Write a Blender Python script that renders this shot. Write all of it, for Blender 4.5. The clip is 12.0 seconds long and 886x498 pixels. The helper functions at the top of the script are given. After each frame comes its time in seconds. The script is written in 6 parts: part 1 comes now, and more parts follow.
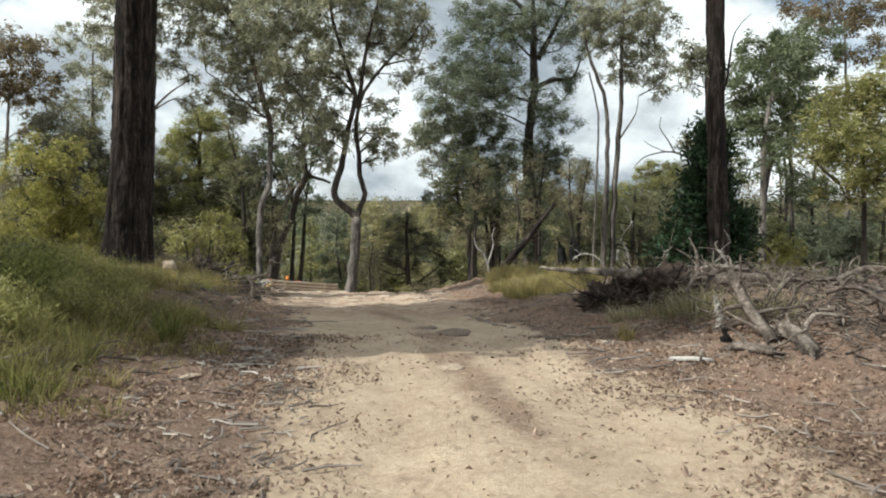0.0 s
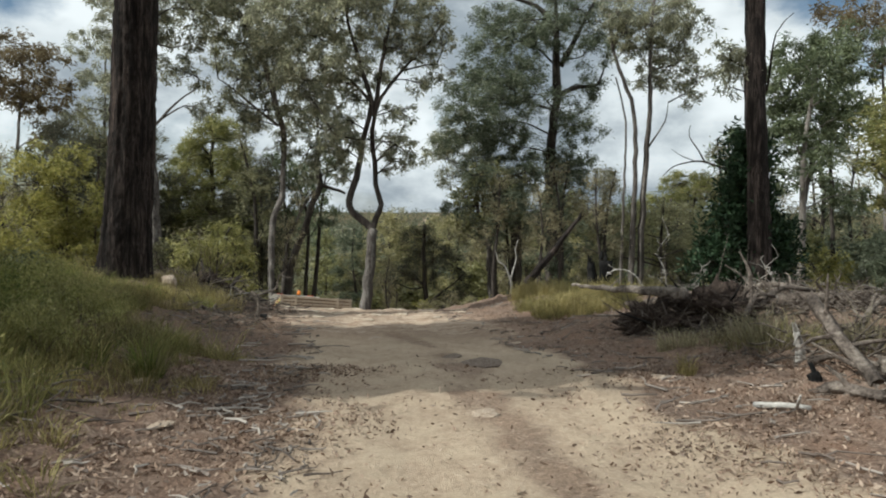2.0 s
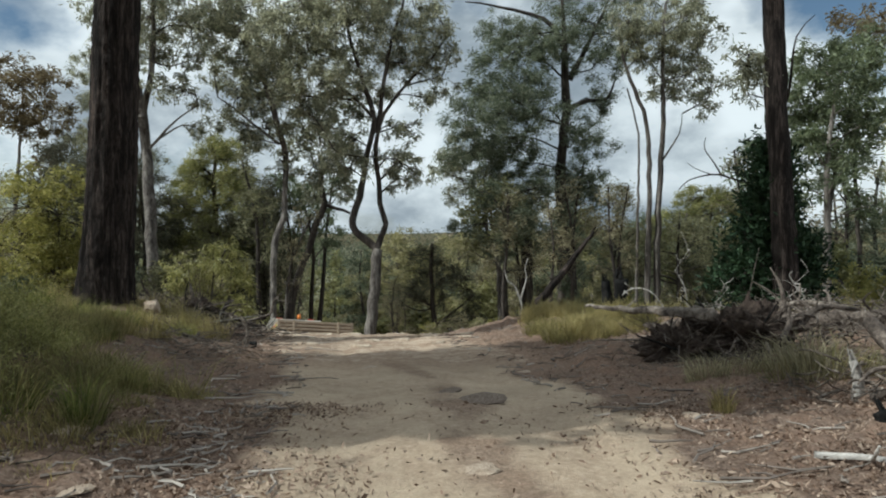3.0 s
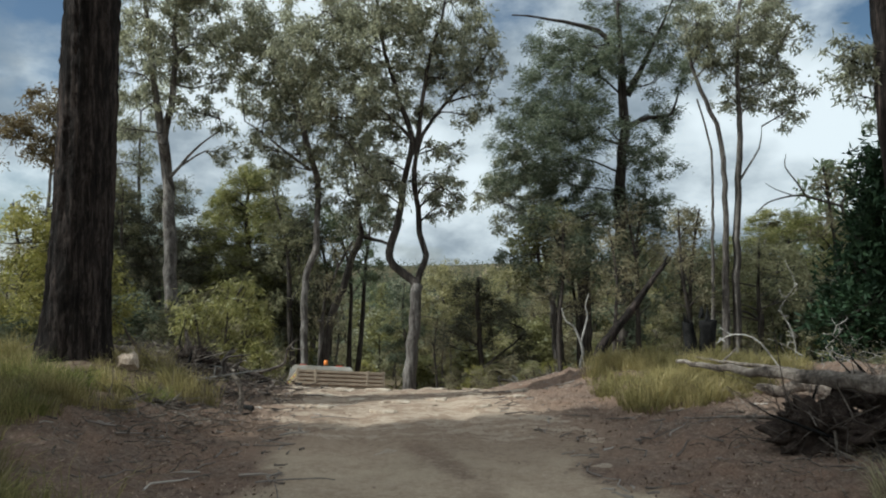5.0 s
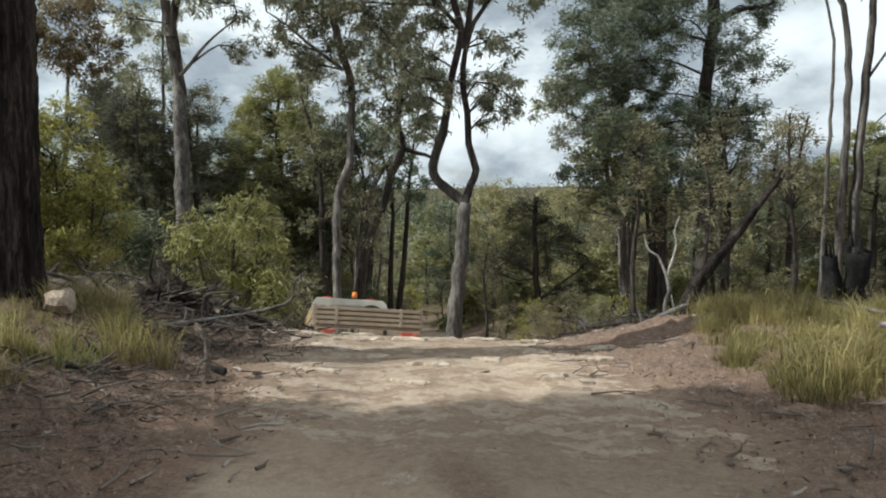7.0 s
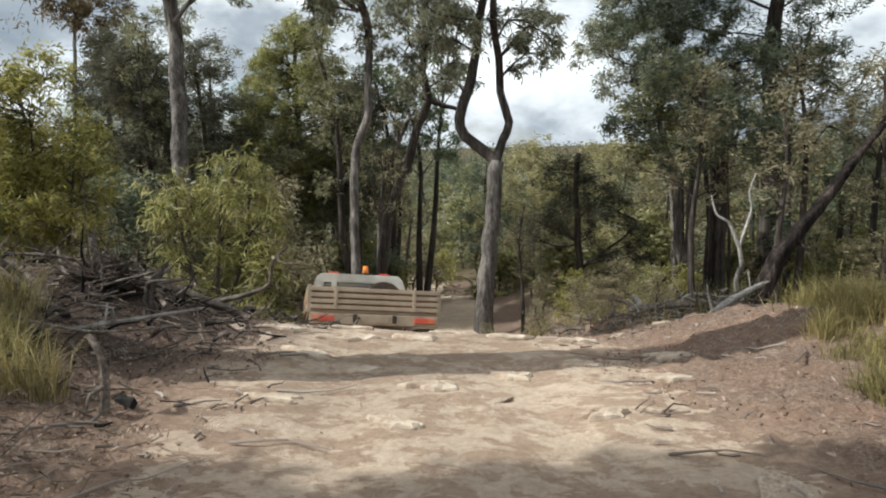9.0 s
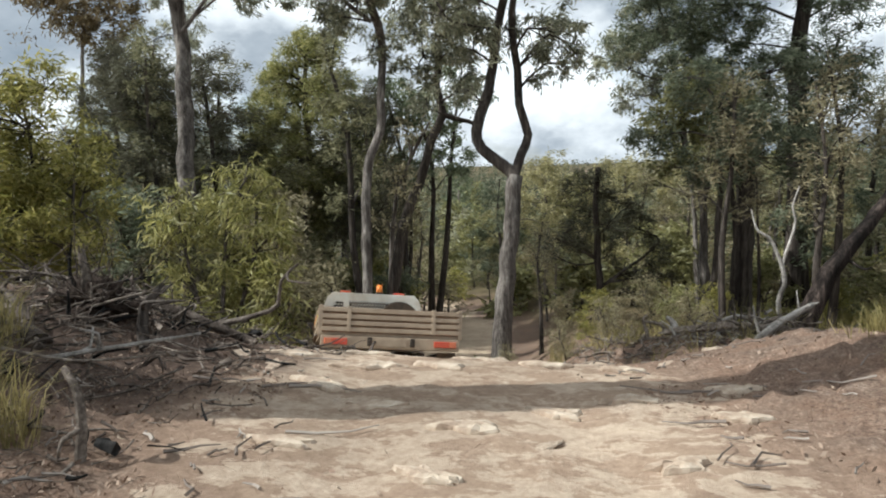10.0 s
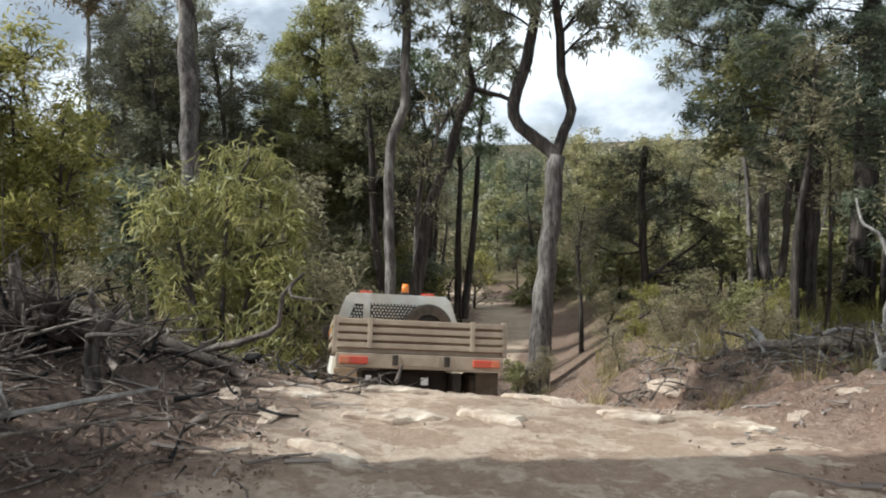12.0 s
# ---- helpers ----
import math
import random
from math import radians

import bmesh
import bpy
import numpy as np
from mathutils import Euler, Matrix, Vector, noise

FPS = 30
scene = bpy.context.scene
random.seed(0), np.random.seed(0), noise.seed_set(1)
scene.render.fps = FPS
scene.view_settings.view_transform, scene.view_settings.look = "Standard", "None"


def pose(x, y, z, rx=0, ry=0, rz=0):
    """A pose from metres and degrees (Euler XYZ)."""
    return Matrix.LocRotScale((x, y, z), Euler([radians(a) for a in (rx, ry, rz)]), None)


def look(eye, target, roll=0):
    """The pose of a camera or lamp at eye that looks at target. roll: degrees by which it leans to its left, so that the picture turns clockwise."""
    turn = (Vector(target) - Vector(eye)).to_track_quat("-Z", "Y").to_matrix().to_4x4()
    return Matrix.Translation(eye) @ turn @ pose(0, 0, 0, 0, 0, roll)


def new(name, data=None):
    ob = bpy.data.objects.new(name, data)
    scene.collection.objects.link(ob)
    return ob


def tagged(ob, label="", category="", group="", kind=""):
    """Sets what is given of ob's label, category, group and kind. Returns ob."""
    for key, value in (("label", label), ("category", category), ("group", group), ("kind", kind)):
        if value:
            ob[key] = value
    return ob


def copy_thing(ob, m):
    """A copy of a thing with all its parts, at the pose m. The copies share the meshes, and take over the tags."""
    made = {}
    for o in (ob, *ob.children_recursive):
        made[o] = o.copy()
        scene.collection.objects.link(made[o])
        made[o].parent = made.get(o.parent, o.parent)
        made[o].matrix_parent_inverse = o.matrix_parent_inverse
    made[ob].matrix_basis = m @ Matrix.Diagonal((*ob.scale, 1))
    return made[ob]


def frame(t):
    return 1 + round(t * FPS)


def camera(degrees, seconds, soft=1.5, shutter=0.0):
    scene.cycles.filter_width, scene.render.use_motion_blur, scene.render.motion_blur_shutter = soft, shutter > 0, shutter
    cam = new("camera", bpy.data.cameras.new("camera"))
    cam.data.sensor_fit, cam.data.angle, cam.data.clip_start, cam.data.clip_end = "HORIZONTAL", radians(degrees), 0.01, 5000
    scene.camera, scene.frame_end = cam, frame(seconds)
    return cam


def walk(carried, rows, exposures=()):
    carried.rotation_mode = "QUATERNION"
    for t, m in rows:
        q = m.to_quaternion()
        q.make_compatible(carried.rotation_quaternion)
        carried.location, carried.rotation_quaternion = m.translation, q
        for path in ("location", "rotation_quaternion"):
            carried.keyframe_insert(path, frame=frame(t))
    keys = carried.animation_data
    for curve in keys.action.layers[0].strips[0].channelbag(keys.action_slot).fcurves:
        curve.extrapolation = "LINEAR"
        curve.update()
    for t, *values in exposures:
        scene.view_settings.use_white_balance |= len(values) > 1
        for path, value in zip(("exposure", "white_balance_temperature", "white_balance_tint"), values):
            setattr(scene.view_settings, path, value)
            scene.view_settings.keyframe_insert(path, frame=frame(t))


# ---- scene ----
cam = camera(64.3, 12.0, soft=2.0)

PATH = [
    (0, (0.0, 0.0, 1.575), (0.0, 1.995, 1.435), -0.0),
    (0.5, (-0.023, 0.244, 1.55), (-0.03, 2.24, 1.427), 0.2),
    (1, (-0.05, 0.48, 1.546), (-0.066, 2.477, 1.438), 0.4),
    (1.5, (-0.062, 0.793, 1.528), (-0.086, 2.79, 1.436), -0.0),
    (2, (-0.115, 1.202, 1.542), (-0.161, 3.199, 1.436), 0.1),
    (2.5, (-0.156, 1.726, 1.532), (-0.228, 3.724, 1.486), 0.0),
    (3, (0.033, 2.172, 1.476), (-0.047, 4.17, 1.428), -0.7),
    (3.2, (0.105, 2.365, 1.435), (0.021, 4.363, 1.379), 1.0),
    (4.8, (0.072, 4.388, 1.508), (-0.183, 6.372, 1.53), -0.2),
    (5, (0.01, 4.782, 1.508), (-0.208, 6.77, 1.551), -1.3),
    (5.5, (-0.113, 5.546, 1.469), (-0.353, 7.531, 1.506), -1.0),
    (6, (-0.374, 6.496, 1.395), (-0.658, 8.474, 1.323), 0.5),
    (6.5, (-0.268, 7.196, 1.444), (-0.614, 9.161, 1.313), -0.6),
    (7, (-0.406, 7.979, 1.325), (-0.767, 9.939, 1.152), -0.8),
    (7.2, (-0.483, 8.185, 1.355), (-0.844, 10.137, 1.111), -1.1),
    (8.8, (-0.497, 9.987, 1.292), (-0.95, 11.913, 1.006), -1.3),
    (9, (-0.548, 10.208, 1.237), (-1.019, 12.132, 0.954), -1.6),
    (9.5, (-0.741, 10.57, 1.189), (-1.255, 12.484, 0.922), -1.3),
    (10, (-0.904, 10.88, 1.129), (-1.397, 12.805, 0.898), -1.6),
    (10.5, (-1.088, 11.174, 1.112), (-1.566, 13.098, 0.843), -1.3),
    (11, (-1.293, 11.466, 1.054), (-1.769, 13.392, 0.806), -1.2),
    (11.5, (-1.416, 11.923, 1.15), (-1.928, 13.838, 0.878), -1.8),
    (12, (-1.543, 12.483, 1.15), (-2.092, 14.384, 0.861), -1.6),
]
walk(cam, [(t, look(eye, target, roll)) for t, eye, target, roll in PATH],
     exposures=[(0, 0.02, 6180, 3), (1.5, -0.2, 6150, 3), (3, -0.43, 5850, 0), (5.5, -0.42, 5750, 0), (6.2, -0.62, 5700, 0), (7, -0.18, 5950, 2), (9, 0.02, 6080, 5), (12, 0.12, 5800, 5)])

SKY_STRENGTH, SUN_STRENGTH = 0.35, 5.0

# ---- sky, sun ----
world = bpy.data.worlds.new("sky")
scene.world = world
world.use_nodes = True
wn, wl = world.node_tree.nodes, world.node_tree.links
wn.clear()
SUN_AZ = math.atan2(-1.0, -0.33)          # direction towards the sun, from +y clockwise: x, y
SUN_EL = radians(43)
sky = wn.new("ShaderNodeTexSky")
sky.sky_type, sky.sun_disc = "NISHITA", False
sky.sun_elevation, sky.sun_rotation = SUN_EL, SUN_AZ
geo = wn.new("ShaderNodeTexCoord")
# clouds: soft heaps, flattened towards the horizon
flat = wn.new("ShaderNodeMapping")
flat.inputs["Scale"].default_value = (-1.0, 1.0, 1.7)
wl.new(geo.outputs["Generated"], flat.inputs["Vector"])


def cloud_noise(scale, detail, offset):
    mp = wn.new("ShaderNodeMapping")
    mp.inputs["Location"].default_value = offset
    wl.new(flat.outputs[0], mp.inputs["Vector"])
    n = wn.new("ShaderNodeTexNoise")
    n.inputs["Scale"].default_value, n.inputs["Detail"].default_value = scale, detail
    n.inputs["Roughness"].default_value = 0.55
    wl.new(mp.outputs[0], n.inputs["Vector"])
    return n.outputs["Fac"]


def wramp(fac, stops):
    r = wn.new("ShaderNodeValToRGB")
    r.color_ramp.elements.remove(r.color_ramp.elements[0])
    for k, (p, c) in enumerate(stops):
        e = r.color_ramp.elements[0] if k == 0 else r.color_ramp.elements.new(p)
        e.position, e.color = p, (*c, 1)
    wl.new(fac, r.inputs[0])
    return r.outputs[0]


cover = wramp(cloud_noise(2.2, 7, (3.1, 0.4, 0)), [(0.36, (0.0, 0.0, 0.0)), (0.45, (1, 1, 1))])
shade = wramp(cloud_noise(2.6, 8, (9.1, 2.2, 1)), [(0.34, (0.95, 1.08, 1.24)), (0.41, (1.4, 1.5, 1.63)), (0.47, (2.5, 2.55, 2.6)), (0.53, (3.4, 3.4, 3.4))])
blue = wn.new("ShaderNodeMix"); blue.data_type = "RGBA"; blue.blend_type = "MULTIPLY"; blue.inputs[0].default_value = 1
wl.new(sky.outputs[0], blue.inputs[6]); blue.inputs[7].default_value = (0.26, 0.26, 0.26, 1)
mix = wn.new("ShaderNodeMix"); mix.data_type = "RGBA"
wl.new(cover, mix.inputs[0]); wl.new(blue.outputs[2], mix.inputs[6]); wl.new(shade, mix.inputs[7])
bg = wn.new("ShaderNodeBackground"); bg.inputs[1].default_value = SKY_STRENGTH
wl.new(mix.outputs[2], bg.inputs[0])
wo = wn.new("ShaderNodeOutputWorld")
wl.new(bg.outputs[0], wo.inputs[0])

lamp = bpy.data.lights.new("sun", "SUN")
lamp.energy, lamp.angle, lamp.color = SUN_STRENGTH, radians(0.6), (1.0, 0.96, 0.90)
sun = new("sun", lamp)
sun.matrix_world = look((math.sin(SUN_AZ) * 60, math.cos(SUN_AZ) * 60, 60 * math.tan(SUN_EL)), (0, 0, 0))

# ---- materials ----
MATS = {}


class Mat:
    """A node material being built."""

    def __init__(self, name, rough=0.8, metal=0.0, spec=0.3):
        self.m = bpy.data.materials.new(name)
        self.m.use_nodes = True
        self.n, self.l = self.m.node_tree.nodes, self.m.node_tree.links
        self.b = self.n["Principled BSDF"]
        self.b.inputs["Roughness"].default_value = rough
        self.b.inputs["Metallic"].default_value = metal
        self.b.inputs["Specular IOR Level"].default_value = spec
        self.co = self.n.new("ShaderNodeTexCoord").outputs["Object"]
        MATS[name] = self.m

    def noise(self, scale, detail=4, stretch=(1, 1, 1), rough=0.6):
        mp = self.n.new("ShaderNodeMapping")
        mp.inputs["Scale"].default_value = stretch
        self.l.new(self.co, mp.inputs["Vector"])
        t = self.n.new("ShaderNodeTexNoise")
        t.inputs["Scale"].default_value, t.inputs["Detail"].default_value, t.inputs["Roughness"].default_value = scale, detail, rough
        self.l.new(mp.outputs[0], t.inputs["Vector"])
        return t.outputs["Fac"]

    def attr(self, name):
        a = self.n.new("ShaderNodeAttribute")
        a.attribute_name = name
        return a.outputs["Fac"]

    def ramp(self, fac, *stops):
        r = self.n.new("ShaderNodeValToRGB")
        r.color_ramp.elements.remove(r.color_ramp.elements[0])
        for k, (p, c) in enumerate(stops):
            e = r.color_ramp.elements[0] if k == 0 else r.color_ramp.elements.new(p)
            e.position, e.color = p, (*(c if isinstance(c, tuple) else (c, c, c)), 1)
        self.l.new(fac, r.inputs[0])
        return r.outputs[0]

    def mix(self, fac, a, b, mode="MIX"):
        x = self.n.new("ShaderNodeMix")
        x.data_type, x.blend_type = "RGBA", mode
        for socket, v in ((x.inputs[0], fac), (x.inputs[6], a), (x.inputs[7], b)):
            if isinstance(v, (int, float)):
                socket.default_value = v
            elif isinstance(v, tuple):
                socket.default_value = (*v, 1)
            else:
                self.l.new(v, socket)
        return x.outputs[2]

    def maths(self, op, a, b):
        x = self.n.new("ShaderNodeMath")
        x.operation = op
        for socket, v in ((x.inputs[0], a), (x.inputs[1], b)):
            if isinstance(v, (int, float)):
                socket.default_value = v
            else:
                self.l.new(v, socket)
        return x.outputs[0]

    def colour(self, c):
        if isinstance(c, tuple):
            self.b.inputs["Base Color"].default_value = (*c, 1)
        else:
            self.l.new(c, self.b.inputs["Base Color"])
        return self

    def bump(self, height, strength=0.5, distance=0.02):
        b = self.n.new("ShaderNodeBump")
        b.inputs["Strength"].default_value, b.inputs["Distance"].default_value = strength, distance
        self.l.new(height, b.inputs["Height"])
        self.l.new(b.outputs[0], self.b.inputs["Normal"])
        return self


def leaf_material(name, dark, mid, light, through_light=0.48, patch=None, rough=0.6, spec=0.2):
    m = Mat(name, rough=rough, spec=spec)
    g = m.n.new("ShaderNodeNewGeometry")
    c = m.ramp(g.outputs["Random Per Island"], (0.0, dark), (0.5, mid), (1.0, light))
    if patch:
        other = m.ramp(g.outputs["Random Per Island"], (0.0, patch[0]), (1.0, patch[1]))
        c = m.mix(m.ramp(m.noise(0.75, 4), (0.44, 0.0), (0.58, 1.0)), c, other)
    big = m.ramp(m.noise(1.3, 4), (0.34, 0.6), (0.66, 1.25))
    c = m.mix(1.0, c, big, "MULTIPLY")
    m.colour(c)
    tr = m.n.new("ShaderNodeBsdfTranslucent")
    m.l.new(c, tr.inputs[0])
    sh = m.n.new("ShaderNodeMixShader")
    sh.inputs[0].default_value = through_light
    m.l.new(m.b.outputs[0], sh.inputs[1])
    m.l.new(tr.outputs[0], sh.inputs[2])
    m.l.new(sh.outputs[0], m.n["Material Output"].inputs[0])


leaf_material("euc", (0.18, 0.184, 0.116), (0.37, 0.365, 0.241), (0.608, 0.585, 0.414), 0.54, rough=0.4, spec=0.5)
leaf_material("euc_dark", (0.086, 0.105, 0.054), (0.173, 0.202, 0.105), (0.287, 0.321, 0.186), rough=0.42, spec=0.45)
leaf_material("euc_brown", (0.13, 0.095, 0.05), (0.23, 0.172, 0.095), (0.30, 0.255, 0.155))
leaf_material("wattle", (0.165, 0.165, 0.047), (0.325, 0.31, 0.106), (0.53, 0.485, 0.22), rough=0.45, spec=0.35)
leaf_material("wattle_yellow", (0.198, 0.193, 0.046), (0.352, 0.33, 0.094), (0.517, 0.462, 0.176), 0.55, rough=0.45, spec=0.35)
leaf_material("broad", (0.165, 0.162, 0.064), (0.294, 0.285, 0.122), (0.443, 0.421, 0.208), rough=0.45, spec=0.4)
leaf_material("dark", (0.102, 0.102, 0.053), (0.239, 0.231, 0.125), (0.41, 0.383, 0.233))
leaf_material("shaggy", (0.087, 0.104, 0.062), (0.191, 0.214, 0.139), (0.337, 0.355, 0.251), 0.55)
leaf_material("bright", (0.163, 0.177, 0.062), (0.318, 0.313, 0.12), (0.541, 0.493, 0.232), 0.55)
leaf_material("scrub", (0.161, 0.139, 0.08), (0.302, 0.264, 0.158), (0.47, 0.416, 0.266))
leaf_material("pale_olive", (0.27, 0.25, 0.12), (0.43, 0.395, 0.20), (0.60, 0.54, 0.32), 0.5)
leaf_material("dark_needle", (0.06, 0.058, 0.036), (0.125, 0.121, 0.078), (0.21, 0.20, 0.135), 0.35)
leaf_material("shade_leaf", (0.04, 0.045, 0.02), (0.08, 0.09, 0.04), (0.13, 0.135, 0.07), 0.15)
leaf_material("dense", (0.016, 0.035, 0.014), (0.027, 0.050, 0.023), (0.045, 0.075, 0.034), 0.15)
leaf_material("grass_green", (0.077, 0.099, 0.025), (0.185, 0.212, 0.052), (0.37, 0.365, 0.111), 0.4, ((0.16, 0.135, 0.055), (0.40, 0.34, 0.16)))
leaf_material("grass_dry", (0.209, 0.173, 0.07), (0.396, 0.324, 0.135), (0.583, 0.486, 0.24), 0.4, ((0.14, 0.125, 0.05), (0.36, 0.31, 0.13)))
leaf_material("far_leaf", (0.09, 0.10, 0.062), (0.135, 0.145, 0.092), (0.19, 0.20, 0.135))
leaf_material("litter_leaf", (0.11, 0.068, 0.046), (0.25, 0.168, 0.118), (0.45, 0.345, 0.26), 0.1)
leaf_material("twig", (0.110, 0.085, 0.070), (0.220, 0.180, 0.150), (0.400, 0.350, 0.300), 0.0)


def bark(name, dark, light, patch, relief=1.0, grain=0.09):
    m = Mat(name, rough=0.9, spec=0.15)
    wide = m.maths("MULTIPLY", m.noise(5, 4, (1, 1, grain * 0.8), 0.6), 0.3)
    fur = m.maths("ADD", wide, m.maths("ADD", m.maths("MULTIPLY", m.noise(11, 6, (1, 1, grain), 0.7), 0.35), m.maths("MULTIPLY", m.noise(28, 5, (1, 1, grain * 1.2), 0.7), 0.35)))
    c = m.ramp(fur, (0.40, dark), (0.50, light), (0.62, patch))
    c = m.mix(1.0, c, m.ramp(m.noise(1.6, 3), (0.3, 0.6), (0.7, 1.25)), "MULTIPLY")
    m.colour(c).bump(fur, 0.9 * relief, 0.05)


bark("iron_bark", (0.007, 0.005, 0.004), (0.026, 0.020, 0.017), (0.13, 0.098, 0.082), 1.9)
bark("grey_bark", (0.036, 0.030, 0.026), (0.14, 0.12, 0.105), (0.34, 0.31, 0.275), 1.0)
bark("dark_bark", (0.025, 0.02, 0.017), (0.065, 0.054, 0.046), (0.15, 0.125, 0.105), 0.7)
bark("pale_bark", (0.12, 0.105, 0.09), (0.24, 0.21, 0.185), (0.40, 0.37, 0.33), 0.5)
bark("dead_wood", (0.055, 0.043, 0.035), (0.18, 0.147, 0.12), (0.40, 0.345, 0.29), 1.2, 0.8)
bark("bleached_wood", (0.18, 0.16, 0.14), (0.36, 0.33, 0.295), (0.58, 0.54, 0.49), 0.6, 0.8)
bark("brown_wood", (0.035, 0.027, 0.022), (0.12, 0.095, 0.078), (0.28, 0.235, 0.195), 1.2, 0.8)
# near-black: burnt stumps, and sticks that stand in for shade in the heap
bark("charred_wood", (0.006, 0.006, 0.006), (0.016, 0.015, 0.014), (0.035, 0.032, 0.03), 0.8, 0.8)

# ground: sand in the wheel tracks, red-brown litter soil beside them
m = Mat("ground", rough=0.95, spec=0.1)
fine = m.noise(14, 8, rough=0.75)
mid = m.noise(2.2, 6)
big = m.noise(0.45, 4)
sand = m.ramp(fine, (0.28, (0.27, 0.20, 0.142)), (0.5, (0.41, 0.31, 0.22)), (0.72, (0.54, 0.43, 0.32)))
sand = m.mix(m.ramp(mid, (0.42, 0.0), (0.62, 0.85)), sand, (0.49, 0.385, 0.275))
soil = m.ramp(fine, (0.28, (0.08, 0.055, 0.042)), (0.5, (0.185, 0.13, 0.098)), (0.72, (0.34, 0.265, 0.205)))
soil = m.mix(m.ramp(mid, (0.40, 0.0), (0.65, 0.7)), soil, (0.23, 0.145, 0.10))
stone = m.ramp(fine, (0.3, (0.34, 0.25, 0.18)), (0.65, (0.54, 0.43, 0.325)))
grit = m.noise(48, 5, rough=0.7)
soil = m.mix(1.0, soil, m.ramp(grit, (0.34, 0.55), (0.62, 1.35)), "MULTIPLY")
sand = m.mix(1.0, sand, m.ramp(grit, (0.32, 0.84), (0.66, 1.12)), "MULTIPLY")
edge = m.maths("ADD", m.attr("track"), m.maths("MULTIPLY", m.maths("SUBTRACT", mid, 0.5), 1.1))
c = m.mix(m.ramp(edge, (0.35, 0.0), (0.75, 1.0)), soil, sand)
c = m.mix(m.ramp(m.maths("ADD", m.attr("strip"), m.maths("MULTIPLY", m.maths("SUBTRACT", m.noise(1.1, 5), 0.5), 2.0)), (0.6, 0.0), (1.1, 0.75)), c, soil)
c = m.mix(m.ramp(m.attr("rocky"), (0.2, 0.0), (1.0, 0.8)), c, m.ramp(fine, (0.3, (0.225, 0.15, 0.105)), (0.7, (0.40, 0.29, 0.21))))
c = m.mix(m.ramp(m.maths("ADD", m.attr("rocky"), m.maths("MULTIPLY", m.maths("SUBTRACT", m.noise(2.1, 10, (1, 1.7, 1), 0.72), 0.5), 2.2)), (0.98, 0.0), (1.36, 1.0)), c, stone)
# dark earth under the bank's brush heap, the heap's shade painted into its colour
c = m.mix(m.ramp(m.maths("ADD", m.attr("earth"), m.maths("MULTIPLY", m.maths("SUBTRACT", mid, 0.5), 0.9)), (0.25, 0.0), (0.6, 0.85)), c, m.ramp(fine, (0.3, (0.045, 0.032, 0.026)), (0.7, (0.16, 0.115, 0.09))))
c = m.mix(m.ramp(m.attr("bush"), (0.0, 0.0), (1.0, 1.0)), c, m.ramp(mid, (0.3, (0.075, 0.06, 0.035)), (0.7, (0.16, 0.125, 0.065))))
c = m.mix(1.0, c, m.ramp(big, (0.3, 0.82), (0.7, 1.12)), "MULTIPLY")
m.colour(c).bump(m.maths("ADD", m.maths("ADD", m.maths("MULTIPLY", mid, 1.6), fine), m.maths("MULTIPLY", grit, 0.4)), 0.6, 0.04)

m = Mat("sandstone", rough=0.9, spec=0.2)
f = m.noise(7, 6)
m.colour(m.ramp(f, (0.3, (0.25, 0.18, 0.13)), (0.5, (0.41, 0.32, 0.24)), (0.7, (0.60, 0.50, 0.39)))).bump(f, 0.6, 0.03)
m = Mat("dark_stone", rough=0.9, spec=0.2)
f = m.noise(9, 6)
m.colour(m.ramp(f, (0.3, (0.10, 0.07, 0.055)), (0.7, (0.30, 0.24, 0.19)))).bump(f, 0.6, 0.03)

m = Mat("cream_stone", rough=0.85, spec=0.25)
f = m.noise(9, 7)
m.colour(m.ramp(f, (0.3, (0.27, 0.195, 0.14)), (0.48, (0.43, 0.335, 0.25)), (0.7, (0.60, 0.51, 0.40)))).bump(f, 0.8, 0.03)
m = Mat("root_earth", rough=0.95, spec=0.1)
f = m.noise(16, 8, rough=0.75)
m.colour(m.ramp(f, (0.3, (0.022, 0.017, 0.014)), (0.55, (0.075, 0.055, 0.044)), (0.75, (0.19, 0.145, 0.115)))).bump(f, 0.9, 0.05)


def dusty(name, paint, dust, amount, rough=0.5, metal=0.0):
    m = Mat(name, rough=rough, metal=metal, spec=0.4)
    f = m.noise(5, 7, rough=0.7)
    g = m.noise(1.3, 3)
    fac = m.ramp(m.maths("ADD", m.maths("MULTIPLY", f, 0.6), m.maths("MULTIPLY", g, 0.5)), (0.55 - amount * 0.5, 0.0), (0.85 - amount * 0.4, 1.0))
    m.colour(m.mix(fac, paint, dust)).bump(f, 0.15, 0.004)


dusty("cab_paint", (0.78, 0.75, 0.67), (0.60, 0.49, 0.35), 0.28)
dusty("tray_steel", (0.24, 0.18, 0.125), (0.43, 0.335, 0.235), 0.45, 0.6)
# tray steel darkened, for the shade in the gaps between the ribs
dusty("tray_groove", (0.16, 0.10, 0.06), (0.28, 0.18, 0.11), 0.4, 0.8)
dusty("rubber", (0.02, 0.02, 0.02), (0.20, 0.14, 0.09), 0.45, 0.85)
dusty("chassis", (0.012, 0.011, 0.010), (0.07, 0.05, 0.035), 0.35, 0.8)
dusty("hi_vis", (0.62, 0.66, 0.05), (0.60, 0.50, 0.20), 0.3, 0.4)
dusty("red_tape", (0.55, 0.03, 0.02), (0.45, 0.15, 0.08), 0.3, 0.4)
dusty("mud_flap", (0.42, 0.29, 0.18), (0.52, 0.37, 0.23), 0.5, 0.8)
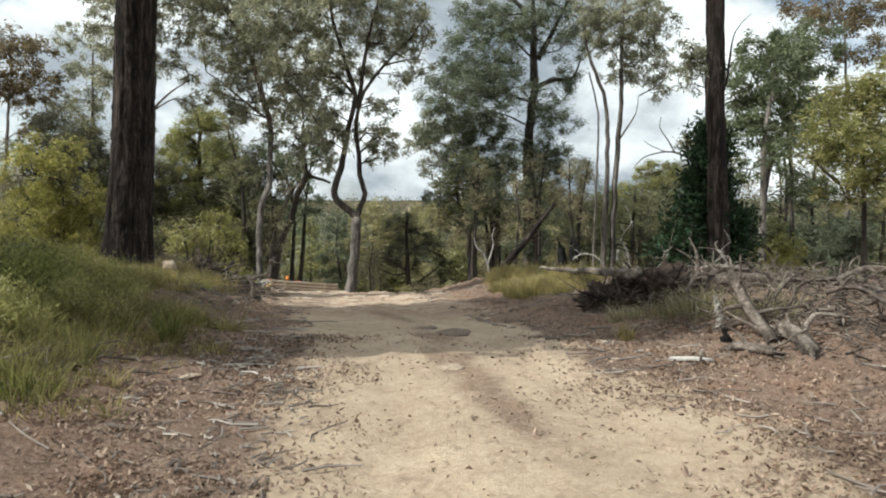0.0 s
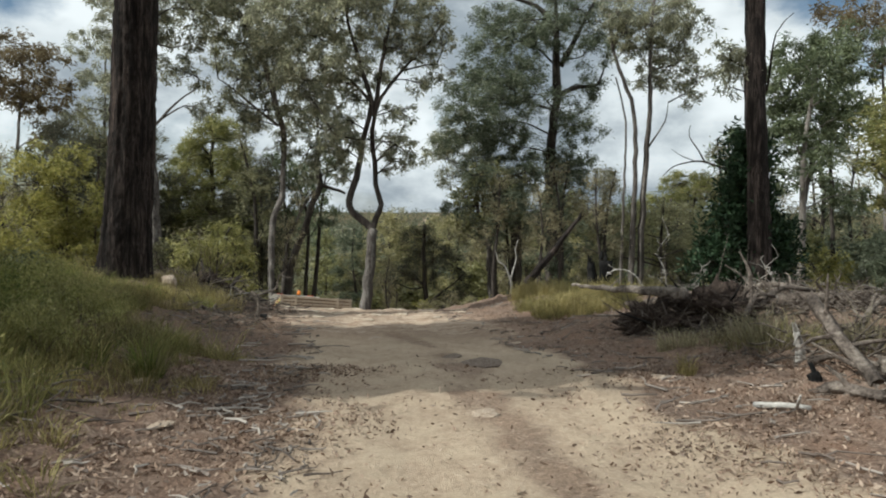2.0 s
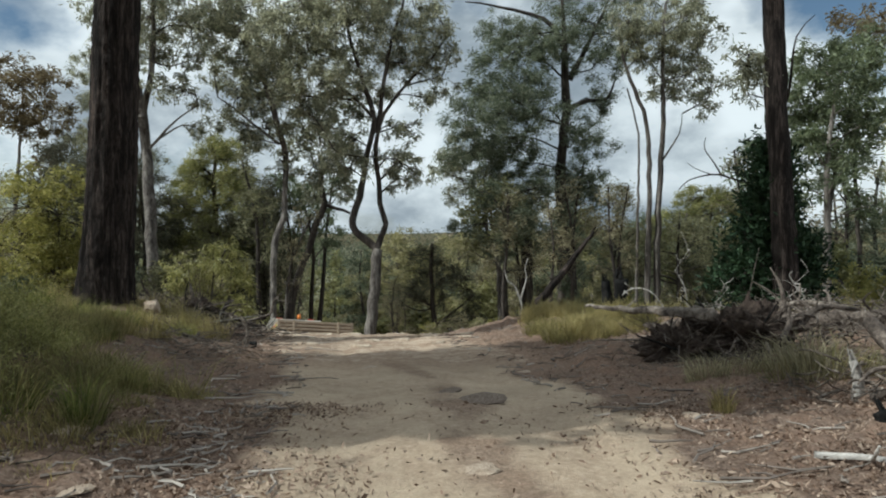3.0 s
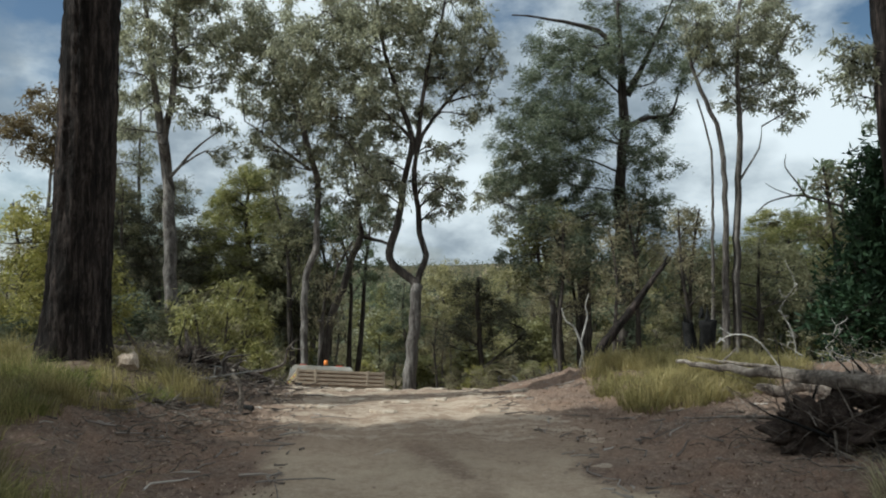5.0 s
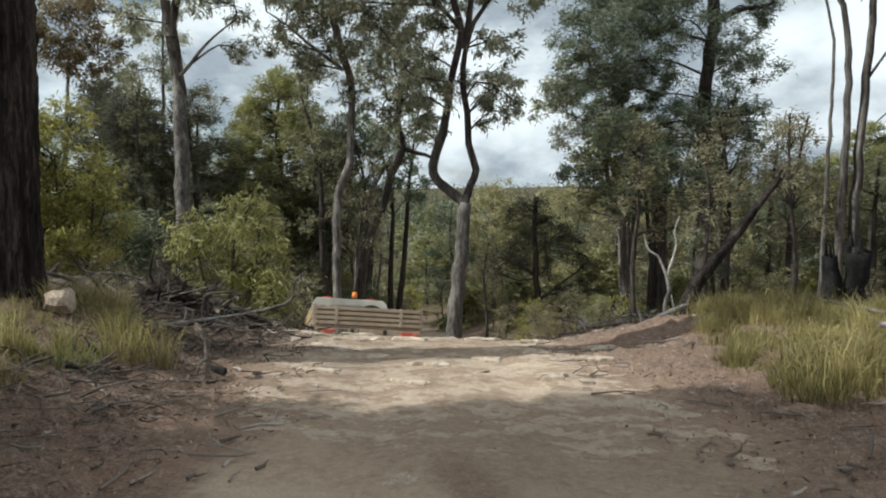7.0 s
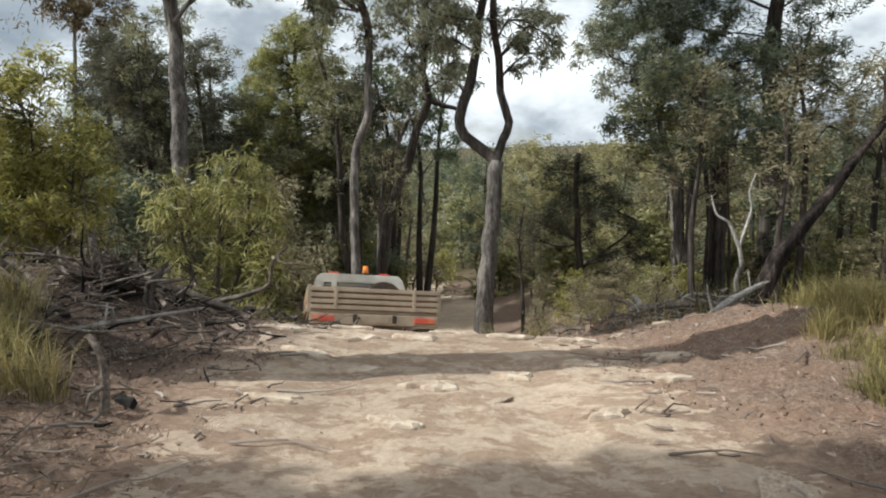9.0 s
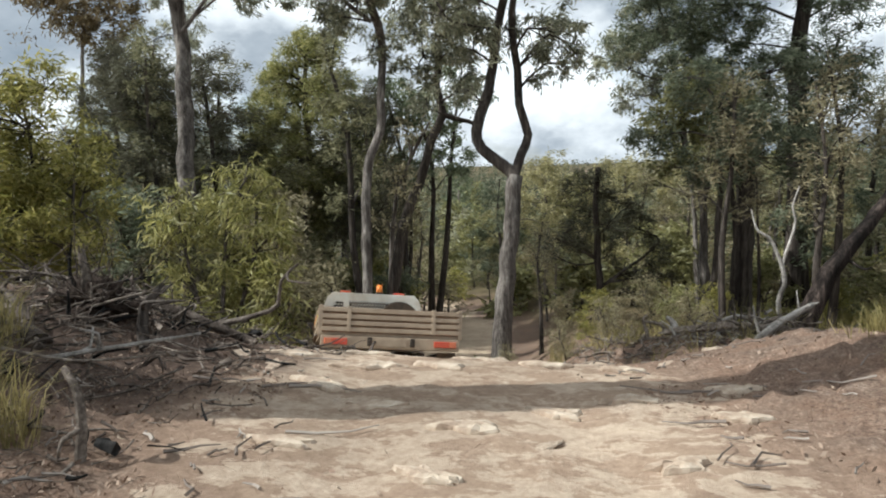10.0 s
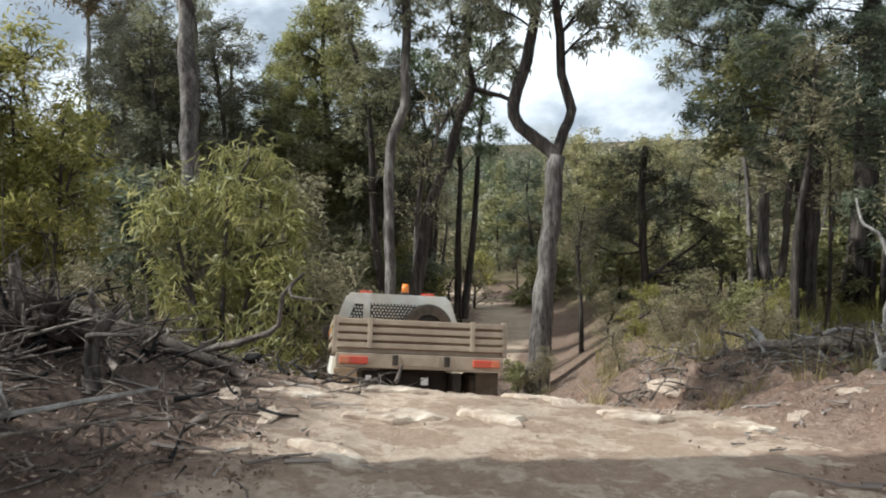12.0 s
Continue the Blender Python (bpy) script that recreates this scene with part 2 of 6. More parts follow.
dusty("tail_lens", (0.60, 0.03, 0.015), (0.50, 0.18, 0.09), 0.25, 0.25)
dusty("amber_lens", (0.85, 0.22, 0.02), (0.70, 0.30, 0.10), 0.2, 0.25)
dusty("lamp_lens", (0.62, 0.09, 0.03), (0.52, 0.22, 0.11), 0.3, 0.3)
dusty("white_lens", (0.85, 0.83, 0.80), (0.65, 0.58, 0.50), 0.2, 0.3)
dusty("glass_dark", (0.02, 0.025, 0.028), (0.10, 0.09, 0.08), 0.3, 0.1)

# ---- mesh helpers ----


class Shape:
    """Vertices and quads or triangles gathered as arrays, then made into one mesh."""

    def __init__(self):
        self.v, self.q, self.n = [], [], 0

    def add(self, verts, quads):
        self.v.append(np.asarray(verts, float))
        self.q.append(np.asarray(quads, int) + self.n)
        self.n += len(verts)

    def mesh(self, name, material, smooth=False):
        me = bpy.data.meshes.new(name)
        v = np.concatenate(self.v)
        q = np.concatenate([x for x in self.q if len(x)])
        me.vertices.add(len(v))
        me.vertices.foreach_set("co", v.ravel())
        me.loops.add(q.size)
        me.loops.foreach_set("vertex_index", q.ravel())
        me.polygons.add(len(q))
        me.polygons.foreach_set("loop_start", np.arange(len(q)) * q.shape[1])
        me.polygons.foreach_set("use_smooth", np.full(len(q), smooth))
        me.materials.append(MATS[material])
        me.update(calc_edges=True)
        return me

    def part(self, name, material, parent=None, label="", smooth=False):
        ob = new(name, self.mesh(name, material, smooth))
        ob.parent = parent
        return tagged(ob, label)


def part(name, bm, material, parent, label="", smooth=False):
    """Links a bmesh as one mesh object under a thing or under a part."""
    me = bpy.data.meshes.new(name)
    bmesh.ops.recalc_face_normals(bm, faces=bm.faces)
    bm.to_mesh(me)
    bm.free()
    me.materials.append(MATS[material])
    for p in me.polygons:
        p.use_smooth = smooth
    ob = new(name, me)
    ob.parent = parent
    return tagged(ob, label)


def curve_points(pts, step=0.35):
    """A polyline rounded by Catmull-Rom."""
    p = np.array(pts, float)
    if len(p) < 3:
        return p if np.linalg.norm(p[-1] - p[0]) < 1.2 else np.linspace(p[0], p[-1], 4)
    e = np.vstack([2 * p[0] - p[1], p, 2 * p[-1] - p[-2]])
    out = []
    for a, b, c, d in zip(e, e[1:], e[2:], e[3:]):
        n = max(2, int(np.linalg.norm(c - b) / step))
        t = np.linspace(0, 1, n, endpoint=False)[:, None]
        out.append(0.5 * (2 * b + (c - a) * t + (2 * a - 5 * b + 4 * c - d) * t**2 + (3 * b - a - 3 * c + d) * t**3))
    return np.vstack([*out, p[-1:]])


def tube(shape, pts, r0, r1, sides=8, rough=0.12, flare=0.0, rng=np.random):
    """A tapered, uneven round bar along points."""
    p = np.array(pts, float)
    n = len(p)
    d = np.gradient(p, axis=0)
    d /= np.linalg.norm(d, axis=1)[:, None] + 1e-9
    ref = np.array([0.0, 1.0, 0.0]) if abs(d[:, 2]).mean() > 0.6 else np.array([0.0, 0.0, 1.0])
    a = np.cross(d, ref)
    a /= np.linalg.norm(a, axis=1)[:, None] + 1e-9
    b = np.cross(d, a)
    r = np.linspace(r0, r1, n)
    if flare:
        r = r * (1 + flare * np.exp(-np.arange(n) * np.linalg.norm(p[1] - p[0]) / 0.35))
    th = np.linspace(0, 2 * np.pi, sides, endpoint=False)
    lump = rng.uniform(-1, 1, (n + 4, sides))
    lump = (lump[:-4] + lump[1:-3] + lump[2:-2] + lump[3:-1] + lump[4:]) * 0.36
    wob = 1 + rough * lump + rough * rng.uniform(-1, 1, (1, sides))
    v = p[:, None] + (r[:, None] * wob)[..., None] * (np.cos(th)[None, :, None] * a[:, None] + np.sin(th)[None, :, None] * b[:, None])
    i = np.arange(n - 1)[:, None] * sides
    j = np.arange(sides)[None]
    k = (j + 1) % sides
    q = np.stack([i + j, i + k, i + sides + k, i + sides + j], -1).reshape(-1, 4)
    v = np.vstack([v.reshape(-1, 3), p[:1], p[-1:]])
    s = np.arange(sides)
    top = (n - 1) * sides
    # both ends closed by a fan of quads
    q = np.vstack([q, np.stack([s[::2], (s[::2] + 1) % sides, (s[::2] + 2) % sides, np.full(len(s[::2]), n * sides)], -1),
                   top + np.stack([s[::2], (s[::2] + 1) % sides, (s[::2] + 2) % sides, np.full(len(s[::2]), sides + 1)], -1)]) if sides % 2 == 0 else q
    shape.add(v, q)


def leaves(shape, centres, length, width, droop, rng):
    """Thin folded leaves at the given places."""
    n = len(centres)
    d = rng.normal(size=(n, 3))
    d[:, 2] = d[:, 2] * 0.6 - droop
    d /= np.linalg.norm(d, axis=1)[:, None]
    s = np.cross(d, rng.normal(size=(n, 3)))
    s /= np.linalg.norm(s, axis=1)[:, None] + 1e-9
    ln = length * rng.uniform(0.6, 1.35, n)[:, None]
    w = width * rng.uniform(0.7, 1.3, n)[:, None]
    v = np.stack([centres, centres + d * ln * 0.45 + s * w * 0.5, centres + d * ln, centres + d * ln * 0.45 - s * w * 0.5], 1).reshape(-1, 3)
    shape.add(v, np.arange(n * 4).reshape(-1, 4))


LEAF = {  # length, width, droop, leaves per square metre of clump, evenness of the clump
    "euc": (0.18, 0.040, 0.9, 540, 0.29), "euc_dark": (0.15, 0.044, 0.7, 640, 0.30), "euc_brown": (0.24, 0.07, 0.7, 260, 0.34),
    "wattle": (0.20, 0.027, 1.0, 780, 0.36), "wattle_yellow": (0.17, 0.036, 0.6, 520, 0.32), "broad": (0.19, 0.06, 0.1, 560, 0.42),
    "dark": (0.17, 0.030, 0.1, 520, 0.30), "shaggy": (0.185, 0.032, 0.3, 700, 0.30), "bright": (0.155, 0.031, 0.0, 1000, 0.36), "scrub": (0.15, 0.03, 0.2, 420, 0.45), "pale_olive": (0.20, 0.05, 0.2, 420, 0.40), "dark_needle": (0.20, 0.022, 0.35, 800, 0.33), "shade_leaf": (0.30, 0.12, 0.3, 460, 0.42), "dense": (0.20, 0.062, -0.5, 600, 0.5), "far_leaf": (0.45, 0.2, 0.2, 60, 0.4),
}


def clump_points(c, r, n, even, rng):
    """Leaf places in a clump: tight bunches of uneven size, with gaps between them, in a flattened ball."""
    bunches = max(6, int(15 * r ** 1.5 + 6))
    u = rng.normal(size=(bunches, 3))
    u /= np.linalg.norm(u, axis=1)[:, None]
    u *= rng.uniform(0.2, 1.3, (bunches, 1)) ** 0.6 * r
    u[:, 2] *= 0.8
    weight = rng.uniform(0.3, 1.6, bunches)
    pick = rng.choice(bunches, n, p=weight / weight.sum())
    size = rng.uniform(0.6, 1.4, bunches)[pick][:, None]
    return np.array(c) + u[pick] + rng.normal(size=(n, 3)) * even * (0.20 + 0.22 * r) * size * (1, 1, 0.85), np.array(c) + u


def tree(kind, label, bark_name, leaf, stems, clumps, group="", limb_bark=None):
    """A tree: stems as ((radius low, radius high), points), and a crown of leafy clumps (x, y, z, radius) on limbs."""
    rng = np.random.default_rng(int(abs(stems[0][1][0][0]) * 977 + abs(stems[0][1][0][1]) * 31) + len(clumps))
    x0, y0, z0 = stems[0][1][0]
    base = (x0, y0, height(x0, y0))
    root = tagged(new(kind), label, "tree" if kind not in ("wattle", "cypress") else "shrub", group)
    root.location = base
    crown, twigs = Shape(), Shape()
    skeleton = []
    for k, ((r0, r1), pts) in enumerate(stems):
        pts = [np.array(p) for p in pts]
        if k == 0 or abs(pts[0][2] - z0) < 0.3:
            g = height(pts[0][0], pts[0][1]) - 0.15
            if pts[0][2] > g:
                pts.insert(0, np.array((pts[0][0], pts[0][1], g)))
            else:
                pts[0][2] = g
            pts = [pts[0]] + [p for p in pts[1:] if p[2] > g + 0.1]
        c = curve_points(pts)
        c[1:-1] += rng.normal(size=(len(c) - 2, 3)) * min(r1, 0.05) * 0.35
        stem = Shape()
        tube(stem, c - base, r0, r1, 12 if r0 > 0.09 else 7, 0.13, 0.45 if k == 0 and r0 > 0.1 else 0.0, rng)
        stem.part("trunk" if k == 0 else "stem", bark_name if k == 0 else limb_bark or bark_name, root, smooth=True)
        skeleton.append(c)
    bones = np.vstack(skeleton)
    length, width, droop, per, even = LEAF[leaf]
    for x, y, z, r in clumps:
        c = np.array((x, y, z))
        low = bones[bones[:, 2] < z - 0.1]
        low = low if len(low) else bones
        j = low[np.argmin(np.linalg.norm(low - c, axis=1) + 0.25 * (z - low[:, 2]))]
        bend = (j + c) / 2 + rng.normal(size=3) * 0.12 * np.linalg.norm(c - j) + (0, 0, 0.1 * np.linalg.norm(c - j))
        rl = min(0.05, 0.018 + 0.012 * np.linalg.norm(c - j))
        arm = curve_points([j, bend, c], 0.3)
        limb = Shape()
        tube(limb, arm - base, rl, 0.012, 6, 0.1, 0, rng)
        bones = np.vstack([bones, arm[len(arm) // 2:]])
        n = int(per * np.pi * r * r)
        places, bunches = clump_points(c, r, n, even, rng)
        for b in bunches[:: 1 if r < 0.9 else 2]:
            s = arm[rng.integers(len(arm) // 2, len(arm))]
            tube(twigs, curve_points([s, (s + b) / 2 + rng.normal(size=3) * 0.1 * r, b], 0.35) - base, 0.013, 0.005, 3, 0.1, 0, rng)
        limb.part("limb", limb_bark or bark_name, root, smooth=True)
        leaves(crown, places - base, length, width, droop, rng)
    tagged(twigs.part("twig_mass", bark_name, root, smooth=True), kind="stuff")
    crown.part("crown", leaf, root)
    return root


# ---- ground ----
ROAD_Y = (-60, 0, 3, 5.6, 6.8, 10, 13.5, 18, 20.4, 23, 27, 33, 38, 46, 60, 120)
ROAD_X = (2.5, 0.9, 0.6, 0.4, 0.05, -0.55, -1.25, -3.0, -4.2, -5.3, -5.9, -5.7, -6.4, -10, -20, -40)
FALL_Y = (-60, 0, 6.6, 8.7, 10.5, 12.5, 15, 17, 18.3, 19.3, 20.4, 23, 25, 30, 37, 60, 120, 300, 700, 900, 1500, 4000)
FALL_Z = (0, 0, 0.02, -0.08, -0.30, -0.43, -0.52, -0.64, -0.90, -1.75, -2.45, -3.28, -3.75, -4.4, -5.1, -8, -11, -16, -14, -3, -3, -3)
SIDE_Y = (-20, 0, 8, 12, 14.2, 16, 18, 20, 22, 30, 60, 150)
SIDE_L = (0.3, 0.42, 0.45, 0.55, 0.72, 0.5, 0.42, 0.7, 1.0, 1.0, 0.5, 0)
SIDE_R = (0.1, 0.12, 0.15, 0.2, 0.25, 0.32, 0.45, 0.9, 1.35, 1.2, 0.5, 0)


_yy = np.arange(-60, 130, 0.25)
_zz = np.interp(_yy, FALL_Y, FALL_Z)
_k = np.exp(-(np.arange(-12, 13) * 0.25 / 0.9) ** 2)
_zz = np.convolve(np.pad(_zz, 12, mode="edge"), _k / _k.sum(), mode="valid")


def fall(y):
    return np.where(y < 110, np.interp(y, _yy, _zz), np.interp(y, FALL_Y, FALL_Z))


def smooth(e0, e1, x):
    t = np.clip((x - e0) / (e1 - e0), 0, 1)
    return t * t * (3 - 2 * t)


def waves(x, y):
    """Low uneven swells, of a few sizes."""
    return (np.sin(x * 1.7 + np.sin(y * 1.1) * 1.3) * np.sin(y * 1.9 + np.cos(x * 1.3)) * 0.5
            + np.sin(x * 4.1 + 2.0 * np.sin(y * 2.3)) * np.sin(y * 3.7 + np.sin(x * 2.9)) * 0.18
            + np.sin(x * 9.3 + 2.5 * np.sin(y * 5.1)) * np.sin(y * 8.9 + 2 * np.sin(x * 6.1)) * 0.05)


def ground_z(x, y):
    x, y = np.asarray(x, float), np.asarray(y, float)
    s = x - np.interp(y, ROAD_Y, ROAD_X)
    z = fall(y)
    z = z + np.where(s < 0, smooth(2.0, 4.8, -s) * np.interp(y, SIDE_Y, SIDE_L), smooth(1.8, 4.4, s) * np.interp(y, SIDE_Y, SIDE_R))
    near = np.exp(-((y - 10) / 25.0) ** 2)
    off = smooth(1.2, 3.0, abs(s))
    z = z + near * waves(x, y) * (0.03 + 0.07 * off) * (1 - 0.7 * smooth(16, 19, y))
    # two wheel ruts with a low crown between them
    for c in (-0.75, 0.75):
        z = z - 0.035 * near * (1 - smooth(14, 18, y)) * np.exp(-((s - c) / 0.28) ** 2)
    # earth pushed up under the brush piles
    z = z + 0.30 * np.exp(-((x - 5.6) / 1.9) ** 2 - ((y - 10.4) / 3.6) ** 2) + 0.34 * np.exp(-((x + 5.9) / 1.4) ** 2 - ((y - 16.6) / 1.4) ** 2)
    z = z + 0.28 * np.exp(-((x - 1.0) / 0.8) ** 2 - ((y - 21.3) / 0.7) ** 2)
    # far country: broad hills
    far = smooth(60, 400, np.hypot(x, y))
    z = z + far * 4.0 * np.sin(x * 0.004 + 1.0) * np.cos(y * 0.003)
    return z


def height(x, y):
    return float(ground_z(x, y))


def spread(lo, a, b, hi, step, grow=1.18):
    mid = list(np.arange(a, b + 1e-6, step))
    left, right = [], []
    p, s = a, step
    while p > lo:
        s *= grow
        p -= s
        left.append(p)
    p, s = b, step
    while p < hi:
        s *= grow
        p += s
        right.append(p)
    return np.array(left[::-1] + mid + right)


gx, gy = spread(-2500, -9, 8, 2500, 0.11), spread(-400, -1, 24, 2600, 0.11)
X, Y = np.meshgrid(gx, gy)
Z = ground_z(X, Y)
fine_noise = np.random.default_rng(5).normal(size=X.shape)
Z = Z + np.where((abs(X) < 9) & (Y > -1) & (Y < 24), fine_noise * (0.008 + 0.02 * smooth(18, 20, Y) + 0.016 * smooth(1.6, 2.8, abs(X - np.interp(Y, ROAD_Y, ROAD_X)))), 0)
nx, ny = len(gx), len(gy)
i = (np.arange(ny - 1)[:, None] * nx + np.arange(nx - 1)[None]).ravel()
sh = Shape()
sh.add(np.stack([X, Y, Z], -1).reshape(-1, 3), np.stack([i, i + 1, i + nx + 1, i + nx], -1))
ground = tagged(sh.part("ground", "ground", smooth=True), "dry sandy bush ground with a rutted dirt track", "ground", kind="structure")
S = X - np.interp(Y, ROAD_Y, ROAD_X) + 0.45 * waves(X * 0.55 + 3, Y * 0.5) + 0.2 * waves(X * 1.3, Y * 1.1 + 5)
half = np.interp(Y, (0, 7, 13, 18, 24, 60), (2.3, 1.7, 1.9, 1.7, 1.3, 1.2))
for name, values in (("track", 1 - smooth(0.55, 1.15, abs(S) / half)),
                     ("rocky", smooth(10.2, 13.4, Y) * (1 - smooth(18.5, 21, Y)) * (1 - smooth(0.7, 1.2, abs(S) / 2.4))),
                     # brown soil and painted-in shade around the brush heap
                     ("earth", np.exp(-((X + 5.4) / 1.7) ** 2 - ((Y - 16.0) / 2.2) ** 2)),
                     ("strip", np.exp(-((S - 0.1) / 0.33) ** 2) * smooth(2.5, 5, Y) * (1 - smooth(11, 14, Y))),
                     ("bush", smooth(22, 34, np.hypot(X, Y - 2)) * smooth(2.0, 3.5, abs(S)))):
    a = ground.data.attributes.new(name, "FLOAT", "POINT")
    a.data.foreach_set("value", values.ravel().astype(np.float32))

# ---- the big ironbark on the bank ----


def ironbark(x, y, r, tall, lean):
    """A thick trunk with deep vertical bark ridges, swelling at the root, and a high crown."""
    rng = np.random.default_rng(11)
    z = height(x, y)
    root = tagged(new("ironbark"), "huge ironbark with deeply furrowed dark bark on a grassy bank", "tree")
    root.location = (x, y, z)
    n, sides = 170, 72
    h = np.linspace(-0.2, tall, n)
    th = np.linspace(0, 2 * np.pi, sides, endpoint=False)
    rad = r * (1 - 0.32 * h / tall) * (1 + 0.26 * np.exp(-np.clip(h, 0, 9) / 0.6))
    H, T = np.meshgrid(h, th, indexing="ij")
    twist = T + 0.05 * H
    ridge = (np.sin(twist * 17 + 1.3 * np.sin(H * 1.1 + T * 3)) + 0.7 * np.sin(twist * 29 + 2 * np.sin(H * 0.8 + 1)) + 0.5 * np.sin(twist * 11 + H * 0.7))
    R = rad[:, None] * (1 + 0.030 * ridge + 0.025 * rng.normal(size=H.shape) + 0.05 * np.sin(3 * T + 0.6) * np.exp(-np.clip(H, 0, 9) / 0.6))
    V = np.stack([R * np.cos(T) + lean[0] * H + 0.03 * np.sin(H * 0.9), R * np.sin(T) + lean[1] * H, H], -1).reshape(-1, 3)
    i = np.arange(n - 1)[:, None] * sides
    j = np.arange(sides)[None]
    k = (j + 1) % sides
    trunk = Shape()
    trunk.add(V, np.stack([i + j, i + k, i + sides + k, i + sides + j], -1).reshape(-1, 4))
    trunk.part("trunk", "iron_bark", root, smooth=True)
    crown = Shape()
    top = np.array((lean[0] * tall, lean[1] * tall, tall))
    for k in range(9):
        limb = Shape()
        a = k * 2.4
        e = top + (math.cos(a) * rng.uniform(1.5, 4), math.sin(a) * rng.uniform(1.5, 4), rng.uniform(0.5, 4.5))
        s = top - (0, 0, rng.uniform(0, 1.0))
        tube(limb, curve_points([s, (s + e) / 2 + (0, 0, 0.4), e]), 0.14, 0.03, 7, 0.1, 0, rng)
        for c in (e, (e + top) / 2 + (0, 0, 1.0)):
            p, _ = clump_points(c, 1.3, 900, 0.35, rng)
            leaves(crown, p, 0.2, 0.055, 0.7, rng)
        limb.part("limb", "iron_bark", root, smooth=True)
    # unseen low side limb, added so that its leaves shade the mound by the slope
    limb = Shape()
    tube(limb, curve_points([(0.5, 0.0, 7.2), (-1.2, 1.6, 8.0), (-3.2, 3.2, 8.3), (-4.0, 3.9, 8.4)]), 0.15, 0.03, 7, 0.1, 0, rng)
    limb.part("limb", "iron_bark", root, smooth=True)
    for c in ((-4.0, 2.8, 8.4), (-3.2, 3.2, 8.6), (-2.4, 3.5, 8.5), (-3.3, 4.1, 8.6), (-4.2, 3.7, 8.7)):
        p, _ = clump_points(c, 0.9, 800, 0.4, rng)
        leaves(crown, p, 0.24, 0.08, 0.5, rng)
    crown.part("crown", "euc", root)


ironbark(-6.53, 14.45, 0.42, 13.0, (0.08, 0.0))

# ---- trees and shrubs, along the track ----
tree("eucalypt", "forked rough-barked gum tree with twisted dark limbs beside the track", "grey_bark", "euc",
     [((0.2, 0.155), [(-3.6, 26.18, -3.8), (-3.46, 26.51, -1.87), (-3.37, 26.74, -0.52), (-3.28, 26.99, 0.9)]),
      ((0.135, 0.04), [(-3.28, 26.99, 0.9), (-3.78, 26.9, 1.31), (-4.14, 26.86, 1.72), (-4.07, 26.96, 2.22), (-3.86, 27.11, 2.78), (-3.75, 27.24, 3.46), (-3.49, 26.54, 4.46), (-3.26, 26.55, 5.4), (-3.74, 26.46, 7.03), (-4.13, 26.38, 8.57), (-4.26, 26.33, 10.45)]),
      ((0.115, 0.03), [(-3.28, 26.99, 0.9), (-3.12, 27.11, 1.4), (-2.99, 27.21, 1.8), (-3.19, 27.26, 2.54), (-3.26, 27.36, 3.33), (-3.19, 26.57, 4.88), (-2.48, 26.63, 6.24), (-1.27, 26.75, 7.49), (-0.75, 26.8, 8.34)]),
      ((0.08, 0.03), [(-3.19, 26.57, 4.93), (-2.7, 26.57, 7.86), (-2.25, 26.6, 9.22), (-2.06, 26.6, 10.41)]),
      ((0.06, 0.02), [(-3.31, 26.54, 5.48), (-4.18, 26.42, 6.35), (-5.01, 26.31, 6.88), (-5.85, 26.2, 7.24)])],
     [(-4.01, 25.77, 8.36, 1.2), (-5.7, 26.32, 7.78, 1.2), (-2.91, 26.25, 8.29, 1.1), (-1.44, 26.93, 8.25, 1), (-0.95, 26.95, 6.84, 0.6), (-4.64, 25.4, 6.47, 1.1), (-6.03, 25.09, 8.09, 1.1), (-4.12, 26.99, 5.6, 0.8), (-2.33, 26.4, 3.9, 0.6), (-2.56, 26.37, 5.08, 0.5), (-5.58, 27.37, 10.43, 1.2), (-3.24, 26.39, 10.4, 1.3), (-1.79, 27.39, 10.01, 1.1), (-5.86, 26.18, 6.2, 0.8), (-1.87, 26.85, 3.5, 0.35), (-4.63, 25.98, 4.42, 0.6)]
     + [(-5.04, 26.55, 8.5, 1), (-3.75, 27.11, 7.73, 0.9), (-2.3, 26.67, 7.35, 0.8), (-6.83, 26.51, 7.54, 0.9), (-6.07, 26.48, 9.59, 1), (-3.92, 25.42, 9.72, 1.1), (-3.03, 26.87, 6.57, 0.6), (-5.41, 26.42, 5.54, 0.7), (-0.59, 26.63, 7.6, 0.5), (-1.04, 26.09, 8.79, 0.7), (-5.15, 26.94, 7.75, 0.9), (-4.33, 26.35, 6.69, 0.8), (-3.71, 26.74, 6.4, 0.6), (-2.68, 27.17, 8.57, 0.8), (-1.8, 26.99, 7.59, 0.7), (-5.85, 26.93, 8.85, 0.9)]
     + [(-4.58, 26.1, 9.36, 1), (-3.35, 27.01, 9.26, 0.9), (-1.46, 26.7, 6.12, 0.5), (-2.03, 27.05, 5.18, 0.4), (-4.3, 26.89, 4.89, 0.6), (-3.5, 26.23, 3.74, 0.4), (-6.03, 25.6, 6.75, 0.8), (-6.52, 25.59, 8.28, 0.9), (-4.58, 27.34, 3.8, 0.45), (-4.06, 27.02, 4.2, 0.5), (-2.56, 27.51, 3.7, 0.45), (-2.11, 27.32, 3.28, 0.3), (-3.47, 27.26, 4.32, 0.5), (-2.42, 27.39, 4.28, 0.5), (-4.4, 26.72, 2.85, 0.3), (-2.73, 27.32, 3.07, 0.3)]
     + [(-4.94, 26.94, 4.12, 0.45)], limb_bark="dark_bark")
